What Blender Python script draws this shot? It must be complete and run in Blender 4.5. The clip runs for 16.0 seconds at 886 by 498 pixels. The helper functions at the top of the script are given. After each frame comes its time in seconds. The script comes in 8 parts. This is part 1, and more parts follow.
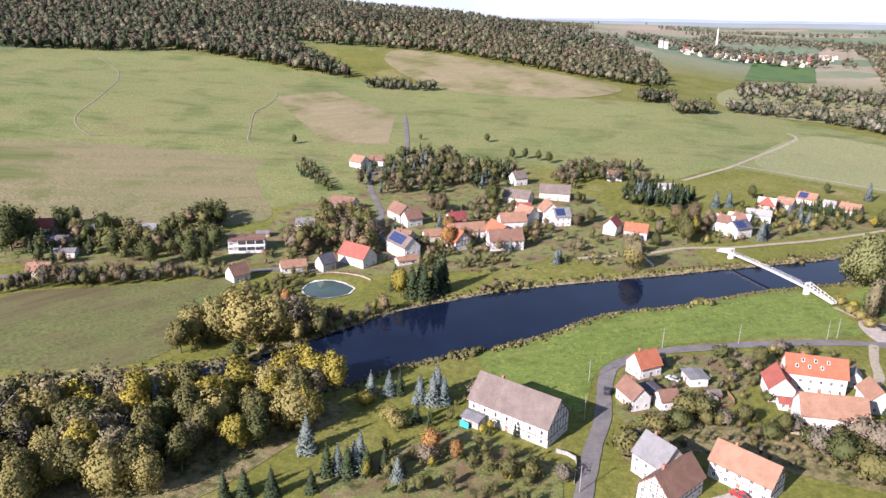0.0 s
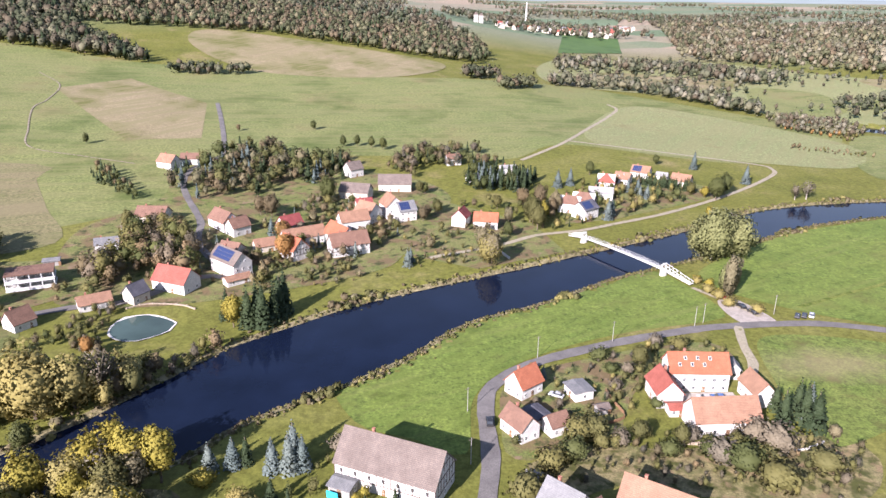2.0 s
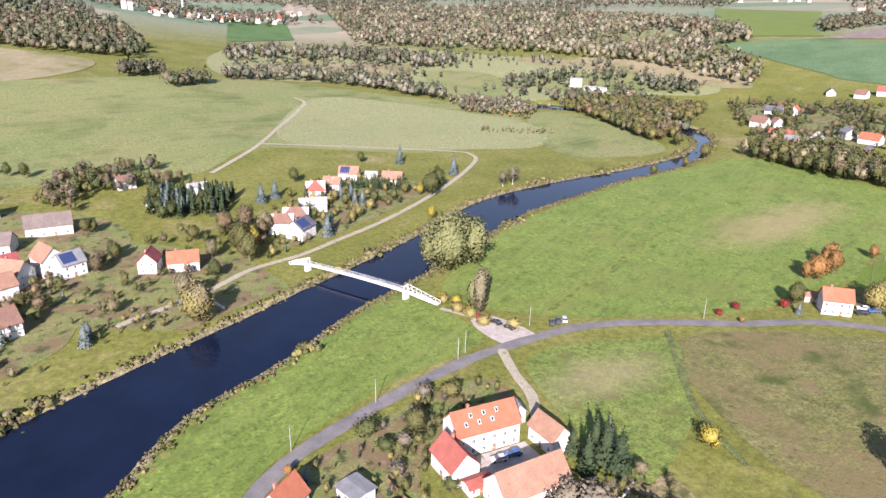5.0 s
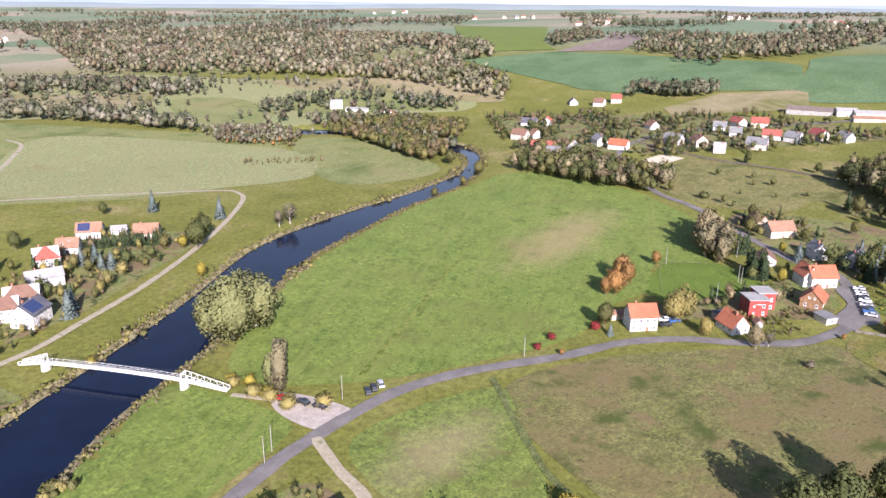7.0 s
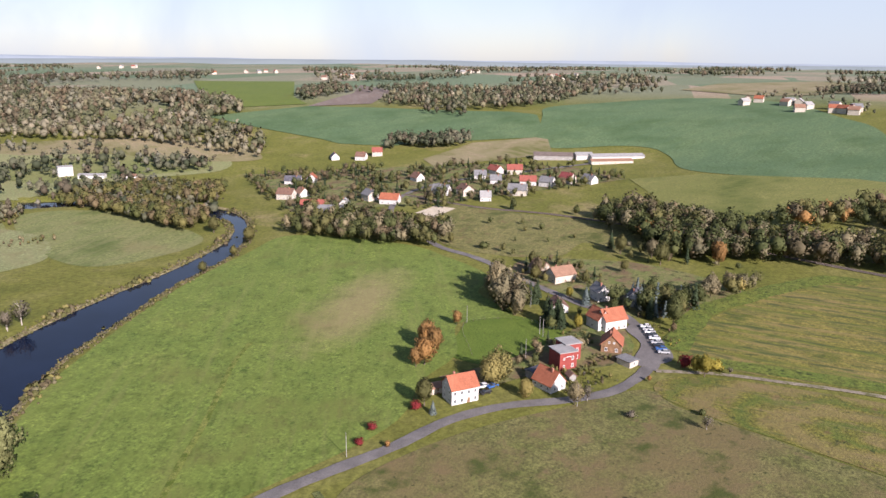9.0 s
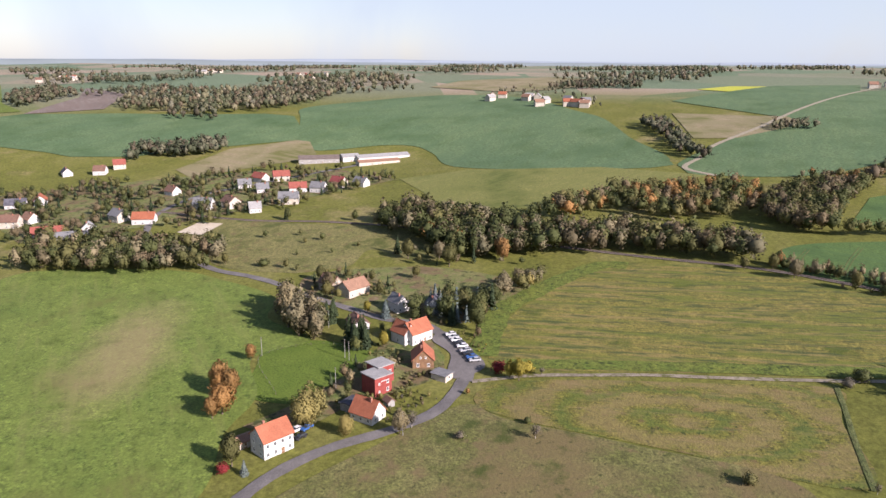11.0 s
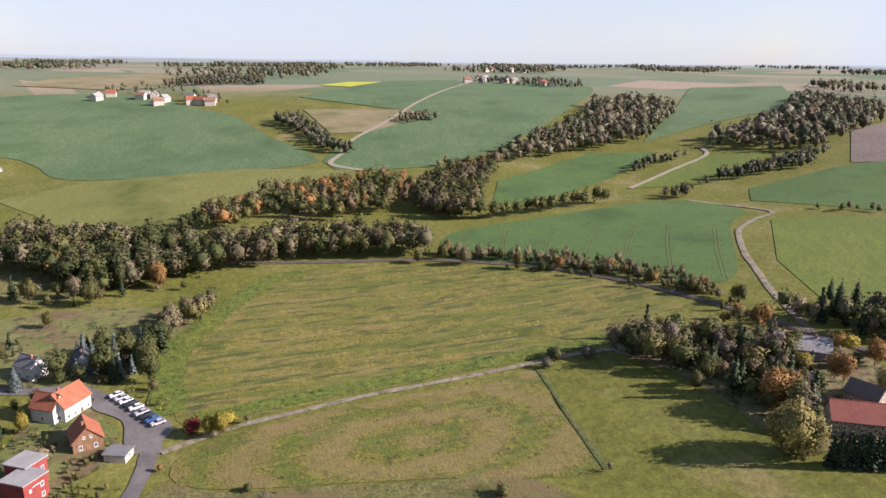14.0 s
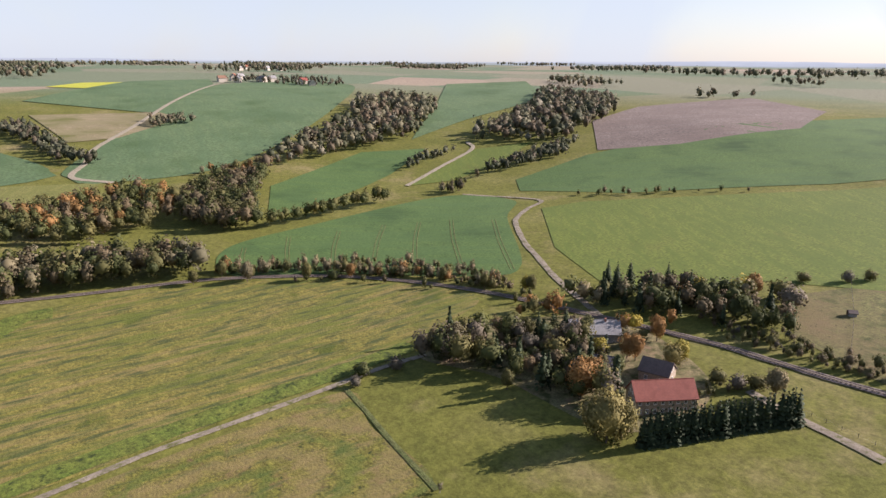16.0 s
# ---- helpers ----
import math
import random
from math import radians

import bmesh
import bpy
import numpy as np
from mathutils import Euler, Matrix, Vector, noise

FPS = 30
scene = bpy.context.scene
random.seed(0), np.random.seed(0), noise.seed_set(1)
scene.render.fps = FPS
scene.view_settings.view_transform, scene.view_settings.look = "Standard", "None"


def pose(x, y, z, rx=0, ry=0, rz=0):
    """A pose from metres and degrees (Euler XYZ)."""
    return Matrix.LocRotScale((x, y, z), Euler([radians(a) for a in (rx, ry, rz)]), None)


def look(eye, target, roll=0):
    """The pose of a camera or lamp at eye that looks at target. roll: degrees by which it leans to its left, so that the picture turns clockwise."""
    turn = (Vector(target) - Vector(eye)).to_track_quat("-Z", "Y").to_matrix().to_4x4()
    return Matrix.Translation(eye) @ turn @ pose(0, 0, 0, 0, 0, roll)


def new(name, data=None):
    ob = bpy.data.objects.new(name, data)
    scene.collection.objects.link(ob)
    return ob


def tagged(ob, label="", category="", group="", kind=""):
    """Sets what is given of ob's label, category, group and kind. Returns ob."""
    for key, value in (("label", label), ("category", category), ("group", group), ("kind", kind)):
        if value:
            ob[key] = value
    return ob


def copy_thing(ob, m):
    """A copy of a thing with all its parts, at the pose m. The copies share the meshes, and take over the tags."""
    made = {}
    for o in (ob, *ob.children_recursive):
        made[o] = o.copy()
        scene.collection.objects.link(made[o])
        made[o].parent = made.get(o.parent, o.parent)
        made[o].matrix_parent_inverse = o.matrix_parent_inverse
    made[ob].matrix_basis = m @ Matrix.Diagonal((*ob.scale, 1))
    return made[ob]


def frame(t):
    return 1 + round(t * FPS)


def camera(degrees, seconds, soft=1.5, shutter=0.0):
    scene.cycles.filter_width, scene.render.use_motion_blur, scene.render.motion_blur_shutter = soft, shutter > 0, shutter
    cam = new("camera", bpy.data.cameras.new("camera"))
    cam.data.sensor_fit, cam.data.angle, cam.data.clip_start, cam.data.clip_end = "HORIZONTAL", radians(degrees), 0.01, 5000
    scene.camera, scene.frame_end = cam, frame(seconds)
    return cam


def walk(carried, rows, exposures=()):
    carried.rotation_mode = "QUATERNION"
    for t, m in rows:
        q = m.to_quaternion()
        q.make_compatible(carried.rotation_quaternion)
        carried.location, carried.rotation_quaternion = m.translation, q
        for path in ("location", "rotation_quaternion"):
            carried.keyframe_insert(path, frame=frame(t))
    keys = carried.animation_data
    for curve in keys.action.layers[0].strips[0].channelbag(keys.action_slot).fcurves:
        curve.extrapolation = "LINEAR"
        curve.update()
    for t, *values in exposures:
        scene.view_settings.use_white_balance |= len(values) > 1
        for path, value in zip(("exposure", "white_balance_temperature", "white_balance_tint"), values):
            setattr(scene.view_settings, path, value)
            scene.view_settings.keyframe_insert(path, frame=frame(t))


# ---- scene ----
cam = camera(63.85, 16.0)
PATH = [
    (0, (24.95, -69.55, 106.89), (2.02, 22.69, 75.79), 1.04),
    (0.5, (21.35, -60.98, 107.23), (4.12, 32.19, 75.24), 0.98),
    (1, (18.30, -52.05, 106.83), (6.67, 41.76, 74.21), 0.86),
    (1.5, (15.78, -43.08, 106.75), (10.01, 51.06, 73.52), 0.75),
    (2, (13.80, -34.12, 106.75), (14.39, 60.01, 73.01), 0.64),
    (2.5, (12.10, -24.86, 106.54), (19.79, 68.83, 72.42), 0.65),
    (3, (11.22, -16.00, 106.84), (25.92, 76.71, 72.36), 0.55),
    (3.5, (11.04, -7.49, 107.05), (32.39, 83.82, 72.32), 0.41),
    (3.7, (11.17, -3.81, 107.09), (35.19, 86.82, 72.30), 0.42),
    (5.8, (18.25, 32.76, 106.51), (70.04, 110.85, 71.59), 0.61),
    (6, (19.59, 36.21, 106.74), (74.04, 112.50, 71.89), 0.43),
    (6.5, (23.06, 44.53, 106.92), (83.92, 115.88, 72.21), 0.39),
    (7, (26.96, 52.95, 106.46), (94.49, 119.16, 73.98), 0.50),
    (7.5, (30.80, 60.36, 106.22), (104.27, 120.94, 75.70), 0.52),
    (8, (34.05, 67.25, 106.49), (113.07, 121.42, 77.84), 0.60),
    (8.5, (36.87, 73.64, 106.67), (120.73, 121.03, 79.80), 0.61),
    (9, (40.86, 80.21, 107.06), (128.95, 120.09, 81.58), 0.61),
    (11.3, (62.30, 102.16, 108.60), (158.90, 104.60, 82.85), 0.44),
    (11.5, (64.96, 103.90, 108.45), (161.55, 102.89, 82.60), 0.58),
    (12, (71.38, 107.44, 107.85), (167.52, 97.76, 82.11), 0.73),
    (12.5, (77.48, 109.87, 107.52), (172.41, 91.74, 81.86), 0.75),
    (13, (82.95, 111.53, 107.14), (175.95, 85.07, 81.64), 0.72),
    (13.5, (88.34, 112.84, 106.95), (178.78, 78.61, 81.44), 0.73),
    (14, (93.83, 113.51, 106.65), (180.97, 71.58, 81.19), 0.73),
    (14.5, (98.92, 113.56, 106.56), (182.24, 64.47, 81.08), 0.69),
    (15, (104.23, 112.89, 106.20), (183.12, 56.94, 80.80), 0.68),
    (15.5, (108.64, 112.27, 106.38), (182.73, 50.10, 80.96), 0.64),
    (16, (112.89, 110.88, 106.45), (181.58, 42.79, 81.05), 0.54),
]
EXPOSURES = [(0, 1.42, 6200, 26), (1.5, 1.55, 6150, 26), (3.5, 1.64, 6150, 26), (7, 1.5, 6150, 26), (9, 1.05, 6400, 25), (12.5, 1.1, 6450, 26), (16, 1.12, 6600, 26)]
walk(cam, [(t, look(eye, target, roll)) for t, eye, target, roll in PATH], EXPOSURES)

# ---- world, sun ----
SUN_UP, SUN_ROUND = radians(27), radians(212.7)
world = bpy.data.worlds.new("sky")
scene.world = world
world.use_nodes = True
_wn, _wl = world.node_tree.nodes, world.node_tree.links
_sky = _wn.new("ShaderNodeTexSky")
_sky.sky_type, _sky.sun_disc, _sky.sun_elevation, _sky.sun_rotation = "NISHITA", False, SUN_UP, SUN_ROUND
_sky.air_density, _sky.dust_density, _sky.ozone_density, _sky.altitude = 1.0, 0.6, 1.0, 200
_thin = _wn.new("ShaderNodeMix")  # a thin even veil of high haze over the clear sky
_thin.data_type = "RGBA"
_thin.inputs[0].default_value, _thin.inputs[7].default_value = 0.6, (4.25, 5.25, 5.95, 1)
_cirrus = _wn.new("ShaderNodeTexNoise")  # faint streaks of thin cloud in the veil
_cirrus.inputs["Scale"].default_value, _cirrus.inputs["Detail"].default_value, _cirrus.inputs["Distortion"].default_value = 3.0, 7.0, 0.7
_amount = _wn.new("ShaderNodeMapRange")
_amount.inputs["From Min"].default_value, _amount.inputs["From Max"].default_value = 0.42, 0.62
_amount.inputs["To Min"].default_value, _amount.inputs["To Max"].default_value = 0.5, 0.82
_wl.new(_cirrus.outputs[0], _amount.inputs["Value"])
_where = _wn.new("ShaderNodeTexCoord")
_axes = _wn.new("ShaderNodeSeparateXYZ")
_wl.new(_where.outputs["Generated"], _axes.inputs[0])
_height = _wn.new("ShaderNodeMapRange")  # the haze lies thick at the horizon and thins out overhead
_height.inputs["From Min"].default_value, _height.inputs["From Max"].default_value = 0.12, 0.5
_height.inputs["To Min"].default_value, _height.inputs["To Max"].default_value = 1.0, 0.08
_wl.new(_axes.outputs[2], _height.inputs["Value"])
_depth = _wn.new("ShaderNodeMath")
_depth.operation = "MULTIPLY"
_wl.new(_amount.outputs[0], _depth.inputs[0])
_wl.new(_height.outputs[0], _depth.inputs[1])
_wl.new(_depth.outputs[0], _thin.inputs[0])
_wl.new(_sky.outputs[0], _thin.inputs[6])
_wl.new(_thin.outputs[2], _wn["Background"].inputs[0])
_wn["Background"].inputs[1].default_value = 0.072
sun = new("sun", bpy.data.lights.new("sun", "SUN"))
sun.data.energy, sun.data.angle, sun.data.color = 5.0, radians(0.53), (1.0, 0.94, 0.86)
sun.matrix_world = look((0, 0, 500), Vector((0, 0, 500)) - 100 * Vector((math.sin(SUN_ROUND) * math.cos(SUN_UP), math.cos(SUN_ROUND) * math.cos(SUN_UP), math.sin(SUN_UP))))

# ---- country ----
# ground heights: (x, y, z) marks of the valley, the western hill, the eastern slopes and the far plateau
VALLEY = [
    (0, 100, 0), (10, 134, 0), (93, 258, -0.5), (133, 197, 0), (-78, 190, -1.5), (-160, 235, 2), (-14, 268, 0.5),
    (115, 372, 2), (170, 330, -0.5), (228, 410, 0), (170, 560, 4), (306, 271, 0), (342, 205, 1), (401, 402, -0.5), (460, 547, 0.5),
    (251, 171, 0), (279, 112, 1), (285, 142, 1.5), (317, 135, 2.5), (283, 79, 4), (-120, 90, 0), (-250, 120, 2), (60, 40, 0), (100, 150, 0.5),
    (200, 150, 1), (180, 60, 3), (-40, 0, 2), (260, 330, -0.5),
]
WEST = [
    (-160, 300, 6), (-250, 330, 12), (-160, 420, 14), (-20, 400, 6), (0, 520, 12), (-90, 547, 17), (107, 480, 7), (56, 702, 22),
    (-190, 640, 26), (-340, 560, 34), (-84, 764, 32), (-330, 740, 50), (-600, 700, 66), (-100, 980, 56), (-300, 980, 78), (-560, 1000, 118),
    (-900, 900, 130), (-300, 1300, 106), (0, 1300, 76), (200, 900, 14), (300, 1200, 22), (-500, 400, 40), (-900, 450, 70), (-500, 150, 12),
    (-500, 1500, 118), (100, 1900, 60),
]
EAST = [
    (457, 274, 4), (523, 325, 8), (648, 272, 17), (709, 179, 20), (645, 128, 21), (520, 90, 15), (650, 18, 26), (427, 77, 8), (670, -68, 34),
    (720, -134, 44), (480, -188, 24), (416, -247, 25), (369, -227, 26), (352, -180, 23), (510, -302, 36), (378, -40, 13), (330, -60, 13),
    (249, -83, 14), (198, -60, 14), (274, -8, 8), (220, 5, 6), (226, 32, 5), (120, -30, 9), (150, -130, 20), (896, 349, 46), (1027, 333, 54),
    (979, 2, 62), (914, -327, 70), (800, -250, 60), (620, -480, 58),
]
PLATEAU = [
    (400, 700, 3), (519, 900, 14), (703, 686, 28), (1041, 631, 58), (560, 500, 3), (800, 900, 44), (380, -480, 60), (250, -360, 36), (100, -300, 34),
    (0, -500, 50), (-300, -200, 25), (300, 1700, 34), (900, 1500, 58), (1500, 1000, 74), (1500, 300, 78), (1500, -500, 84), (900, -1000, 86), (300, -1100, 84),
    (-400, -900, 60), (-1400, 0, 80), (-1500, 1200, 130), (-900, 2200, 110), (600, 2600, 62), (2000, 2000, 80), (2600, 0, 88), (2000, -1800, 92), (0, -2500, 92), (-2500, -1500, 92), (-3000, 1500, 110),
]
MARKS = np.array(VALLEY + WEST + EAST + PLATEAU, float)
RING = np.array([(5200 * math.cos(a), 5200 * math.sin(a), 93.0) for a in np.arange(0, 6.28, 0.26)])
MARKS = np.vstack([MARKS, RING])


def _spline(marks):
    d = np.hypot(marks[:, None, 0] - marks[None, :, 0], marks[:, None, 1] - marks[None, :, 1])
    return np.linalg.solve(d - np.eye(len(marks)) * 6.0, marks[:, 2] - marks[:, 2].mean())


SPLINE = _spline(MARKS)


def wave(x, y, size, seed):
    """A smooth sum of crossing waves, -1 to 1, for uneven country."""
    a = np.sin(x / size + seed) * np.cos(y / size * 1.3 + seed * 2.1)
    b = np.sin((x + y) / size * 0.71 + seed * 3.7) * np.cos((x - y) / size * 0.53 + seed)
    return 0.5 * (a + b)


def hills(x, y):
    """The height of the country with no river, for arrays or numbers."""
    x, y = np.asarray(x, float), np.asarray(y, float)
    flat = np.stack([x.ravel(), y.ravel()], 1)
    out = np.empty(len(flat))
    for n in range(0, len(flat), 20000):
        some = flat[n:n + 20000]
        d = np.hypot(some[:, None, 0] - MARKS[None, :, 0], some[:, None, 1] - MARKS[None, :, 1])
        out[n:n + 20000] = d @ SPLINE + MARKS[:, 2].mean()
    far = np.clip((np.hypot(flat[:, 0] - 100, flat[:, 1] - 200) - 1200) / 1500, 0, 1)
    out += far * (7 * wave(flat[:, 0], flat[:, 1], 260.0, 1.3) + 4 * wave(flat[:, 0], flat[:, 1], 110.0, 4.0))
    return out.reshape(x.shape)

# river banks, upstream to downstream and back: far bank, then near bank
FAR_BANK = [
    (376, 580), (416, 535), (425, 459), (412, 408), (373, 377), (316, 361), (273, 355), (233, 348), (187, 333), (139, 299), (96, 272), (75, 260),
    (51, 245), (28, 232), (4, 218), (-19, 203), (-35, 188), (-52, 172), (-63, 156), (-74, 138), (-88, 120), (-106, 105), (-150, 82), (-220, 60), (-420, 20),
]
NEAR_BANK = [
    (-420, -30), (-220, 22), (-150, 48), (-112, 72), (-80, 96), (-62, 104), (-50, 113), (-40, 128), (-26, 140), (-12, 151), (5, 168), (15, 182), (26, 194),
    (40, 202), (59, 214), (82, 233), (106, 247), (125, 258), (165, 285), (204, 309), (249, 325), (289, 339), (342, 351), (383, 372), (430, 412), (448, 465), (436, 545), (396, 600),
]
WATER = -1.6


def smooth_line(points, closed=False, step=3.0):
    """Points on a Catmull-Rom line through the given ones, about a step apart."""
    p = np.array(points, float)[:, :2]
    ring = np.vstack([p[-1:], p, p[:2]]) if closed else np.vstack([2 * p[0] - p[1], p, 2 * p[-1] - p[-2]])
    out = []
    for a, b, c, d in zip(ring, ring[1:], ring[2:], ring[3:]):
        n = max(1, int(np.hypot(*(c - b)) / step))
        for t in np.arange(n) / n:
            out.append(0.5 * (2 * b + (c - a) * t + (2 * a - 5 * b + 4 * c - d) * t * t + (3 * b - a - 3 * c + d) * t ** 3))
    if not closed:
        out.append(p[-1])
    return np.array(out)


def inside(poly, x, y):
    """Which points lie in a polygon."""
    x, y = np.asarray(x, float), np.asarray(y, float)
    hit = np.zeros(x.shape, bool)
    for (x1, y1), (x2, y2) in zip(poly, np.roll(poly, -1, 0)):
        if y1 == y2:
            continue
        hit ^= ((y1 > y) != (y2 > y)) & (x < (x2 - x1) * (y - y1) / (y2 - y1) + x1)
    return hit


def away(line, x, y):
    """The distance of points from a line of points."""
    x, y = np.asarray(x, float), np.asarray(y, float)
    best = np.full(x.shape, 1e9)
    for (x1, y1), (x2, y2) in zip(line, line[1:]):
        dx, dy = x2 - x1, y2 - y1
        t = np.clip(((x - x1) * dx + (y - y1) * dy) / (dx * dx + dy * dy + 1e-9), 0, 1)
        best = np.minimum(best, np.hypot(x - x1 - t * dx, y - y1 - t * dy))
    return best


FAR_LINE, NEAR_LINE = smooth_line(FAR_BANK, step=8), smooth_line(NEAR_BANK, step=8)
RIVER = np.vstack([FAR_LINE, NEAR_LINE])
POND = smooth_line([(-96, 180), (-97, 190), (-91, 195), (-83, 193), (-76, 187), (-80, 179), (-88, 175)], True, 2)


def axis(fine_from, fine_to, step, end):
    mid = list(np.arange(fine_from, fine_to + 0.1, step))
    grow, lo, hi = step, [], []
    a, b = fine_from, fine_to
    while a > -end or b < end:
        grow *= 1.032
        if a > -end:
            a -= grow
            lo.append(a)
        if b < end:
            b += grow
            hi.append(b)
    return np.array(lo[::-1] + mid + hi)


GX, GY = axis(-260, 460, 4.0, 5000), axis(-190, 480, 4.0, 5000)


def _heights():
    x, y = np.meshgrid(GX, GY, indexing="ij")
    z = hills(x, y)
    near = (x > -450) & (x < 480) & (y > -60) & (y < 640)
    nx, ny = x[near], y[near]
    d = np.minimum(away(FAR_LINE, nx, ny), away(NEAR_LINE, nx, ny))
    wet = inside(RIVER, nx, ny)
    h = z[near]
    t = np.clip(d / 5.0, 0, 1)
    t = t * t * (3 - 2 * t)
    bank = WATER - 0.1 + (h - WATER + 0.1) * t
    bed = WATER - 0.1 - np.minimum(d, 5) * 0.5
    h = np.where(wet, bed, bank)
    dp = away(np.vstack([POND, POND[:1]]), nx, ny)
    h = np.where(inside(POND, nx, ny), -1.6 - np.minimum(dp, 3) * 0.4, np.where(dp < 2.5, np.maximum(h, -1.2), h))
    z[near] = h
    return z


GZ = _heights()


def ground_z(x, y):
    """The height of the ground sheet."""
    x, y = np.asarray(x, float), np.asarray(y, float)
    i = np.clip(np.searchsorted(GX, x) - 1, 0, len(GX) - 2)
    j = np.clip(np.searchsorted(GY, y) - 1, 0, len(GY) - 2)
    u, v = (x - GX[i]) / (GX[i + 1] - GX[i]), (y - GY[j]) / (GY[j + 1] - GY[j])
    a, b, c, d = GZ[i, j], GZ[i + 1, j], GZ[i + 1, j + 1], GZ[i, j + 1]
    return np.where(u >= v, a + u * (b - a) + v * (c - b), a + u * (c - d) + v * (d - a))


def gz(x, y):
    return float(ground_z(x, y))


# ---- materials ----
def fresh(name, rough=0.8, metal=0.0, spec=0.35):
    m = bpy.data.materials.new(name)
    m.use_nodes = True
    b = m.node_tree.nodes["Principled BSDF"]
    b.inputs["Roughness"].default_value, b.inputs["Metallic"].default_value = rough, metal
    b.inputs["Specular IOR Level"].default_value = spec
    return m, m.node_tree.nodes, m.node_tree.links, b


def rgb(c):
    return (*c, 1.0)


def noise_node(nodes, links, coord, size, detail=5.0, rough=0.6):
    n = nodes.new("ShaderNodeTexNoise")
    n.inputs["Scale"].default_value, n.inputs["Detail"].default_value, n.inputs["Roughness"].default_value = 1.0 / size, detail, rough
    links.new(coord, n.inputs["Vector"])
    return n.outputs["Fac"]


def ramp_node(nodes, links, fac, stops):
    r = nodes.new("ShaderNodeValToRGB")
    e = r.color_ramp.elements
    while len(e) < len(stops):
        e.new(0.5)
    for el, (at, c) in zip(e, stops):
        el.position, el.color = at, rgb(c)
    links.new(fac, r.inputs[0])
    return r.outputs[0]


def mix_node(nodes, links, fac, a, b, how="MIX"):
    n = nodes.new("ShaderNodeMix")
    n.data_type, n.blend_type = "RGBA", how
    for value, socket in ((fac, n.inputs[0]), (a, n.inputs[6]), (b, n.inputs[7])):
        if hasattr(value, "is_linked"):
            links.new(value, socket)
        elif socket == n.inputs[0]:
            socket.default_value = value
        else:
            socket.default_value = rgb(value)
    return n.outputs[2]


def bump_node(nodes, links, b, height, strength, distance):
    n = nodes.new("ShaderNodeBump")
    n.inputs["Strength"].default_value, n.inputs["Distance"].default_value = strength, distance
    links.new(height, n.inputs["Height"])
    links.new(n.outputs[0], b.inputs["Normal"])


def oval(nodes, links, at, x, y, long_r, wide_r, angle):
    """The distance from a place, one at the rim of an oval."""
    shift = nodes.new("ShaderNodeMapping")
    shift.vector_type = "TEXTURE"
    shift.inputs["Location"].default_value = (x, y, 0)
    shift.inputs["Rotation"].default_value = (0, 0, radians(angle))
    shift.inputs["Scale"].default_value = (long_r, wide_r, 1e5)
    links.new(at, shift.inputs["Vector"])
    size = nodes.new("ShaderNodeVectorMath")
    size.operation = "LENGTH"
    links.new(shift.outputs[0], size.inputs[0])
    return size.outputs["Value"]


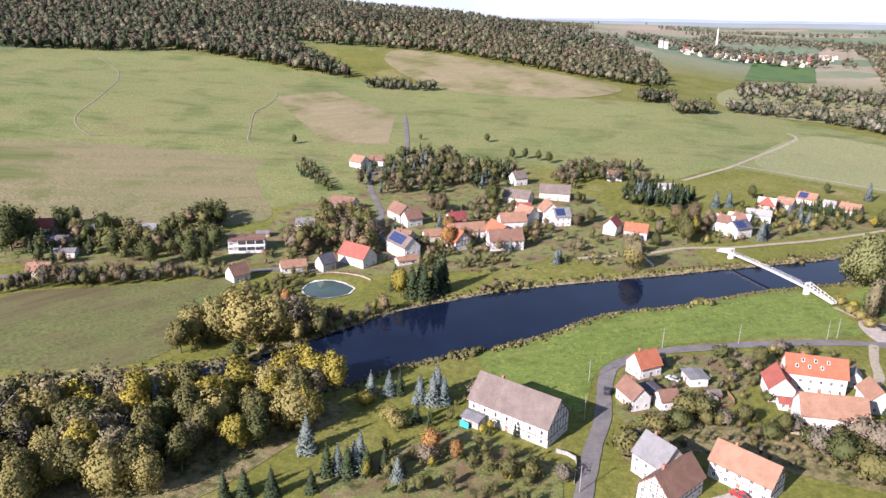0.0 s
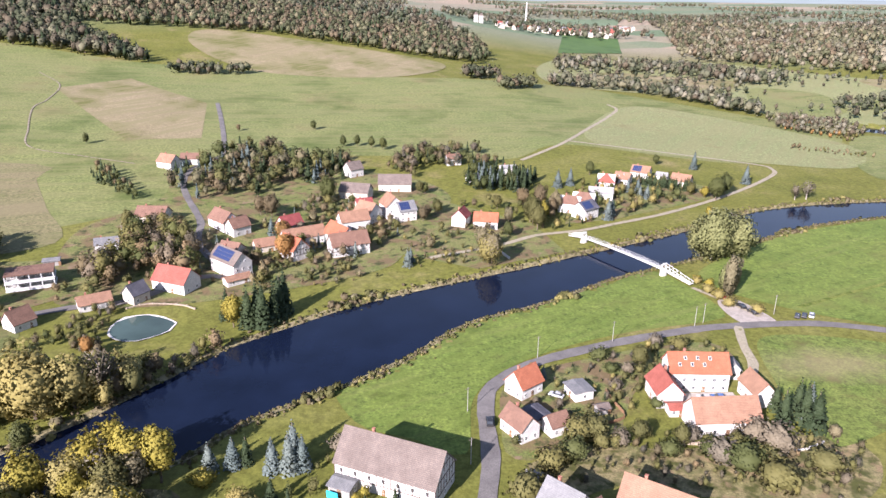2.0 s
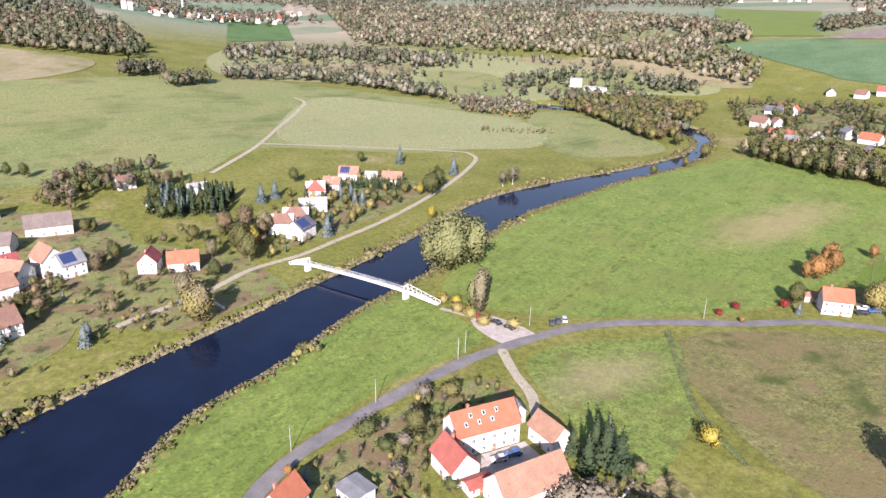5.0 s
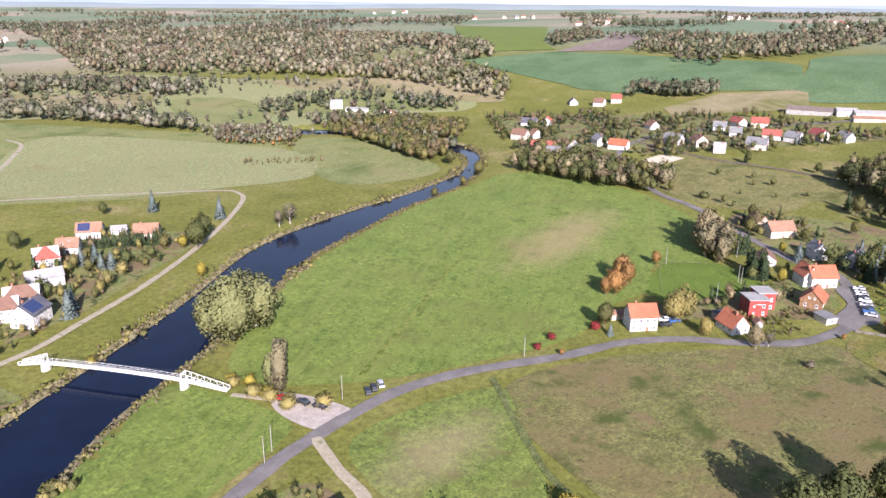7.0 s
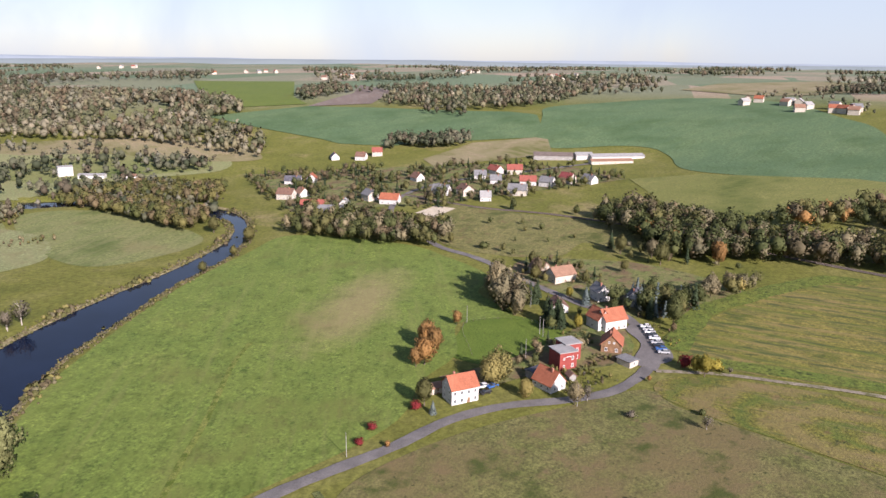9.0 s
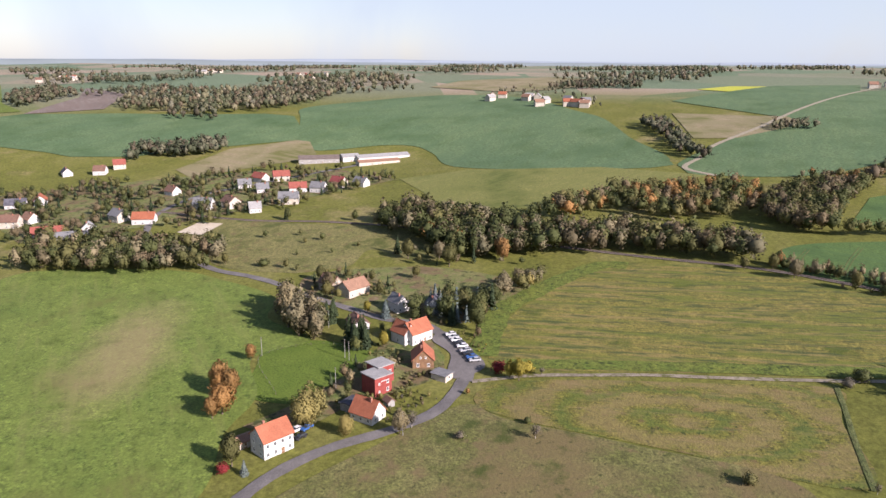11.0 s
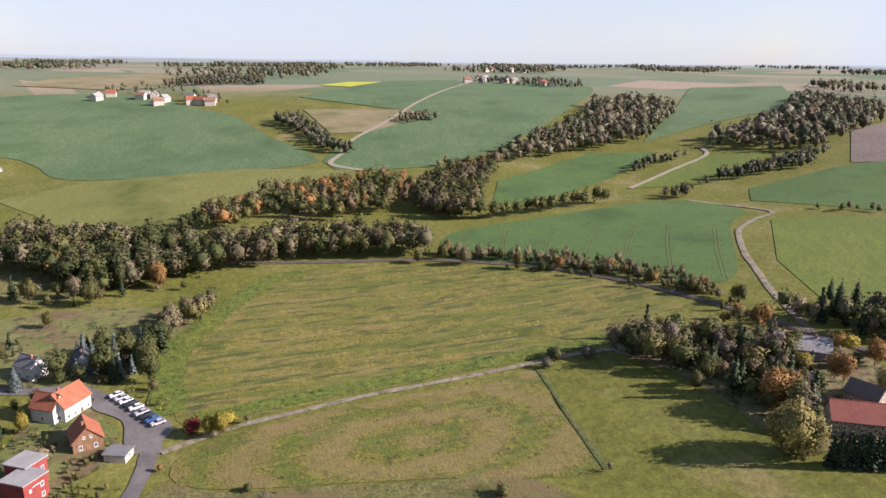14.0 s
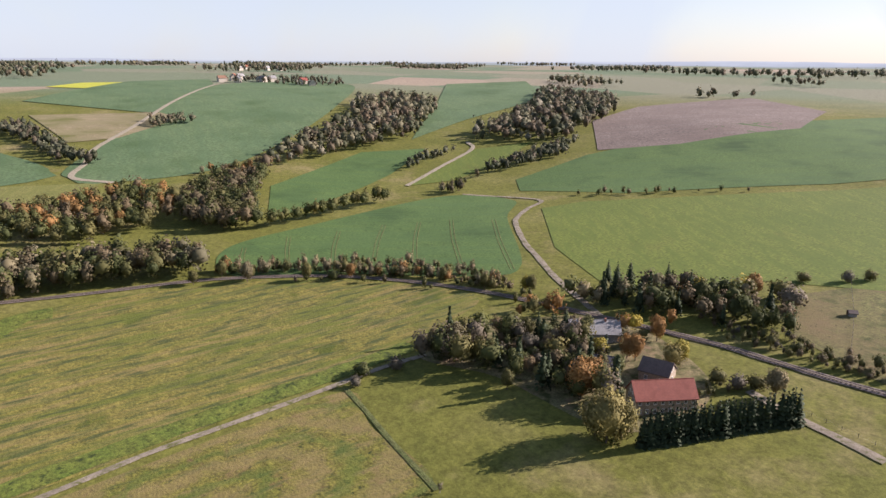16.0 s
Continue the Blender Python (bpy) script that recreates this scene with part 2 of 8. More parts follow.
def surface(name, dark, light, size=2.0, fine=0.3, rough=0.85, metal=0.0, bump=0.3, deep=0.05, vary=0.0, patch=None, rows=None, spec=0.3, worn=(), rings=None):
    """A surface of two tones at two scales. patch: (tone, size, from, to) for stains; rows: (angle, width, tone, amount, start) for drilled or mown rows; vary: by object."""
    m, nodes, links, b = fresh(name, rough, metal, spec)
    at = nodes.new("ShaderNodeTexCoord").outputs["Object"]
    colour = ramp_node(nodes, links, noise_node(nodes, links, at, size), [(0.32, dark), (0.68, light)])
    grain = noise_node(nodes, links, at, fine, 3.0)
    colour = mix_node(nodes, links, 0.75, colour, ramp_node(nodes, links, grain, [(0.25, (0.55, 0.55, 0.55)), (0.75, (1.35, 1.35, 1.35))] if deep < 0.1 else [(0.34, (0.5, 0.5, 0.5)), (0.66, (1.42, 1.42, 1.42))]), "MULTIPLY")
    if deep >= 0.2:
        tufts = noise_node(nodes, links, at, 2.2, 4.0, 0.7)
        colour = mix_node(nodes, links, 0.8, colour, ramp_node(nodes, links, tufts, [(0.36, (0.64, 0.64, 0.64)), (0.64, (1.32, 1.32, 1.32))]), "MULTIPLY")
    if patch:
        for tone, psize, lo, hi in patch:
            where = ramp_node(nodes, links, noise_node(nodes, links, at, psize, 6.0, 0.62), [(lo, (0, 0, 0)), (hi, (1, 1, 1))])
            colour = mix_node(nodes, links, where, colour, mix_node(nodes, links, 0.6, tone, colour, "SOFT_LIGHT"))
    if rows:
        for angle, width, tone, amount, *start in rows:
            turn = nodes.new("ShaderNodeMapping")
            turn.inputs["Rotation"].default_value = (0, 0, -radians(angle))
            links.new(at, turn.inputs["Vector"])
            long = nodes.new("ShaderNodeMapping")
            long.inputs["Scale"].default_value = (1.0 / (width * (11.0 if width > 4 else 5.0)), 1.0 / width, 1.0 / width)
            links.new(turn.outputs[0], long.inputs["Vector"])
            streak = nodes.new("ShaderNodeTexNoise")
            streak.inputs["Scale"].default_value, streak.inputs["Detail"].default_value, streak.inputs["Roughness"].default_value = 1.0, 4.0, 0.6
            links.new(long.outputs[0], streak.inputs["Vector"])
            where = ramp_node(nodes, links, streak.outputs[0], [(start[0] if start else 0.46, (0, 0, 0)), ((start[0] if start else 0.46) + 0.12, (amount, amount, amount))])
            colour = mix_node(nodes, links, where, colour, tone)
    for x, y, long_r, wide_r, angle, tone in worn:
        near = oval(nodes, links, at, x, y, long_r, wide_r, angle)
        ragged = nodes.new("ShaderNodeMath")
        ragged.operation = "MULTIPLY_ADD"
        ragged.inputs[1].default_value = 1.3
        links.new(noise_node(nodes, links, at, wide_r * 0.9, 6.0, 0.68), ragged.inputs[0])
        links.new(near, ragged.inputs[2])
        step = nodes.new("ShaderNodeMapRange")
        step.inputs["From Min"].default_value, step.inputs["From Max"].default_value = 1.75, 0.95
        links.new(ragged.outputs[0], step.inputs["Value"])
        colour = mix_node(nodes, links, step.outputs[0], colour, mix_node(nodes, links, 0.55, tone, colour))
    if rings:
        x, y, long_r, wide_r, angle, pitch, tone, other = rings
        near = oval(nodes, links, at, x, y, long_r, wide_r, angle)
        wavy = nodes.new("ShaderNodeMath")
        wavy.operation = "MULTIPLY_ADD"
        wavy.inputs[1].default_value = 0.5
        links.new(noise_node(nodes, links, at, 14.0, 5.0, 0.6), wavy.inputs[0])
        links.new(near, wavy.inputs[2])
        band = nodes.new("ShaderNodeMath")
        band.operation = "PINGPONG"
        band.inputs[1].default_value = pitch
        links.new(wavy.outputs[0], band.inputs[0])
        share = nodes.new("ShaderNodeMath")
        share.operation = "DIVIDE"
        share.inputs[1].default_value = pitch
        links.new(band.outputs[0], share.inputs[0])
        mixed = nodes.new("ShaderNodeMath")
        mixed.operation = "MULTIPLY"
        links.new(share.outputs[0], mixed.inputs[0])
        links.new(noise_node(nodes, links, at, 5.0, 5.0, 0.7), mixed.inputs[1])
        colour = mix_node(nodes, links, ramp_node(nodes, links, mixed.outputs[0], [(0.2, (0, 0, 0)), (0.4, (0.55, 0.55, 0.55))]), colour, tone)
        colour = mix_node(nodes, links, ramp_node(nodes, links, mixed.outputs[0], [(0.04, (0.5, 0.5, 0.5)), (0.15, (0, 0, 0))]), colour, other)
    if vary:
        info = nodes.new("ShaderNodeObjectInfo")
        colour = mix_node(nodes, links, vary, colour, ramp_node(nodes, links, info.outputs["Random"], [(0.0, (0.5, 0.5, 0.5)), (1.0, (1.45, 1.4, 1.3))]), "MULTIPLY")
    links.new(colour, b.inputs["Base Color"])
    if bump:
        bump_node(nodes, links, b, grain, bump, deep)
    return m


def foliage(name, tones, glow=0.28):
    """Leaves: a tone for each clump, and a shift for each tree."""
    m, nodes, links, b = fresh(name, 0.75, 0.0, 0.2)
    geo, info = nodes.new("ShaderNodeNewGeometry"), nodes.new("ShaderNodeObjectInfo")
    n = len(tones)
    mean = [sum(t[k] for t in tones) / n for k in range(3)]
    tones = [tuple(m_ + 0.28 * (v - m_) for v, m_ in zip(t, mean)) for t in tones]
    colour = ramp_node(nodes, links, geo.outputs["Random Per Island"], [(0.08 + 0.84 * k / max(1, n - 1), t) for k, t in enumerate(tones)])
    shift = ramp_node(nodes, links, info.outputs["Random"], [(0.0, (0.78, 0.82, 0.8)), (0.5, (1.0, 1.0, 1.0)), (1.0, (1.24, 1.18, 1.08))])
    colour = mix_node(nodes, links, 0.8, colour, shift, "MULTIPLY")
    links.new(colour, b.inputs["Base Color"])
    thin = nodes.new("ShaderNodeBsdfTranslucent")
    links.new(colour, thin.inputs[0])
    both = nodes.new("ShaderNodeMixShader")
    both.inputs[0].default_value = glow
    links.new(b.outputs[0], both.inputs[1])
    links.new(thin.outputs[0], both.inputs[2])
    links.new(both.outputs[0], nodes["Material Output"].inputs[0])
    return m


GRASS, DEEP_GRASS = (0.128, 0.132, 0.028), (0.098, 0.108, 0.022)


def country_material():
    """Meadow near the river; farther off a quilt of fields."""
    m, nodes, links, b = fresh("country", 0.92, 0.0, 0.15)
    at = nodes.new("ShaderNodeTexCoord").outputs["Object"]
    meadow = ramp_node(nodes, links, noise_node(nodes, links, at, 34.0, 6.0), [(0.3, DEEP_GRASS), (0.5, GRASS), (0.72, (0.162, 0.156, 0.048))])
    dry = ramp_node(nodes, links, noise_node(nodes, links, at, 60.0, 7.0, 0.65), [(0.56, (0, 0, 0)), (0.72, (0.8, 0.8, 0.8))])
    meadow = mix_node(nodes, links, dry, meadow, (0.25, 0.20, 0.10))
    cell = nodes.new("ShaderNodeTexVoronoi")
    cell.inputs["Scale"].default_value, cell.inputs["Randomness"].default_value = 1 / 260.0, 0.9
    squash = nodes.new("ShaderNodeMapping")
    squash.inputs["Scale"].default_value = (1.0, 1.6, 0.02)
    squash.inputs["Rotation"].default_value = (0, 0, 0.5)
    links.new(at, squash.inputs["Vector"])
    links.new(squash.outputs[0], cell.inputs["Vector"])
    pick = nodes.new("ShaderNodeSeparateColor")
    links.new(cell.outputs["Color"], pick.inputs[0])
    quilt = nodes.new("ShaderNodeValToRGB")
    quilt.color_ramp.interpolation = "CONSTANT"
    # field colours greyed and flattened: some distance haze is mixed into them
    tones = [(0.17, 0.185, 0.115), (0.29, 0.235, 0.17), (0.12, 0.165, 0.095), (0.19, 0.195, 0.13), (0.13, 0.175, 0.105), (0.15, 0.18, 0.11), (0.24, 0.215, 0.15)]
    e = quilt.color_ramp.elements
    while len(e) < len(tones):
        e.new(0.5)
    for k, (el, c) in enumerate(zip(e, tones)):
        el.position, el.color = k / len(tones), rgb(c)
    links.new(pick.outputs[0], quilt.inputs[0])
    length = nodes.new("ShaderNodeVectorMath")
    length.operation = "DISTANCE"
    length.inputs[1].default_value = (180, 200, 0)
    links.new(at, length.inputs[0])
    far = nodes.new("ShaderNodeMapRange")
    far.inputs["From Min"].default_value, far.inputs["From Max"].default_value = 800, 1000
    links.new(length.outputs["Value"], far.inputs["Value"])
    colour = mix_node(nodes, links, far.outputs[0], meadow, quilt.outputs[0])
    tufts = noise_node(nodes, links, at, 2.4, 5.0, 0.7)
    colour = mix_node(nodes, links, 0.8, colour, ramp_node(nodes, links, tufts, [(0.36, (0.66, 0.66, 0.66)), (0.64, (1.28, 1.28, 1.28))]), "MULTIPLY")
    grain = noise_node(nodes, links, at, 0.9, 4.0, 0.7)
    colour = mix_node(nodes, links, 0.8, colour, ramp_node(nodes, links, grain, [(0.25, (0.6, 0.6, 0.6)), (0.75, (1.3, 1.3, 1.3))]), "MULTIPLY")
    links.new(colour, b.inputs["Base Color"])
    bump_node(nodes, links, b, grain, 0.5, 0.25)
    return m


M = {}
M["country"] = country_material()
M["asphalt"] = surface("asphalt", (0.105, 0.098, 0.094), (0.165, 0.154, 0.146), 6.0, 0.3, 0.85, bump=0.2, deep=0.02)
M["track"] = surface("gravel_track", (0.17, 0.145, 0.105), (0.28, 0.24, 0.18), 3.0, 0.4, 0.95, patch=[((0.13, 0.14, 0.05), 2.2, 0.5, 0.66)])
M["path"] = surface("field_path", (0.24, 0.21, 0.145), (0.33, 0.295, 0.22), 3.0, 0.4, 0.95, patch=[((0.16, 0.165, 0.07), 3.0, 0.55, 0.68)])
M["ballast"] = surface("ballast", (0.13, 0.11, 0.095), (0.24, 0.2, 0.17), 1.2, 0.15, 0.95, bump=0.6)
M["scrubland"] = surface("rough_scrubland", (0.12, 0.12, 0.045), (0.22, 0.175, 0.09), 5.0, 0.5, 0.95, bump=0.8, deep=0.25, patch=[((0.09, 0.10, 0.03), 4.0, 0.5, 0.6), ((0.28, 0.21, 0.14), 7.0, 0.56, 0.66)])
M["steel"] = surface("steel", (0.3, 0.28, 0.26), (0.45, 0.43, 0.4), 1.0, 0.1, 0.35, 1.0, bump=0.05)
M["rust"] = surface("rusty_wood", (0.09, 0.07, 0.055), (0.16, 0.13, 0.1), 0.6, 0.1, 0.9)
M["soil"] = surface("ploughed_soil", (0.135, 0.108, 0.09), (0.19, 0.155, 0.13), 40.0, 1.2, 0.95, bump=0.6, deep=0.2, rows=[(35, 6, (0.14, 0.105, 0.085), 0.6)])
M["bank"] = surface("bank_soil", (0.12, 0.11, 0.05), (0.24, 0.2, 0.11), 3.0, 0.6, 0.95, bump=0.7, deep=0.3)
M["crop"] = surface("winter_crop", (0.052, 0.104, 0.024), (0.074, 0.13, 0.031), 60.0, 1.0, 0.9, bump=0.4, deep=0.15, rows=[(40, 5, (0.0535, 0.107, 0.0312), 0.5)], patch=[((0.0556, 0.112, 0.0312), 35.0, 0.5, 0.7)])
# distant winter crop: part of its pale blue-green is haze in the colour
M["crop_far"] = surface("hazed_blue_green_crop", (0.0706, 0.124, 0.052), (0.0984, 0.15, 0.0624), 90.0, 2.0, 0.9, bump=0.3, deep=0.15, rows=[(-20, 9, (0.0621, 0.114, 0.0489), 0.4)], patch=[((0.0835, 0.141, 0.0541), 60.0, 0.48, 0.7)])
M["light_field"] = surface("light_green_field", (0.086, 0.122, 0.016), (0.114, 0.144, 0.022), 50.0, 1.2, 0.92, bump=0.4, deep=0.15, rows=[(-40, 4, (0.076, 0.112, 0.015), 0.7)], patch=[((0.15, 0.15, 0.04), 36.0, 0.6, 0.76)])
M["stubble"] = surface("pale_stubble", (0.2, 0.167, 0.0915), (0.25, 0.204, 0.12), 40.0, 1.0, 0.95, bump=0.4, deep=0.1, rows=[(60, 5, (0.18, 0.163, 0.078), 0.8)], patch=[((0.15, 0.16, 0.052), 50.0, 0.45, 0.62)])
M["pasture"] = surface("hill_pasture", (0.122, 0.15, 0.044), (0.168, 0.174, 0.062), 60.0, 1.5, 0.95, bump=0.4, deep=0.15, patch=[((0.21, 0.178, 0.096), 60.0, 0.57, 0.72), ((0.105, 0.142, 0.036), 45.0, 0.5, 0.68)], rows=[(15, 7, (0.165, 0.165, 0.066), 0.5)])
M["low_field"] = surface("low_field", (0.082, 0.102, 0.026), (0.11, 0.115, 0.036), 46.0, 1.2, 0.95, bump=0.4, deep=0.12, rows=[(65, 5, (0.118, 0.108, 0.045), 0.5)], patch=[((0.135, 0.112, 0.055), 44.0, 0.46, 0.6)])
M["hill_field"] = surface("drilled_hill_field", (0.142, 0.134, 0.06), (0.172, 0.15, 0.075), 70.0, 1.4, 0.95, bump=0.4, deep=0.12, rows=[(20, 5, (0.125, 0.13, 0.05), 0.5), (20, 22, (0.188, 0.152, 0.088), 0.5)], patch=[((0.125, 0.155, 0.045), 80.0, 0.53, 0.62)])
# pale grass, lightened and blued further to carry some distance haze
M["pale_field"] = surface("pale_green_field", (0.166, 0.192, 0.078), (0.208, 0.213, 0.096), 60.0, 1.4, 0.95, bump=0.4, deep=0.12, rows=[(58, 7, (0.19, 0.182, 0.084), 0.5), (58, 2, (0.15, 0.16, 0.065), 0.4)], patch=[((0.215, 0.19, 0.105), 30.0, 0.58, 0.7)])
M["olive_meadow"] = surface("olive_meadow", (0.118, 0.118, 0.034), (0.158, 0.144, 0.05), 18.0, 0.9, 0.95, bump=0.5, deep=0.2, patch=[((0.1, 0.12, 0.028), 14.0, 0.52, 0.66), ((0.19, 0.152, 0.075), 9.0, 0.57, 0.68)])
M["worn_meadow"] = surface("worn_meadow", (0.115, 0.145, 0.024), (0.155, 0.168, 0.038), 4.0, 0.6, 0.95, bump=0.5, deep=0.15, patch=[((0.1, 0.138, 0.018), 3.0, 0.45, 0.6)])
M["green_edge"] = surface("lush_green_edge", (0.075, 0.11, 0.015), (0.122, 0.14, 0.023), 7.0, 0.8, 0.95, bump=0.7, deep=0.25, patch=[((0.045, 0.068, 0.014), 2.4, 0.55, 0.66)])
M["gold_slope"] = surface("gold_green_slope", (0.128, 0.138, 0.032), (0.16, 0.16, 0.044), 50.0, 1.2, 0.92, bump=0.4, deep=0.15, rows=[(-40, 4, (0.12, 0.132, 0.03), 0.6)], patch=[((0.105, 0.135, 0.026), 60.0, 0.5, 0.66)])
M["mown"] = surface("mown_meadow", (0.142, 0.132, 0.024), (0.182, 0.154, 0.036), 11.0, 0.9, 0.95, bump=0.8, deep=0.3, rows=[(80, 6.0, (0.098, 0.118, 0.016), 0.8, 0.47), (79, 4.5, (0.205, 0.155, 0.058), 0.65, 0.51), (80, 2.8, (0.04, 0.058, 0.016), 0.85, 0.52), (80, 1.3, (0.07, 0.085, 0.022), 0.75, 0.53)], patch=[((0.1, 0.13, 0.018), 18.0, 0.55, 0.66), ((0.06, 0.072, 0.02), 1.8, 0.6, 0.68)])
M["rough_meadow"] = surface("rough_meadow", (0.112, 0.116, 0.018), (0.15, 0.132, 0.028), 12.0, 0.8, 0.95, bump=0.8, deep=0.3, rows=[(78, 3.0, (0.19, 0.145, 0.06), 0.6, 0.53), (80, 2.0, (0.05, 0.07, 0.016), 0.75, 0.55)], patch=[((0.195, 0.148, 0.07), 7.0, 0.56, 0.66), ((0.05, 0.066, 0.017), 1.8, 0.57, 0.66)], rings=(256, 43, 50, 27, 78, 0.24, (0.185, 0.14, 0.058), (0.06, 0.098, 0.014)))
M["dry_pasture"] = surface("dry_pasture", (0.096, 0.104, 0.026), (0.135, 0.128, 0.044), 16.0, 0.8, 0.95, bump=0.7, deep=0.25, patch=[((0.205, 0.168, 0.085), 34.0, 0.42, 0.6), ((0.21, 0.168, 0.09), 9.0, 0.54, 0.66), ((0.085, 0.108, 0.024), 13.0, 0.54, 0.66), ((0.062, 0.072, 0.022), 1.8, 0.6, 0.7)])
M["green_pasture"] = surface("green_pasture", (0.09, 0.128, 0.022), (0.128, 0.158, 0.034), 12.0, 0.8, 0.95, bump=0.6, deep=0.2, patch=[((0.15, 0.15, 0.05), 9.0, 0.54, 0.68)], worn=[(135, 160, 26, 12, 5, (0.25, 0.19, 0.115))])
M["meadow"] = surface("river_meadow", (0.09, 0.134, 0.022), (0.132, 0.174, 0.032), 22.0, 0.9, 0.95, bump=0.5, deep=0.2, patch=[((0.115, 0.15, 0.028), 9.0, 0.5, 0.7), ((0.17, 0.178, 0.055), 38.0, 0.54, 0.7), ((0.085, 0.13, 0.022), 4.0, 0.58, 0.7)], rows=[(34, 2.6, (0.112, 0.152, 0.026), 0.5), (30, 6.0, (0.165, 0.18, 0.05), 0.35, 0.54)], worn=[(304, 241, 62, 20, 12, (0.29, 0.2, 0.12))])
M["lawn"] = surface("bright_lawn", (0.066, 0.108, 0.01), (0.088, 0.13, 0.015), 12.0, 0.6, 0.95, bump=0.4, deep=0.1)
M["verge"] = surface("grassy_verge", (0.161, 0.184, 0.0354), (0.209, 0.213, 0.0468), 6.0, 0.6, 0.95, bump=0.5, deep=0.1, patch=[((0.107, 0.126, 0.026), 4.0, 0.55, 0.65)])
M["garden"] = surface("garden_grass", (0.095, 0.128, 0.028), (0.165, 0.15, 0.06), 7.0, 0.6, 0.95, bump=0.6, deep=0.15, patch=[((0.2, 0.148, 0.092), 11.0, 0.48, 0.58), ((0.27, 0.21, 0.15), 6.0, 0.6, 0.68), ((0.065, 0.082, 0.026), 4.5, 0.54, 0.64)])
M["yellow_crop"] = surface("yellow_crop", (0.34, 0.36, 0.03), (0.4, 0.4, 0.05), 30.0, 2.0, 0.9)
M["ditch"] = surface("ditch_growth", (0.0589, 0.0825, 0.0208), (0.118, 0.126, 0.0416), 2.0, 0.4, 0.95, bump=0.8, deep=0.3)
M["yard"] = surface("paved_yard", (0.26, 0.23, 0.2), (0.38, 0.34, 0.3), 3.0, 0.3, 0.9)
M["sand"] = surface("pale_sand", (0.42, 0.36, 0.27), (0.5, 0.44, 0.34), 4.0, 0.5, 0.95)
M["white_wall"] = surface("white_render", (0.42, 0.41, 0.39), (0.55, 0.535, 0.51), 2.5, 0.2, 0.9, bump=0.1, deep=0.01)
M["cream_wall"] = surface("cream_render", (0.38, 0.34, 0.28), (0.48, 0.435, 0.365), 2.5, 0.2, 0.9, bump=0.1, deep=0.01)
M["red_wall"] = surface("red_render", (0.2, 0.04, 0.034), (0.26, 0.056, 0.046), 2.0, 0.2, 0.85, bump=0.1, deep=0.01)
M["stone_wall"] = surface("stone_wall", (0.22, 0.18, 0.14), (0.40, 0.33, 0.25), 0.7, 0.15, 0.95, bump=0.6, deep=0.04)
M["grey_wall"] = surface("grey_boards", (0.2, 0.19, 0.18), (0.33, 0.32, 0.3), 1.0, 0.12, 0.9)
M["wood"] = surface("brown_wood", (0.14, 0.08, 0.045), (0.26, 0.15, 0.08), 0.8, 0.1, 0.8)
M["timber"] = surface("dark_timber", (0.07, 0.05, 0.04), (0.13, 0.09, 0.07), 0.6, 0.1, 0.85)
M["concrete"] = surface("concrete", (0.42, 0.41, 0.39), (0.6, 0.58, 0.55), 1.8, 0.2, 0.9)
M["white_paint"] = surface("white_paint", (0.55, 0.56, 0.56), (0.66, 0.67, 0.67), 1.0, 0.2, 0.5, bump=0.05)
M["frame"] = surface("window_frame", (0.6, 0.6, 0.58), (0.72, 0.72, 0.7), 0.5, 0.1, 0.5, bump=0)
M["tyre"] = surface("tyre", (0.02, 0.02, 0.02), (0.035, 0.035, 0.035), 0.3, 0.05, 0.9)
M["tarp"] = surface("turquoise_tarp", (0.02, 0.32, 0.42), (0.04, 0.42, 0.52), 0.8, 0.2, 0.5)
M["bark"] = surface("bark", (0.09, 0.07, 0.05), (0.18, 0.14, 0.1), 0.5, 0.1, 0.95, bump=0.6)
M["pale_bark"] = surface("pale_bark", (0.28, 0.25, 0.21), (0.42, 0.38, 0.32), 0.5, 0.1, 0.95)
M["chimney"] = surface("chimney_brick", (0.24, 0.1, 0.07), (0.36, 0.17, 0.12), 0.4, 0.1, 0.9)


def roof_material(name, dark, light, rough=0.8):
    """Tiles laid in courses, weathered in patches."""
    m, nodes, links, b = fresh(name, rough, 0, 0.3)
    at = nodes.new("ShaderNodeTexCoord").outputs["Object"]
    colour = ramp_node(nodes, links, noise_node(nodes, links, at, 2.6, 6.0), [(0.3, dark), (0.7, light)])
    bricks = nodes.new("ShaderNodeTexBrick")
    bricks.inputs["Scale"].default_value, bricks.inputs["Mortar Size"].default_value = 1.0, 0.03
    bricks.inputs["Brick Width"].default_value, bricks.inputs["Row Height"].default_value = 0.3, 0.3
    bricks.inputs["Color1"].default_value, bricks.inputs["Color2"].default_value = (1.12, 1.08, 1.05, 1), (0.86, 0.86, 0.86, 1)
    bricks.inputs["Mortar"].default_value = (0.55, 0.55, 0.55, 1)
    links.new(at, bricks.inputs["Vector"])
    colour = mix_node(nodes, links, 0.8, colour, bricks.outputs["Color"], "MULTIPLY")
    moss = ramp_node(nodes, links, noise_node(nodes, links, at, 1.1, 5.0), [(0.6, (0, 0, 0)), (0.75, (0.5, 0.5, 0.5))])
    colour = mix_node(nodes, links, moss, colour, tuple(0.55 * c + 0.02 for c in dark))
    links.new(colour, b.inputs["Base Color"])
    bump_node(nodes, links, b, bricks.outputs["Fac"], 0.4, 0.03)
    return m


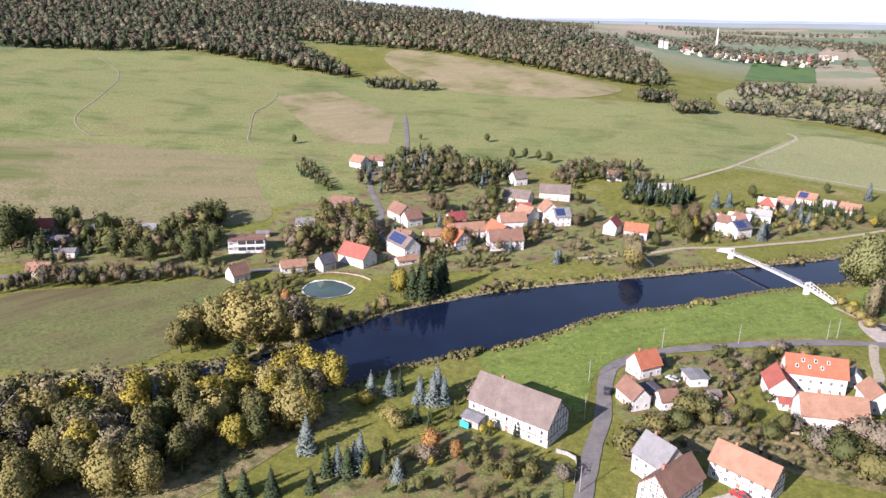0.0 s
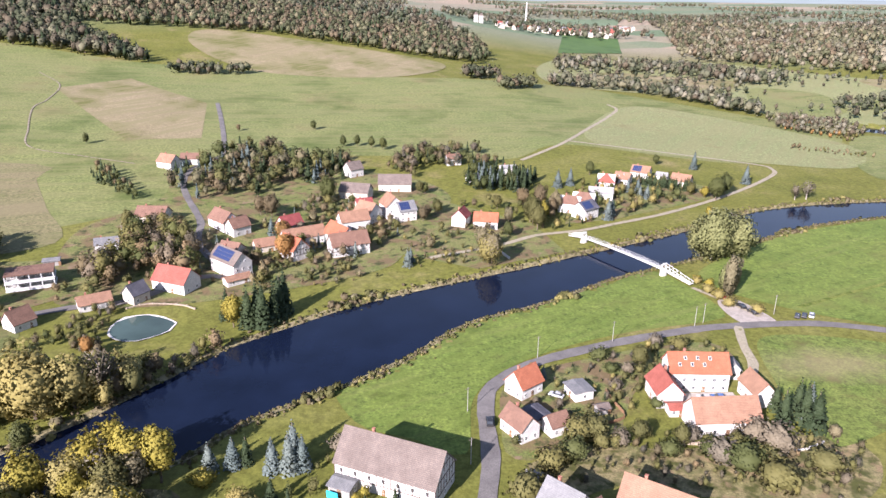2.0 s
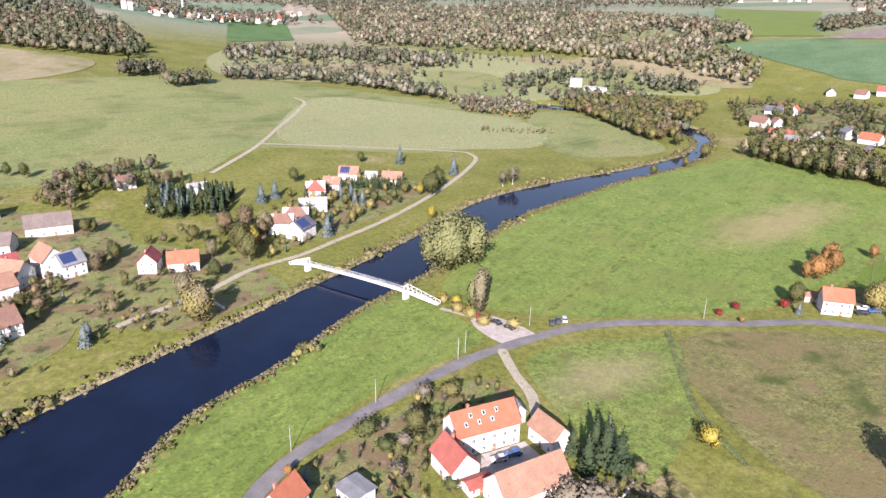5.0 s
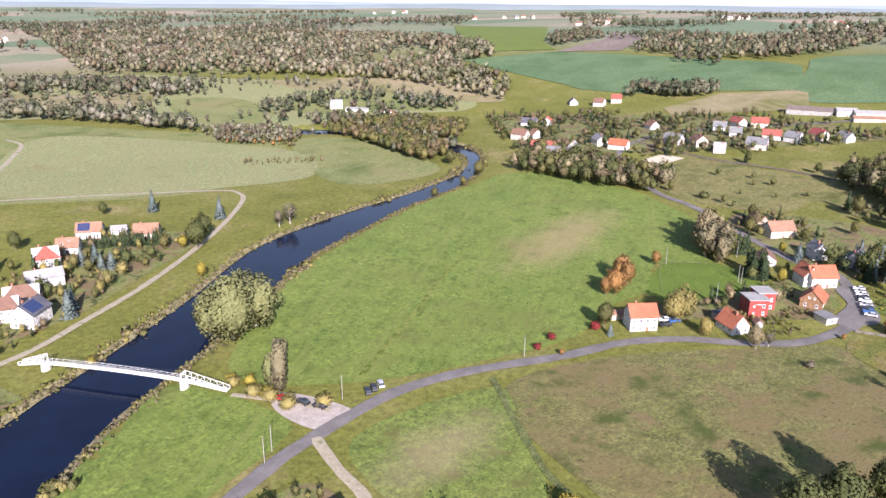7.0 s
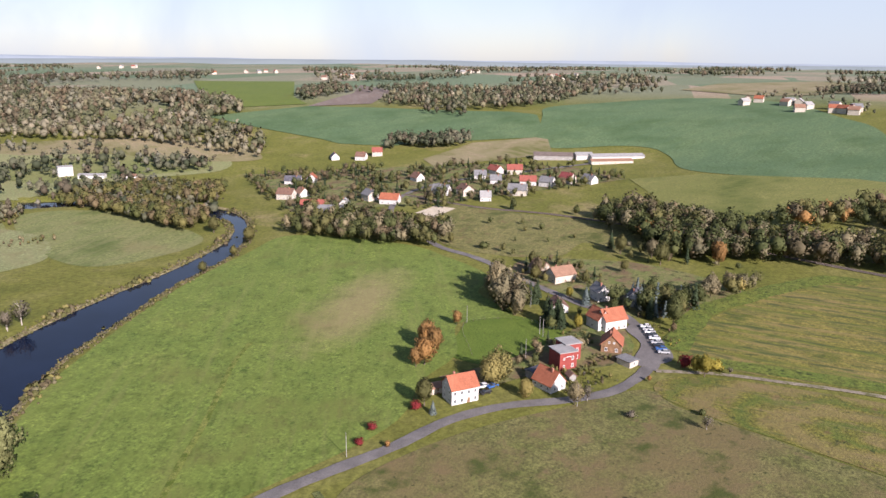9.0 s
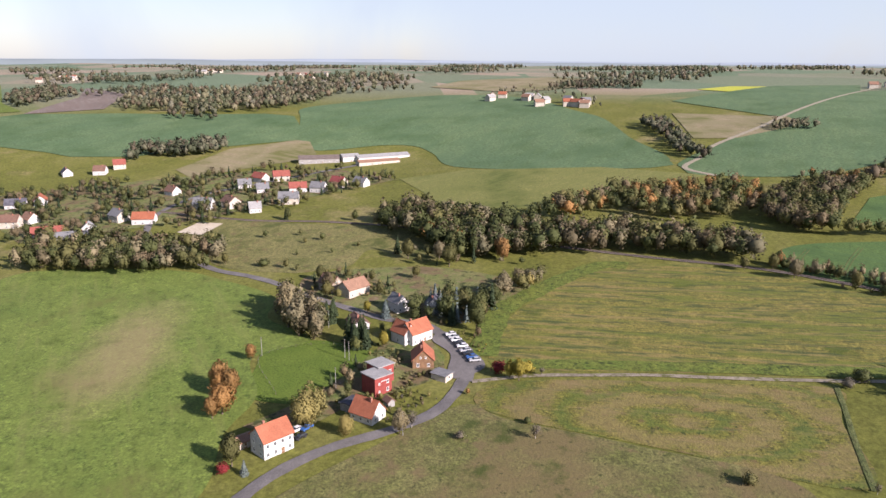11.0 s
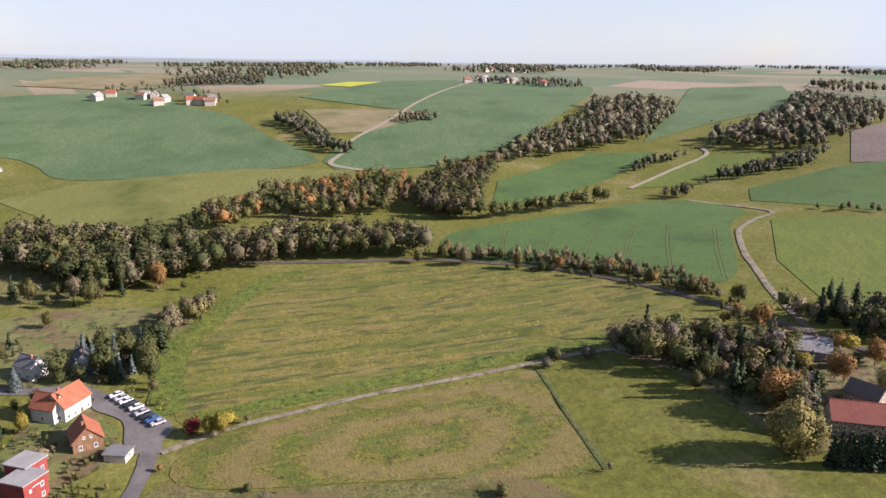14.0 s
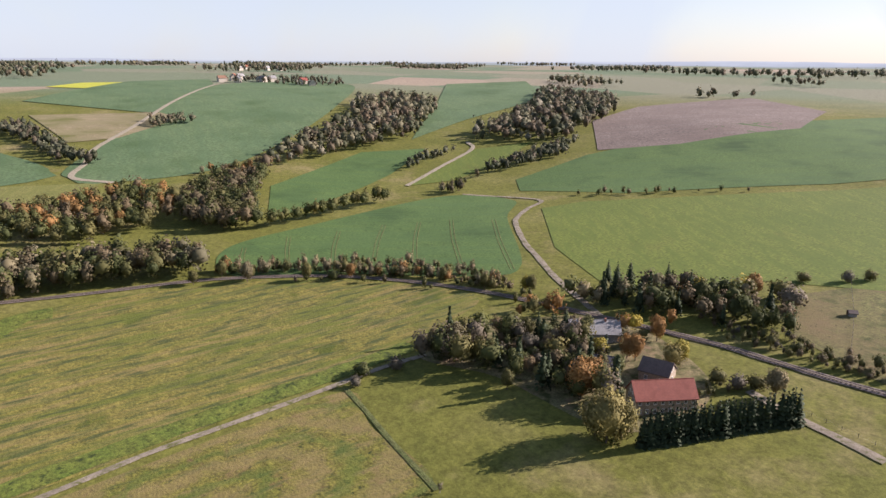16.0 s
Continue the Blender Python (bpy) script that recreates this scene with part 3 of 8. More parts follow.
ROOFS = {
    "orange": roof_material("orange_tiles", (0.27, 0.088, 0.046), (0.36, 0.13, 0.072)),
    "red": roof_material("red_tiles", (0.24, 0.068, 0.05), (0.31, 0.1, 0.075)),
    "pale": roof_material("pale_orange_tiles", (0.215, 0.122, 0.08), (0.295, 0.172, 0.115)),
    "brown": roof_material("brown_tiles", (0.145, 0.082, 0.06), (0.215, 0.125, 0.09)),
    "greybrown": roof_material("weathered_tiles", (0.12, 0.096, 0.084), (0.175, 0.143, 0.125)),
    "grey": roof_material("grey_roofing", (0.14, 0.145, 0.15), (0.21, 0.213, 0.218)),
    "dark": roof_material("dark_slates", (0.06, 0.06, 0.075), (0.12, 0.12, 0.14)),
    "maroon": roof_material("maroon_tiles", (0.17, 0.04, 0.04), (0.27, 0.07, 0.065)),
    "white": roof_material("white_roofing", (0.25, 0.25, 0.248), (0.33, 0.33, 0.322)),
    "barnred": roof_material("barn_red_tiles", (0.24, 0.075, 0.055), (0.33, 0.115, 0.085)),
}


def glass_material(name, tone, rough=0.08):
    m, nodes, links, b = fresh(name, rough, 0.0, 0.6)
    at = nodes.new("ShaderNodeTexCoord").outputs["Object"]
    links.new(ramp_node(nodes, links, noise_node(nodes, links, at, 0.8), [(0.3, tone), (0.7, tuple(1.6 * c for c in tone))]), b.inputs["Base Color"])
    return m


M["glass"] = glass_material("window_glass", (0.03, 0.035, 0.04))
M["solar"] = glass_material("solar_cells", (0.02, 0.03, 0.075), 0.15)


def water_material(name, tone, ripple):
    m, nodes, links, b = fresh(name, 0.05, 0.0, 0.17)
    b.inputs["IOR"].default_value = 1.33
    at = nodes.new("ShaderNodeTexCoord").outputs["Object"]
    links.new(ramp_node(nodes, links, noise_node(nodes, links, at, 18.0, 5.0), [(0.3, tone), (0.75, tuple(1.7 * c for c in tone))]), b.inputs["Base Color"])
    bump_node(nodes, links, b, noise_node(nodes, links, at, 1.6, 4.0), ripple, 0.08)
    return m


M["river"] = water_material("river_water", (0.004, 0.007, 0.017), 0.10)
M["pond"] = water_material("pond_water", (0.035, 0.055, 0.05), 0.05)

CAR_PAINTS = [surface("car_paint_" + n, c, tuple(min(1, 1.2 * v) for v in c), 1.0, 0.3, 0.25, bump=0, spec=0.6) for n, c in (
    ("white", (0.62, 0.62, 0.62)), ("silver", (0.36, 0.37, 0.38)), ("black", (0.02, 0.02, 0.022)), ("blue", (0.03, 0.09, 0.25)), ("red", (0.38, 0.02, 0.02)))]

LEAF_TONES = {
    "green": [(0.056, 0.066, 0.022), (0.078, 0.09, 0.031), (0.105, 0.117, 0.042)],
    "olive": [(0.088, 0.086, 0.03), (0.12, 0.116, 0.041), (0.152, 0.142, 0.055)],
    "willow": [(0.19, 0.165, 0.055), (0.245, 0.21, 0.073), (0.30, 0.255, 0.098)],
    "yellow": [(0.2, 0.17, 0.03), (0.265, 0.225, 0.04), (0.32, 0.27, 0.055)],
    "orange": [(0.21, 0.115, 0.04), (0.28, 0.155, 0.055), (0.33, 0.20, 0.08)],
    "pale": [(0.15, 0.13, 0.075), (0.195, 0.168, 0.098), (0.24, 0.208, 0.122)],
    "russet": [(0.11, 0.086, 0.05), (0.148, 0.116, 0.066), (0.19, 0.148, 0.085)],
    "grey": [(0.15, 0.158, 0.062), (0.195, 0.2, 0.082), (0.25, 0.248, 0.11)],
    "twig": [(0.085, 0.073, 0.052), (0.118, 0.102, 0.074), (0.155, 0.135, 0.1)],
}
LEAF = {kind: foliage(kind + "_leaves", tones, 0.06 if kind == "twig" else 0.28) for kind, tones in LEAF_TONES.items()}
LEAF["red"] = foliage("crimson_leaves", [(0.13, 0.015, 0.02), (0.22, 0.025, 0.035), (0.26, 0.05, 0.04)])
LEAF["spruce"] = foliage("spruce_needles", [(0.018, 0.03, 0.014), (0.03, 0.047, 0.02), (0.046, 0.065, 0.028)], 0.1)
LEAF["blue"] = foliage("blue_spruce_needles", [(0.06, 0.085, 0.08), (0.10, 0.13, 0.125), (0.15, 0.18, 0.17)], 0.1)


# ---- builders ----
def mesh_of(name, verts, faces, materials, slots=None, smooth=False):
    me = bpy.data.meshes.new(name)
    me.from_pydata([tuple(map(float, v)) for v in verts], [], [tuple(map(int, f)) for f in faces])
    for m in materials:
        me.materials.append(m)
    if slots is not None:
        me.polygons.foreach_set("material_index", np.asarray(slots, dtype=np.int32))
    if smooth:
        me.polygons.foreach_set("use_smooth", np.ones(len(me.polygons), bool))
    me.update()
    return me


def under(ob, parent):
    ob.parent = parent
    return ob


def part(name, bm, material, parent, label=""):
    """Links a bmesh as one mesh object under a thing or a part."""
    me = bpy.data.meshes.new(name)
    bm.to_mesh(me)
    bm.free()
    me.materials.append(material)
    ob = new(name, me)
    ob.parent = parent
    return tagged(ob, label)


def shared(name, me, parent, m, label=""):
    ob = new(name, me)
    ob.parent, ob.matrix_basis = parent, m
    return tagged(ob, label)


def box(bm, x, y, z, sx, sy, sz, turn=0.0, tilt=0.0):
    """A box with its centre and sizes."""
    m = Matrix.Translation((x, y, z)) @ Matrix.Rotation(turn, 4, "Z") @ Matrix.Rotation(tilt, 4, "Y") @ Matrix.Diagonal((sx, sy, sz, 1))
    bmesh.ops.create_cube(bm, size=1.0, matrix=m)


def bar(bm, a, b, thick, wide=None):
    """A straight bar between two points."""
    a, b = Vector(a), Vector(b)
    d = b - a
    m = Matrix.Translation((a + b) / 2) @ d.to_track_quat("Z", "Y").to_matrix().to_4x4() @ Matrix.Diagonal((thick, wide or thick, d.length, 1))
    bmesh.ops.create_cube(bm, size=1.0, matrix=m)


def rod(bm, a, b, r1, r2=None, sides=8):
    a, b = Vector(a), Vector(b)
    d = b - a
    m = Matrix.Translation((a + b) / 2) @ d.to_track_quat("Z", "Y").to_matrix().to_4x4()
    bmesh.ops.create_cone(bm, cap_ends=True, segments=sides, radius1=r1, radius2=r1 if r2 is None else r2, depth=d.length, matrix=m)


def empty(name, m, label, category, group=""):
    ob = new(name)
    ob.matrix_basis = m
    ob.empty_display_size = 0.5
    return tagged(ob, label, category, group)


def prism(bm, profile, x0, x1):
    """A profile of (y, z) drawn out along x."""
    a = [bm.verts.new((x0, y, z)) for y, z in profile]
    b = [bm.verts.new((x1, y, z)) for y, z in profile]
    n = len(profile)
    for k in range(n):
        bm.faces.new((a[k], a[(k + 1) % n], b[(k + 1) % n], b[k]))
    bm.faces.new(a[::-1])
    bm.faces.new(b)
    bmesh.ops.recalc_face_normals(bm, faces=bm.faces)


def drape(name, outline, material, lift=0.15, step=None, curve=True, label=""):
    """A piece of land laid over the ground sheet."""
    from mathutils.geometry import delaunay_2d_cdt
    poly = np.array(outline, float)
    size = float(np.max(np.ptp(poly, axis=0)))
    step = step or max(4.0, size / 45)
    line = smooth_line(poly, True, step) if curve else np.vstack([np.linspace(a, b, max(2, int(np.hypot(*(b - a)) / step)), endpoint=False) for a, b in zip(poly, np.roll(poly, -1, 0))])
    lo, hi = line.min(0), line.max(0)
    x, y = np.meshgrid(np.arange(lo[0], hi[0], step), np.arange(lo[1], hi[1], step))
    x, y = x.ravel(), y.ravel()
    keep = inside(line, x, y)
    keep[keep] = away(np.vstack([line, line[:1]]), x[keep], y[keep]) > step * 0.4
    pts = np.vstack([line, np.stack([x[keep], y[keep]], 1)])
    n = len(line)
    v, _, f, *_ = delaunay_2d_cdt([Vector(p) for p in pts], [], [list(range(n))], 1, 1e-4)
    v = np.array([tuple(p) for p in v])
    far = np.hypot(v[:, 0] - 100, v[:, 1] - 150)
    z = ground_z(v[:, 0], v[:, 1]) + lift + np.clip(far - 350, 0, None) * 0.0009
    ob = new(name, mesh_of(name, np.column_stack([v, z]), f, [M[material]], smooth=True))
    return tagged(ob, label, "", "", "structure")


def ribbon(name, points, width, material, lift=0.2, kind="structure", label="", step=3.0, thick=0.0):
    """A road, path or strip along a line, laid over the ground."""
    line = smooth_line(points, False, step)
    d = np.gradient(line, axis=0)
    d /= np.hypot(d[:, 0], d[:, 1])[:, None] + 1e-9
    n = np.stack([-d[:, 1], d[:, 0]], 1)
    far = np.clip(np.hypot(line[:, 0] - 100, line[:, 1] - 150) - 350, 0, None) * 0.001
    cols = (-0.5, -0.17, 0.17, 0.5)
    verts, faces = [], []
    edge = width * (1 + 0.06 * np.sin(np.arange(len(line)) * 0.9) + 0.04 * np.sin(np.arange(len(line)) * 2.3))
    mid = ground_z(line[:, 0], line[:, 1])
    for c in cols:
        p = line + n * (c * edge)[:, None]
        z = np.maximum(ground_z(p[:, 0], p[:, 1]), mid - 0.3) + lift + far + (0.06 if abs(c) < 0.3 else 0)
        verts.append(np.column_stack([p, z]))
    k = len(line)
    for c in range(len(cols) - 1):
        for i in range(k - 1):
            faces.append((c * k + i, c * k + i + 1, (c + 1) * k + i + 1, (c + 1) * k + i))
    faces = [f[::-1] for f in faces]
    ob = new(name, mesh_of(name, np.vstack(verts), faces, [M[material]], smooth=True))
    return tagged(ob, label, "", "", kind)


# ---- ground, water, roads ----
def build_ground():
    x, y = np.meshgrid(GX, GY, indexing="ij")
    nx, ny = len(GX), len(GY)
    verts = np.column_stack([x.ravel(), y.ravel(), GZ.ravel()])
    i, j = np.meshgrid(np.arange(nx - 1), np.arange(ny - 1), indexing="ij")
    a = (i * ny + j).ravel()
    b, c, d = a + ny, a + ny + 1, a + 1
    me = bpy.data.meshes.new("ground")
    tri = np.vstack([np.column_stack([a, b, c]), np.column_stack([a, c, d])])
    me.from_pydata(verts.tolist(), [], tri.tolist())
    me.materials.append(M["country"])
    me.polygons.foreach_set("use_smooth", np.ones(len(tri), bool))
    tagged(new("ground", me), "rolling green country with meadows and fields", "", "", "structure")


build_ground()


def flat_water(name, line, level, material, label):
    bm = bmesh.new()
    bm.faces.new([bm.verts.new((x, y, level)) for x, y in line])
    bmesh.ops.triangulate(bm, faces=bm.faces)
    me = bpy.data.meshes.new(name)
    bm.to_mesh(me)
    bm.free()
    me.materials.append(M[material])
    ob = new(name, me)
    if me.polygons and sum(p.normal.z for p in me.polygons) < 0:
        me.flip_normals()
    return tagged(ob, label, "", "", "structure")


def swell(line, by):
    d = np.gradient(line, axis=0)
    d /= np.hypot(d[:, 0], d[:, 1])[:, None] + 1e-9
    return line + np.stack([-d[:, 1], d[:, 0]], 1) * by


flat_water("water", np.vstack([swell(FAR_LINE, -2.5), swell(NEAR_LINE, -2.5)]), WATER, "river", "dark still river reflecting trees and sky")
flat_water("pond_water", POND, -1.25, "pond", "small green-grey pond beside the village")

FIELDS = [
    ("low_field", [(-201, 135), (-188, 149), (-151, 170), (-135, 182), (-124, 177), (-120, 145), (-115, 127), (-117, 108), (-137, 91), (-158, 78), (-193, 99)], "low field by the river, brown turning green"),
    ("hill_field", [(-386, 325), (-326, 351), (-215, 365), (-204, 341), (-178, 300), (-153, 258), (-202, 230), (-252, 223), (-274, 210), (-420, 200), (-520, 260)], "broad drilled hill field above the village"),
    ("hill_pasture", [(-650, 599), (-490, 700), (-290, 656), (-270, 614), (-308, 572), (-288, 491), (-240, 402), (-338, 378), (-395, 342), (-560, 420)], "green hill pasture below the woods"),
    ("stubble_field", [(-301, 560), (-265, 622), (-176, 552), (-146, 440), (-190, 425)], "pale tan stubble field"),
    ("valley_field", [(-150, 559), (50, 712), (120, 705), (165, 655), (100, 497), (60, 430), (-30, 456), (-85, 510)], "wide pale green field on the slope"),
    ("top_field", [(-275, 813), (-245, 889), (5, 838), (-26, 720), (-170, 700)], "tan field between woods and hedge"),
    ("track_field", [(186, 642), (252, 632), (330, 520), (300, 440), (240, 440), (125, 488)], "light green field inside the river bend"),
    ("village_crop", [(958, 348), (1018, 302), (1091, 179), (1042, 75), (912, 15), (852, -12), (746, -25), (687, -39), (652, -40), (634, -22), (657, 126), (729, 162), (759, 184), (760, 219), (735, 281), (809, 311), (885, 332)], "large blue-green crop field"),
    ("farm_crop", [(762, 746), (881, 670), (903, 562), (910, 383), (891, 341), (770, 291), (775, 306), (744, 366), (699, 442), (694, 500), (707, 532), (731, 643)], "blue-green crop field behind the village"),
    ("tan_slope", [(654, 380), (733, 361), (775, 306), (770, 291), (707, 267), (626, 354)], "tan grass slope above the village"),
    ("near_slope", [(622, 179), (648, 126), (645, 18), (602, -57), (564, -10), (526, 56), (511, 127), (574, 155)], "light green meadow slope"),
    ("middle_meadow", [(462, 282), (504, 282), (497, 238), (486, 188), (473, 150), (427, 131), (421, 143), (440, 170), (413, 176), (404, 192), (401, 208), (412, 248)], "olive meadow beside the railway"),
    ("crop_tramlines", [(396, -36), (432, -54), (436, -108), (430, -205), (388, -222), (362, -186), (306, -130), (314, -107), (360, -72)], "dark green crop field with wheel tracks"),
    ("lane_field", [(360, -214), (350, -240), (223, -368), (120, -330), (150, -200), (220, -172), (256, -128), (310, -160)], "light green drilled field beside the lane"),
    ("far_crop", [(402, -246), (424, -268), (420, -347), (370, -480), (288, -610), (160, -480), (228, -385), (341, -272)], "green crop field on the far slope"),
    ("ploughed_field", [(421, -362), (490, -456), (504, -560), (447, -701), (340, -615), (322, -500), (375, -405)], "brown ploughed field"),
    ("wood_crop", [(462, -95), (528, -138), (566, -245), (540, -292), (500, -219), (476, -153)], "green crop field between two woods"),
    ("row_meadow", [(469, -207), (508, -317), (484, -362), (462, -285), (457, -239)], "light green meadow beside a tree row"),
    ("hill_crop", [(625, -44), (694, -82), (1024, -375), (940, -515), (743, -350), (600, -160), (598, -66)], "long green crop field running up to the hamlet"),
    ("high_crop", [(955, -107), (1148, -295), (1140, -410), (940, -318), (800, -212), (820, -176)], "dark green crop field on the hill"),
    ("olive_field", [(864, -87), (810, -188), (768, -190), (724, -115), (732, -78)], "olive stubble field under the hill crop"),
    ("yellow_field", [(1099, -172), (1150, -233), (1130, -289), (1030, -222)], "bright yellow strip of flowering crop"),
    ("wood_field", [(860, -634), (822, -767), (640, -580), (600, -403), (572, -305), (700, -460)], "green crop field behind the woods"),
    ("mown_meadow", [(313, 100), (345, 92), (380, 70), (414, 44), (397, -13), (360, -62), (300, -92), (288, -60), (287, -12), (291, 80), (296, 100)], "mown meadow striped with hay rows"),
    ("ring_meadow", [(262, 100), (279, 103), (284, 80), (280, 20), (275, -10), (255, -2), (222, 6), (240, 50)], "rough meadow with dry mown rings"),
    ("dry_pasture", [(170, 168), (211, 156), (248, 127), (268, 108), (258, 96), (243, 60), (220, 20), (170, 40), (148, 90), (150, 128)], "dry pasture with brown bare patches"),
    ("farm_pasture", [(120, 177), (141, 180), (170, 170), (158, 152), (148, 137), (131, 124), (115, 117), (113, 123), (112, 132), (113, 150)], "pasture with a dry patch beside the farm"),
    ("river_meadow", [(120, 236), (140, 204), (180, 184), (215, 174), (245, 180), (270, 178), (300, 190), (318, 172), (340, 197), (366, 202), (388, 234), (404, 272), (397, 345), (350, 344), (290, 333), (210, 304), (170, 282)], "bright green river meadow"),
    ("bridge_meadow", [(-16, 152), (5, 171), (24, 196), (62, 214), (98, 241), (111, 226), (117, 200), (110, 192), (80, 183), (56, 172), (36, 158), (24, 140), (21, 114), (8, 120), (-8, 128)], "bright green meadow between river and road"),
    ("lawn_square", [(270, 182), (292, 186), (314, 188), (317, 169), (312, 153), (302, 140), (294, 148), (278, 150), (266, 151), (265, 166)], "square of bright green lawn"),
    ("paddock", [(201, -166), (179, -200), (120, -190), (140, -112), (158, -112), (188, -128)], "bare grazed paddock"),
    ("house_gardens", [(-14, 262), (30, 240), (70, 262), (60, 300), (20, 330), (-10, 320)], "village gardens and orchard grass"),
    ("village_ground", [(-128, 205), (-96, 200), (-50, 215), (-10, 238), (0, 262), (10, 300), (20, 340), (0, 372), (-50, 390), (-110, 400), (-140, 384), (-130, 320), (-150, 270)], "village ground of gardens, yards and leaves"),
    ("shore_ground", [(-250, 160), (-140, 188), (-126, 204), (-145, 240), (-165, 236), (-258, 200)], "garden ground along the shore road"),
    ("garden_east", [(76, 300), (104, 310), (168, 352), (176, 372), (150, 400), (112, 378), (86, 345)], "gardens beside the river path"),
    ("cottage_ground", [(33, 146), (44, 156), (62, 164), (84, 172), (104, 174), (104, 158), (76, 150), (64, 130), (58, 118), (33, 112), (31, 130)], "cottage gardens and orchard grass"),
    ("scrub_slope", [(34, 92), (36, 110), (58, 118), (74, 116), (112, 122), (122, 112), (108, 96), (76, 98), (56, 102)], "rough brown scrub slope below the farm"),
    ("barn_ground", [(-40, 66), (-12, 96), (-2, 94), (18, 86), (20, 70), (0, 56), (-30, 52)], "rough garden ground by the barn"),
    ("grove_ground", [(-150, 40), (-132, 70), (-104, 96), (-80, 94), (-58, 100), (-44, 98), (-50, 80), (-74, 40)], "leaf-strewn ground under the grove"),
    ("fork_ground", [(244, 160), (262, 148), (276, 130), (288, 117), (304, 118), (330, 130), (318, 142), (290, 150), (270, 160), (250, 176)], "gardens round the houses at the fork"),
    ("lane_ground", [(332, 130), (345, 100), (378, 80), (410, 130), (400, 190), (372, 190), (348, 158)], "garden ground along the village lane"),
    ("far_village_ground", [(450, 385), (500, 300), (560, 240), (620, 180), (660, 235), (650, 310), (600, 430), (560, 520), (500, 440)], "gardens of the far village"),
    ("farmstead_ground", [(276, -40), (246, -46), (204, -42), (190, -60), (196, -84), (230, -104), (256, -100), (280, -66)], "leaf-strewn farmstead ground"),
    ("tan_far", [(881, 670), (1029, 686), (1178, 762), (1074, 638), (931, 596)], "tan ploughed field in the distance"),
    ("tan_band", [(1221, 212), (1124, 96), (1134, 31), (1301, -136), (1489, 4), (1372, 168)], "tan band of stubble in the distance"),
    ("green_far", [(240, 1337), (342, 1340), (300, 1124), (186, 1045)], "bright green field near the town"),
    ("flats_meadow", [(531, 849), (626, 736), (642, 599), (612, 539), (579, 590), (557, 697), (515, 774)], "dry pale meadow on the river flats"),
    ("willow_meadow", [(377, 805), (433, 766), (412, 664), (348, 639), (337, 710)], "dry grass between clumps of trees"),
    ("bend_meadow", [(363, 551), (401, 507), (373, 397), (322, 386), (293, 409), (314, 479)], "pale worn meadow in the river bend"),
    ("west_flats", [(140, 775), (222, 901), (323, 881), (379, 853), (338, 791), (231, 779), (157, 751)], "dry meadow below the woods"),
    ("rise_field", [(1177, 1152), (1222, 938), (958, 749), (898, 683), (811, 787)], "light green field on the far rise"),
    ("river_field", [(440, 640), (560, 560), (620, 600), (520, 720), (440, 720)], "pale meadow across the river"),
]
FIELD_LOOK = dict(low_field="low_field", hill_field="hill_field", hill_pasture="pasture", stubble_field="stubble", valley_field="pasture", top_field="stubble", track_field="pale_field",
                  village_crop="crop_far", farm_crop="crop_far", tan_slope="stubble", near_slope="gold_slope", middle_meadow="olive_meadow", crop_tramlines="crop", lane_field="light_field",
                  far_crop="crop", ploughed_field="soil", wood_crop="crop", row_meadow="light_field", hill_crop="crop_far", high_crop="crop_far", olive_field="stubble",
                  yellow_field="yellow_crop", wood_field="crop_far", mown_meadow="mown", ring_meadow="rough_meadow", dry_pasture="dry_pasture", farm_pasture="green_pasture",
                  river_meadow="meadow", bridge_meadow="meadow", lawn_square="lawn", paddock="dry_pasture", house_gardens="garden", tan_far="soil", tan_band="stubble", green_far="crop", river_field="pasture", flats_meadow="stubble", willow_meadow="pasture", bend_meadow="pasture", west_flats="stubble", rise_field="light_field", village_ground="garden", shore_ground="garden", garden_east="garden", cottage_ground="garden", scrub_slope="scrubland", barn_ground="garden", grove_ground="scrubland", fork_ground="garden", lane_ground="garden", far_village_ground="garden", farmstead_ground="scrubland")
CURVED = ("middle_meadow", "lawn_square", "hill_field", "flats_meadow", "willow_meadow", "bend_meadow", "west_flats", "village_ground", "cottage_ground", "scrub_slope", "grove_ground", "lane_ground", "farmstead_ground", "low_field", "river_meadow", "bridge_meadow", "mown_meadow", "ring_meadow", "dry_pasture", "farm_pasture", "valley_field", "track_field", "crop_tramlines", "village_crop", "top_field", "hill_crop")
drape("west_slope", [(-480, 250), (-300, 212), (-150, 285), (-100, 395), (0, 425), (60, 425), (107, 470), (230, 440), (330, 520), (330, 600), (180, 735), (50, 730), (-20, 715), (-150, 705), (-280, 690), (-480, 705), (-640, 600)], "pasture", 0.05, 7.0, True, "pale green hillside above the village")
drape("pale_flats", [(134, 765), (267, 732), (317, 657), (398, 603), (478, 600), (559, 546), (602, 587), (587, 734), (483, 940), (368, 1037), (171, 968)], "pale_field", 0.06, 9.0, True, "pale dry grass of the river flats")
for n, (name, outline, label) in enumerate(FIELDS):
    drape(name, outline, FIELD_LOOK[name], 0.10 + 0.012 * (n % 7), curve=name in CURVED, label=label)

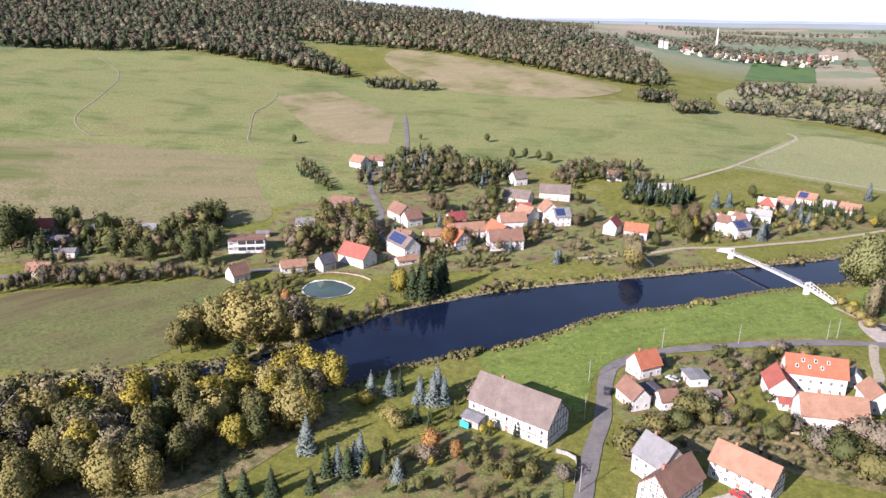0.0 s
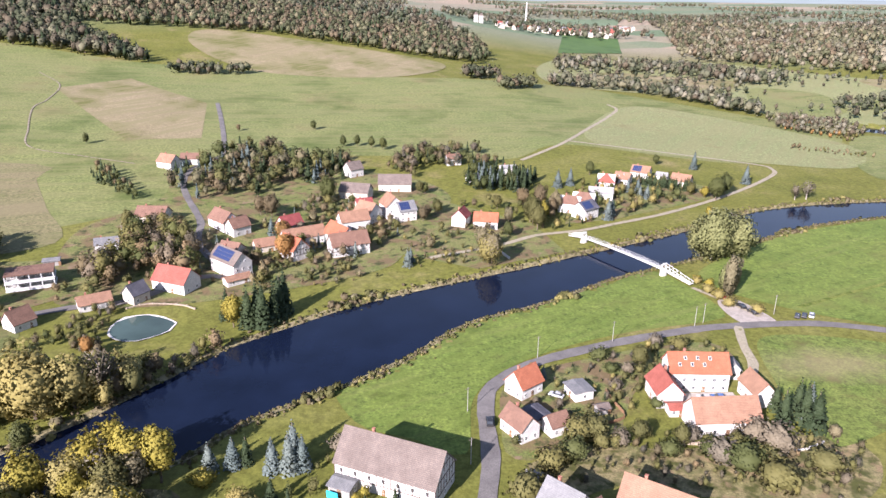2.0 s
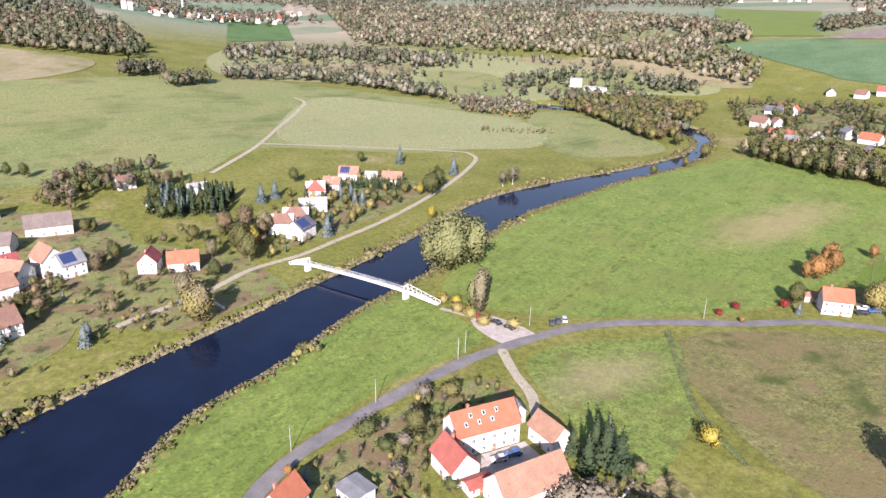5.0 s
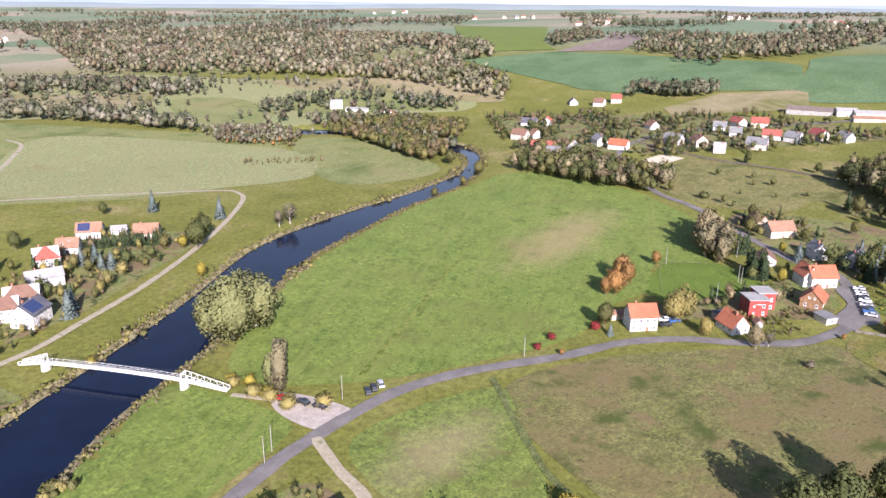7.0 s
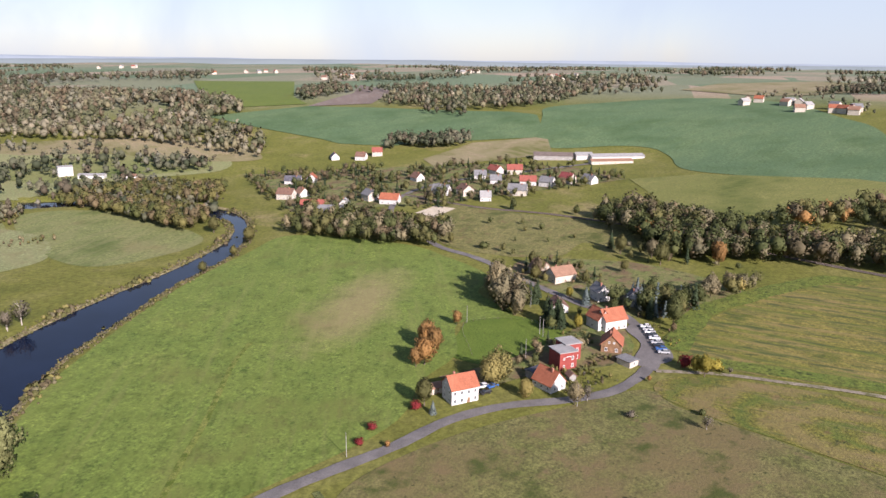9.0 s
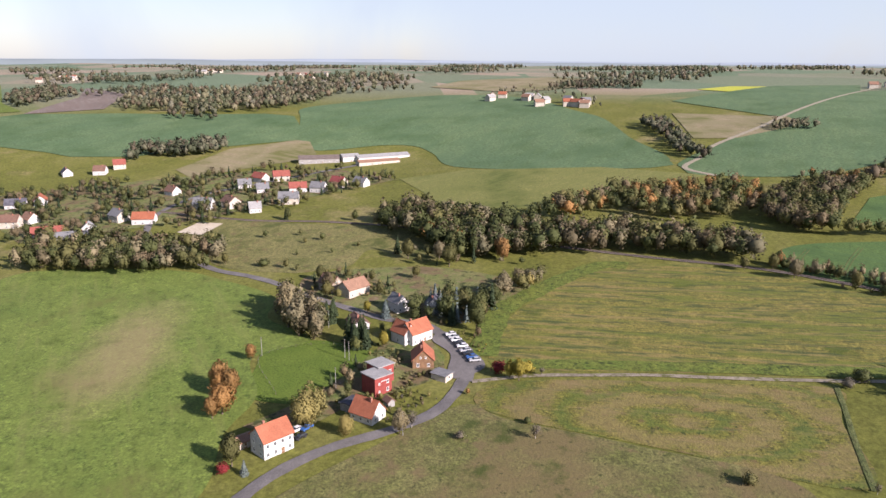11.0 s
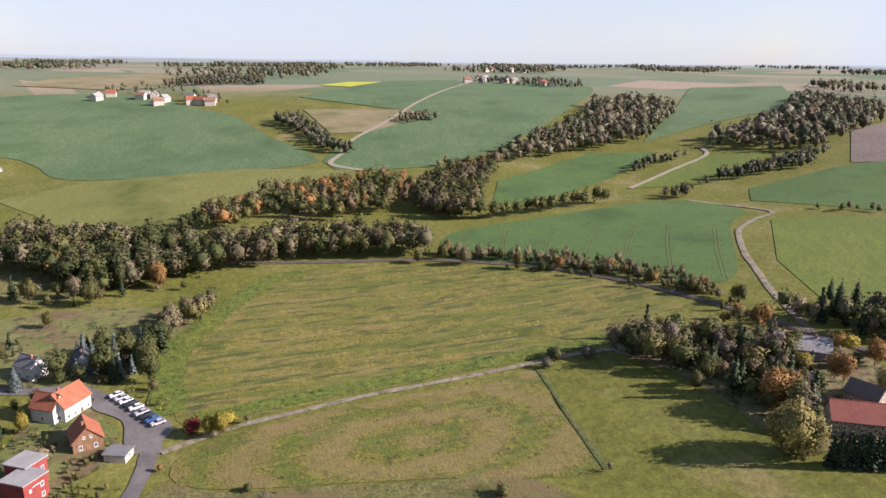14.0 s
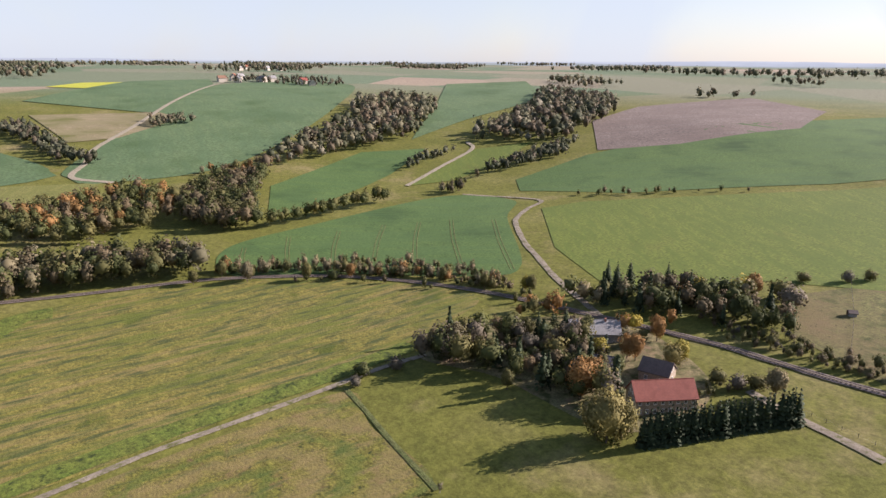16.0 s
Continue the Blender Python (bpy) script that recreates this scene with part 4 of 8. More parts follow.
MAIN_ROAD = [(22, 40), (24, 75), (25, 95), (27, 112), (27, 134), (30, 147), (43, 160), (60, 169), (79, 177), (103, 185), (117, 187.5), (130, 189), (147, 189.5), (166, 185), (183, 177), (201, 167.5), (222, 159.5), (238, 147), (250, 130), (262, 118), (277, 112), (286, 110)]
CAR_PARK = [(284, 109), (299, 108.5), (312, 113), (324, 121), (334, 129), (340, 146), (350, 161), (366, 184), (384, 206), (395, 224), (405, 246), (425, 270), (450, 300), (480, 320), (520, 330), (570, 320), (620, 275), (690, 215)]
ribbon("road", MAIN_ROAD, 4.6, "asphalt", 0.22, label="narrow grey asphalt lane")
ribbon("village_lane", CAR_PARK, 4.4, "asphalt", 0.24, label="grey asphalt village lane")
drape("car_park", [(286, 113), (294, 103), (306, 106), (320, 114), (327, 121), (318, 124), (306, 116), (292, 116)], "asphalt", 0.27, 3.0, label="asphalt car park at the fork")
ribbon("farm_track", [(284, 107), (287, 88), (287, 66), (287, 47), (285, 28), (283, 9), (281, -11), (279, -28), (275, -42)], 2.3, "track", 0.24, label="pale concrete farm track")
ribbon("field_lane", [(240, -100), (263, -114), (286, -128), (308, -144), (326, -157), (350, -179), (358, -190), (366, -209), (372, -229), (396, -227), (425, -216)], 2.9, "track", 0.26, label="pale gravel lane between fields")
ribbon("meadow_path", [(67, 422), (87, 450), (107, 481), (135, 540), (155, 580), (177, 628), (174, 652)], 3.0, "path", 0.26, label="pale winding field path")
ribbon("river_path", [(107, 481), (168, 464), (226, 438), (233, 424), (226, 408), (197, 376), (164, 346), (129, 319), (101, 302), (82, 291), (60, 283), (40, 268), (10, 252)], 2.8, "path", 0.26, label="gravel path along the river")
ribbon("hill_road", [(-66, 226), (-92, 262), (-100, 290), (-118, 325), (-128, 350), (-130, 375), (-122, 405), (-131, 440), (-150, 500), (-168, 553)], 3.4, "asphalt", 0.26, label="asphalt road climbing the hill")
ribbon("shore_road", [(-260, 140), (-218, 152), (-180, 172), (-140, 186), (-118, 198), (-100, 205), (-80, 228), (-66, 226)], 4.0, "asphalt", 0.25, label="asphalt road along the village")
ribbon("farm_drive", [(117, 187), (113, 172), (111, 160), (106, 150)], 3.0, "path", 0.25, label="gravel farm drive")
ribbon("hill_lane", [(146, -73), (155, -75.5), (170, -79), (184, -84)], 3.0, "track", 0.25, label="pale lane behind the hedge")
ribbon("hamlet_road", [(598, -62), (628, -46), (660, -66), (700, -88), (768, -150), (880, -240), (1000, -340), (1070, -400)], 4.5, "path", 0.3, label="pale road climbing to the hamlet")
ribbon("hill_track", [(-340, 610), (-304, 572), (-288, 520), (-284, 491), (-258, 435), (-237, 397), (-200, 385), (-165, 376)], 1.1, "track", 0.28, label="grassy hill track")
ribbon("pasture_track", [(-560, 640), (-470, 560), (-420, 470), (-388, 400), (-350, 366), (-333, 372)], 1.1, "track", 0.28, label="thin pasture track")
ribbon("wood_track", [(469, -207), (490, -260), (510, -315), (530, -330)], 3.5, "path", 0.3, label="pale track beside the wood")
ribbon("ditch", [(173, 175), (167, 166), (162, 159), (153, 145), (146, 133), (140, 112)], 2.0, "ditch", 0.3, label="overgrown field ditch")
ribbon("hedge_bank", [(277, -10), (262, -6), (245, -1), (221, 5)], 1.6, "ditch", 0.3, label="dark strip of rough growth")
ribbon("meadow_edge", [(304, 104), (330, 101), (352, 96), (372, 82), (392, 66), (410, 47), (408, 34)], 11.0, "green_edge", 0.24, label="lush green edge of the mown meadow")
ribbon("track_edge", [(297, 96), (296, 74), (294, 46), (292, 20), (288, -10), (284, -44)], 8.0, "green_edge", 0.23, label="lush green strip beside the farm track")
ribbon("tractor_track", [(146, 204), (170, 217), (190, 227), (227, 248), (247, 256)], 2.0, "worn_meadow", 0.26, label="faint dry tractor track in the meadow")
RAIL = [(520, 330), (502, 262), (497, 205), (478, 140), (450, 80), (420, 20), (404, -15), (389, -38), (362, -66), (328, -86), (291, -98), (250, -104), (206, -107), (184, -106), (155, -106), (90, -112)]
ribbon("railway_bed", RAIL, 3.4, "ballast", 0.35, label="ballast bed of a single-track railway")
ribbon("near_bank", swell(NEAR_LINE, -1.6)[6:120], 3.0, "bank", 0.16, label="rough reedy river bank")
ribbon("far_bank", swell(FAR_LINE, -1.6)[2:120], 3.0, "bank", 0.16, label="rough reedy river bank")
drape("farm_yard", [(82, 143), (98, 143), (99, 132), (82, 132)], "yard", 0.2, 3.0, False, "paved farm yard")
drape("barn_yard", [(46, 78), (60, 88), (68, 80), (54, 70)], "yard", 0.2, 3.0, False, "paved yard between barns")
drape("riding_ground", [(474, 298), (497, 293), (494, 276), (469, 280)], "sand", 0.3, 4.0, False, "pale sand riding ground")
drape("bridge_yard", [(117, 205), (122, 214), (128, 206), (132, 190), (120, 189)], "yard", 0.21, 3.0, True, "gravel lay-by at the bridge path")
ribbon("pond_edge", [tuple(p) for p in POND[::3]] + [tuple(POND[0])], 1.3, "concrete", 0.3, label="pale stone edge of the pond")
drape("pond_rim", [(-99, 178), (-99, 192), (-91, 197.5), (-82, 195), (-73, 187), (-79, 176.5), (-88, 172.5)], "garden", -0.6, 2.5, True, "grassy pond rim")
for n in range(7):
    a, b = [((397, -43), (426, -60)), ((383, -58), (426, -86)), ((370, -73), (415, -110)), ((359, -88), (406, -134)), ((347, -103), (395, -150)), ((328, -114), (385, -165)), ((306, -124), (366, -179))][n]
    side = Vector((b[1] - a[1], a[0] - b[0])).normalized() * 0.9
    for s in (-1, 1):
        ribbon("wheel_track", [(a[0] + s * side.x, a[1] + s * side.y), ((a[0] + b[0]) / 2 + s * side.x + 1.5, (a[1] + b[1]) / 2 + s * side.y), (b[0] + s * side.x, b[1] + s * side.y)], 0.5, "ditch", 0.2, label="dark wheel track through the crop")


# ---- trees ----
class Soup:
    """Collects triangles and quads of many small pieces for one mesh. Points with six columns bring the normal of the clump that they belong to."""

    def __init__(self):
        self.v, self.f, self.s, self.d, self.n = [], [], [], [], 0

    def add(self, v, f, slot=0):
        f = np.asarray(f, dtype=np.int32)
        v = np.asarray(v, float)
        d = v[:, 3:] if v.shape[1] == 6 else v - v.mean(0)
        self.v.append(v[:, :3])
        self.d.append(d / (np.linalg.norm(d, axis=1)[:, None] + 1e-9))
        self.f.append(f + self.n)
        self.s.append(np.full(len(f), slot, dtype=np.int32))
        self.n += len(v)

    def mesh(self, name, materials, smooth=False):
        me = bpy.data.meshes.new(name)
        v = np.vstack(self.v).astype(np.float32)
        sizes = np.concatenate([np.full(len(f), f.shape[1], dtype=np.int32) for f in self.f])
        loops = np.concatenate([f.ravel() for f in self.f])
        me.vertices.add(len(v))
        me.vertices.foreach_set("co", v.ravel())
        me.loops.add(len(loops))
        me.loops.foreach_set("vertex_index", loops)
        me.polygons.add(len(sizes))
        me.polygons.foreach_set("loop_start", np.concatenate([[0], np.cumsum(sizes)[:-1]]).astype(np.int32))
        me.polygons.foreach_set("loop_total", sizes)
        for m in materials:
            me.materials.append(m)
        me.polygons.foreach_set("material_index", np.concatenate(self.s))
        me.update(calc_edges=True)
        me.validate()
        if smooth:
            me.polygons.foreach_set("use_smooth", np.ones(len(sizes), bool))
            me.attributes.new("custom_normal", "FLOAT_VECTOR", "POINT").data.foreach_set("vector", np.vstack(self.d).astype(np.float32).ravel())
            me.update()
        return me


def ball(sub=1):
    bm = bmesh.new()
    bmesh.ops.create_icosphere(bm, subdivisions=sub, radius=1.0)
    v, f = np.array([tuple(x.co) for x in bm.verts]), [[x.index for x in face.verts] for face in bm.faces]
    bm.free()
    return v, f


BALL, BALL2 = ball(1), ball(2)

PIP = BALL


def lump(rng, shape, amount=0.25):
    v = shape[0].copy()
    v *= (1 + amount * rng.uniform(-1, 1, len(v)))[:, None]
    return v


def leaf_cards(rng, centres, normals, size, long=1.0):
    """Small bent four-cornered sprays of leaves."""
    n = len(centres)
    nor = normals + rng.normal(0, 0.5, (n, 3))
    nor /= np.linalg.norm(nor, axis=1)[:, None]
    ref = rng.normal(0, 1, (n, 3))
    u = np.cross(nor, ref)
    u /= np.linalg.norm(u, axis=1)[:, None]
    w = np.cross(nor, u)
    s = size * rng.uniform(0.55, 1.25, (n, 1))
    a, b = centres + u * s, centres + w * s * long + nor * s * 0.2
    c, d = centres - u * s, centres - w * s * long - nor * s * 0.15
    v = np.stack([a, b, c, d], 1).reshape(-1, 3)
    soft = normals / (np.linalg.norm(normals, axis=1)[:, None] + 1e-9) + rng.normal(0, 0.17, (n, 3))
    soft = np.stack([soft + u * 0.3, soft + w * 0.3, soft - u * 0.3, soft - w * 0.3], 1).reshape(-1, 3)
    v = np.column_stack([v, soft])
    f = np.arange(4 * n).reshape(-1, 4)
    return v, f


def crown_sprays(rng, centre, radii, lobes, cards, leaf):
    """Leaf sprays over the lobes of a rounded, uneven crown."""
    d = rng.normal(0, 1, (lobes, 3))
    d[:, 2] += 0.25
    d /= np.linalg.norm(d, axis=1)[:, None]
    at = d * rng.uniform(0.5, 0.86, (lobes, 1))
    size = rng.uniform(0.2, 0.4, lobes) * (14 / lobes) ** 0.25
    pick = rng.choice(lobes, cards, p=size ** 2 / np.sum(size ** 2))
    e = rng.normal(0, 1, (cards, 3))
    e += 0.8 * d[pick] * (rng.uniform(size=(cards, 1)) < 0.6)
    e /= np.linalg.norm(e, axis=1)[:, None]
    unit = at[pick] + e * size[pick][:, None] * rng.uniform(0.6, 1.15, (cards, 1))
    spread = rng.uniform(size=cards) < 0.45
    unit[spread] = e[spread] * rng.uniform(0.62, 0.86, (int(spread.sum()), 1))
    return leaf_cards(rng, centre + unit * radii, 0.45 * e + unit, leaf)


def broad_crown(name, seed, material, cards=900, wide=0.36, low=0.22, leaf=0.024, lobes=34):
    """A crown of unit height made of many lobes of leaf sprays over a dim core."""
    rng = np.random.default_rng(seed)
    soup = Soup()
    half = (1.0 - low) / 2
    centre, radii = np.array([0, 0, 0.98 - half]), np.array([wide, wide, half])
    soup.add(lump(rng, BALL2, 0.16) * radii * 0.58 + centre, BALL2[1])
    soup.add(*crown_sprays(rng, centre, radii, lobes, cards, leaf))
    return soup.mesh(name, [material], True)


def spire_crown(name, seed, material, wide=0.2, tiers=15, per=40, leaf=0.038):
    """A conifer: drooping tiers of needle sprays round a core."""
    rng = np.random.default_rng(seed)
    soup = Soup()
    core = lump(rng, BALL2, 0.14)
    core = np.column_stack([core[:, :2] * (wide * 0.62) * np.clip(1 - (core[:, 2:3] + 1) / 2, 0, 1) ** 0.8 * 1.2, 0.06 + (core[:, 2] + 1) / 2 * 0.86])
    soup.add(core, BALL2[1])
    for k in range(tiers):
        t = k / (tiers - 1)
        r, h = wide * (1 - t) ** 0.85 + 0.012, 0.08 + 0.9 * t
        n = max(6, int(per * (1 - t) + 6))
        a = np.arange(n) / n * 2 * math.pi + rng.uniform(0, 6)
        rr = r * rng.uniform(0.6, 1.1, n)
        p = np.column_stack([rr * np.cos(a), rr * np.sin(a), h - 0.05 * rr / max(r, 0.02) + rng.normal(0, 0.012, n)])
        nor = np.column_stack([0.6 * np.cos(a), 0.6 * np.sin(a), np.full(n, 0.8)])
        v, f = leaf_cards(rng, p, nor, leaf * (1 - 0.5 * t))
        soup.add(v, f)
    return soup.mesh(name, [material], True)


def trunk_mesh(name, seed, material, top=0.6, thick=0.024, limbs=5):
    rng = np.random.default_rng(seed)
    bm = bmesh.new()
    p, r = Vector((0, 0, -0.03)), thick
    stem = [(p, r)]
    for k in range(3):
        q = Vector((rng.normal(0, 0.012), rng.normal(0, 0.012), top * (k + 1) / 3))
        rod(bm, p, q, r, r * 0.72, 6)
        p, r = q, r * 0.72
        stem.append((p, r))
    for k in range(limbs):
        base, rb = stem[1 + k % 3]
        a = k * 2.4 + rng.uniform(0, 1)
        tip = base + Vector((0.2 * math.cos(a), 0.2 * math.sin(a), 0.16 + rng.uniform(0, 0.12)))
        rod(bm, base, tip, rb * 0.6, rb * 0.2, 5)
    me = bpy.data.meshes.new(name)
    bm.to_mesh(me)
    bm.free()
    me.materials.append(material)
    return me


def bare_crown(name, seed, material):
    """Twigs and thin branches with few leaves."""
    rng = np.random.default_rng(seed)
    bm = bmesh.new()
    for k in range(26):
        a, h = rng.uniform(0, 6.3), rng.uniform(0.2, 0.65)
        r = rng.uniform(0.14, 0.34)
        tip = Vector((r * math.cos(a), r * math.sin(a), min(1, h + rng.uniform(0.15, 0.4))))
        root = Vector((0.02 * math.cos(a), 0.02 * math.sin(a), h * 0.8))
        bar(bm, root, tip, 0.011)
        for j in range(4):
            s = root.lerp(tip, rng.uniform(0.35, 0.95))
            bar(bm, s, s + Vector((rng.normal(0, 0.07), rng.normal(0, 0.07), rng.uniform(0.03, 0.14))), 0.006)
    soup = Soup()
    soup.add([tuple(v.co) for v in bm.verts], [[v.index for v in f.verts] for f in bm.faces] if bm.verts.index_update() is None else [])
    bm.free()
    d = rng.normal(0, 1, (190, 3))
    d /= np.linalg.norm(d, axis=1)[:, None]
    p = d * rng.uniform(0.14, 0.36, (190, 1)) * np.array([1, 1, 1.05]) + np.array([0, 0, 0.6])
    soup.add(*leaf_cards(rng, p, d, 0.022, 1.8))
    return soup.mesh(name, [material], True)


def bush_crown(name, seed, material, cards=460):
    return broad_crown(name, seed, material, cards, 0.55, -0.08, 0.045, 14)


KINDS = {}


def plant_kind(kind, crowns, trunks, label, category, name):
    KINDS[kind] = (crowns, trunks, label, category, name)


BARKS = [trunk_mesh("trunk", 60 + k, M["bark"]) for k in range(2)]
STEMS = [trunk_mesh("trunk", 70, M["bark"], 0.9, 0.018, 0)]
PALES = [trunk_mesh("trunk", 80, M["pale_bark"], 0.7, 0.026, 6)]
STUBS = [trunk_mesh("trunk", 90, M["bark"], 0.4, 0.03, 3)]
for k, (kind, leaf, what) in enumerate((("green", "green", "broad deciduous tree with dark green leaves"), ("olive", "olive", "deciduous tree with olive autumn leaves"), ("willow", "willow", "broad willow with yellow-green leaves"),
                                       ("yellow", "yellow", "deciduous tree with bright yellow autumn leaves"), ("orange", "orange", "deciduous tree with orange autumn leaves"), ("pale", "pale", "deciduous tree with pale straw-coloured leaves"),
                                       ("russet", "russet", "deciduous tree with russet brown leaves"), ("grey", "grey", "tall grey-green poplar with open crown"))):
    plant_kind(kind, [broad_crown("crown", 100 + 10 * k + j, LEAF[leaf], 1700 if kind != "grey" else 2600, 0.42 if kind in ("willow", "grey") else 0.34, -0.06 if kind in ("willow", "grey") else 0.12) for j in range(3)], PALES if kind == "grey" else BARKS, what, "tree", "tree")
plant_kind("poplar", [broad_crown("crown", 200 + j, LEAF["grey" if j else "pale"], 1100, 0.17, 0.0, 0.024, 30) for j in range(2)], STEMS, "slender poplar with thinning straw-brown leaves", "tree", "poplar")
plant_kind("spruce", [spire_crown("crown", 220 + j, LEAF["spruce"]) for j in range(2)], STEMS, "dark green spruce with drooping branches", "conifer", "spruce")
plant_kind("blue", [spire_crown("crown", 230 + j, LEAF["blue"], 0.23) for j in range(2)], STEMS, "silvery blue spruce with stiff branches", "conifer", "blue_spruce")
plant_kind("thuja", [spire_crown("crown", 240 + j, LEAF["spruce"], 0.17, 9, 20, 0.06) for j in range(2)], STEMS, "dark clipped hedge conifer in a tall row", "conifer", "thuja")
plant_kind("bare", [bare_crown("crown", 250 + j, LEAF["twig"]) for j in range(2)], PALES, "nearly bare tree with grey-brown twigs", "tree", "bare_tree")
plant_kind("shrub", [bush_crown("crown", 260, LEAF["olive"]), bush_crown("crown", 261, LEAF["green"]), bush_crown("crown", 262, LEAF["twig"])], STUBS, "rough garden shrub in autumn leaf", "shrub", "shrub")
plant_kind("red", [bush_crown("crown", 270, LEAF["red"])], STUBS, "rounded crimson shrub in autumn leaf", "shrub", "red_shrub")
plant_kind("ball", [bush_crown("crown", 280, LEAF["yellow"]), bush_crown("crown", 281, LEAF["willow"])], STUBS, "small rounded yellow-green tree", "shrub", "round_shrub")
PLANTED = []
FIRST = {}
DICE = np.random.default_rng(5)


def plant(kind, x, y, h, group=""):
    crowns, trunks, label, category, name = KINDS[kind]
    pick = int(DICE.integers(len(crowns) * len(trunks)))
    wide = h * DICE.uniform(0.9, 1.15) * (1.25 if kind in ("shrub", "red", "ball") else 1.0)
    m = pose(x, y, gz(x, y), 0, 0, DICE.uniform(0, 360)) @ Matrix.Diagonal((wide, wide, h * 1.04, 1))
    key = (kind, pick)
    if key not in FIRST:
        ob = new(name)
        ob.empty_display_size = 0.3
        tagged(ob, label, category, group)
        shared("trunk", trunks[pick % len(trunks)], ob, Matrix())
        shared("crown", crowns[pick // len(trunks)], ob, Matrix())
        ob.matrix_basis = m
        FIRST[key] = ob
    else:
        first = FIRST[key]
        ob = copy_thing(first, Matrix())
        ob.matrix_basis = m
        if group:
            ob["group"] = group
    PLANTED.append((x, y))
    return ob


HOUSES = []


def clear_of_houses(x, y, by=1.5):
    for hx, hy, turn, length, width in HOUSES:
        dx, dy = x - hx, y - hy
        u, v = dx * math.cos(turn) + dy * math.sin(turn), -dx * math.sin(turn) + dy * math.cos(turn)
        if abs(u) < length / 2 + by and abs(v) < width / 2 + by:
            return False
    return True


# ---- houses ----
def window_meshes(w, h):
    bm = bmesh.new()
    xs, zs = (-w / 2, -w / 2 + 0.12, -0.03, 0.03, w / 2 - 0.12, w / 2), (-h / 2 - 0.08, -h / 2 + 0.12, h / 2 - 0.12, h / 2)
    rows = [[bm.verts.new((x, -0.06, z)) for z in zs] for x in xs]
    for a in range(5):
        for b in range(3):
            if b != 1 or a in (0, 2, 4):
                bm.faces.new((rows[a][b], rows[a + 1][b], rows[a + 1][b + 1], rows[a][b + 1]))
    deep = bmesh.ops.extrude_face_region(bm, geom=bm.faces[:])
    bmesh.ops.translate(bm, verts=[v for v in deep["geom"] if isinstance(v, bmesh.types.BMVert)], vec=(0, 0.12, 0))
    bmesh.ops.recalc_face_normals(bm, faces=bm.faces)
    bmesh.ops.delete(bm, geom=[f for f in bm.faces if f.normal.y > 0.9], context="FACES")
    frame_me = bpy.data.meshes.new("window")
    bm.to_mesh(frame_me)
    bm.free()
    frame_me.materials.append(M["frame"])
    bm = bmesh.new()
    box(bm, 0, 0.01, 0, w - 0.2, 0.06, h - 0.2)
    pane_me = bpy.data.meshes.new("pane")
    bm.to_mesh(pane_me)
    bm.free()
    pane_me.materials.append(M["glass"])
    return frame_me, pane_me


WINDOW = window_meshes(1.0, 1.35)
SMALL_WINDOW = window_meshes(0.7, 0.8)


def put_window(parent, x, y, z, turn, small=False):
    frame_me, pane_me = SMALL_WINDOW if small else WINDOW
    ob = shared("window", frame_me, parent, pose(x, y, z, 0, 0, turn))
    shared("pane", pane_me, ob, Matrix())


def roof_prism(bm, length, width, eave, rise, over=0.5, thick=0.24, verge=0.35):
    pitch = rise / (width / 2)
    y, z = width / 2 + over, eave - over * pitch
    prism(bm, [(-y, z), (0, eave + rise), (y, z), (y, z + thick), (0, eave + rise + thick * 1.15), (-y, z + thick)], -length / 2 - verge, length / 2 + verge)


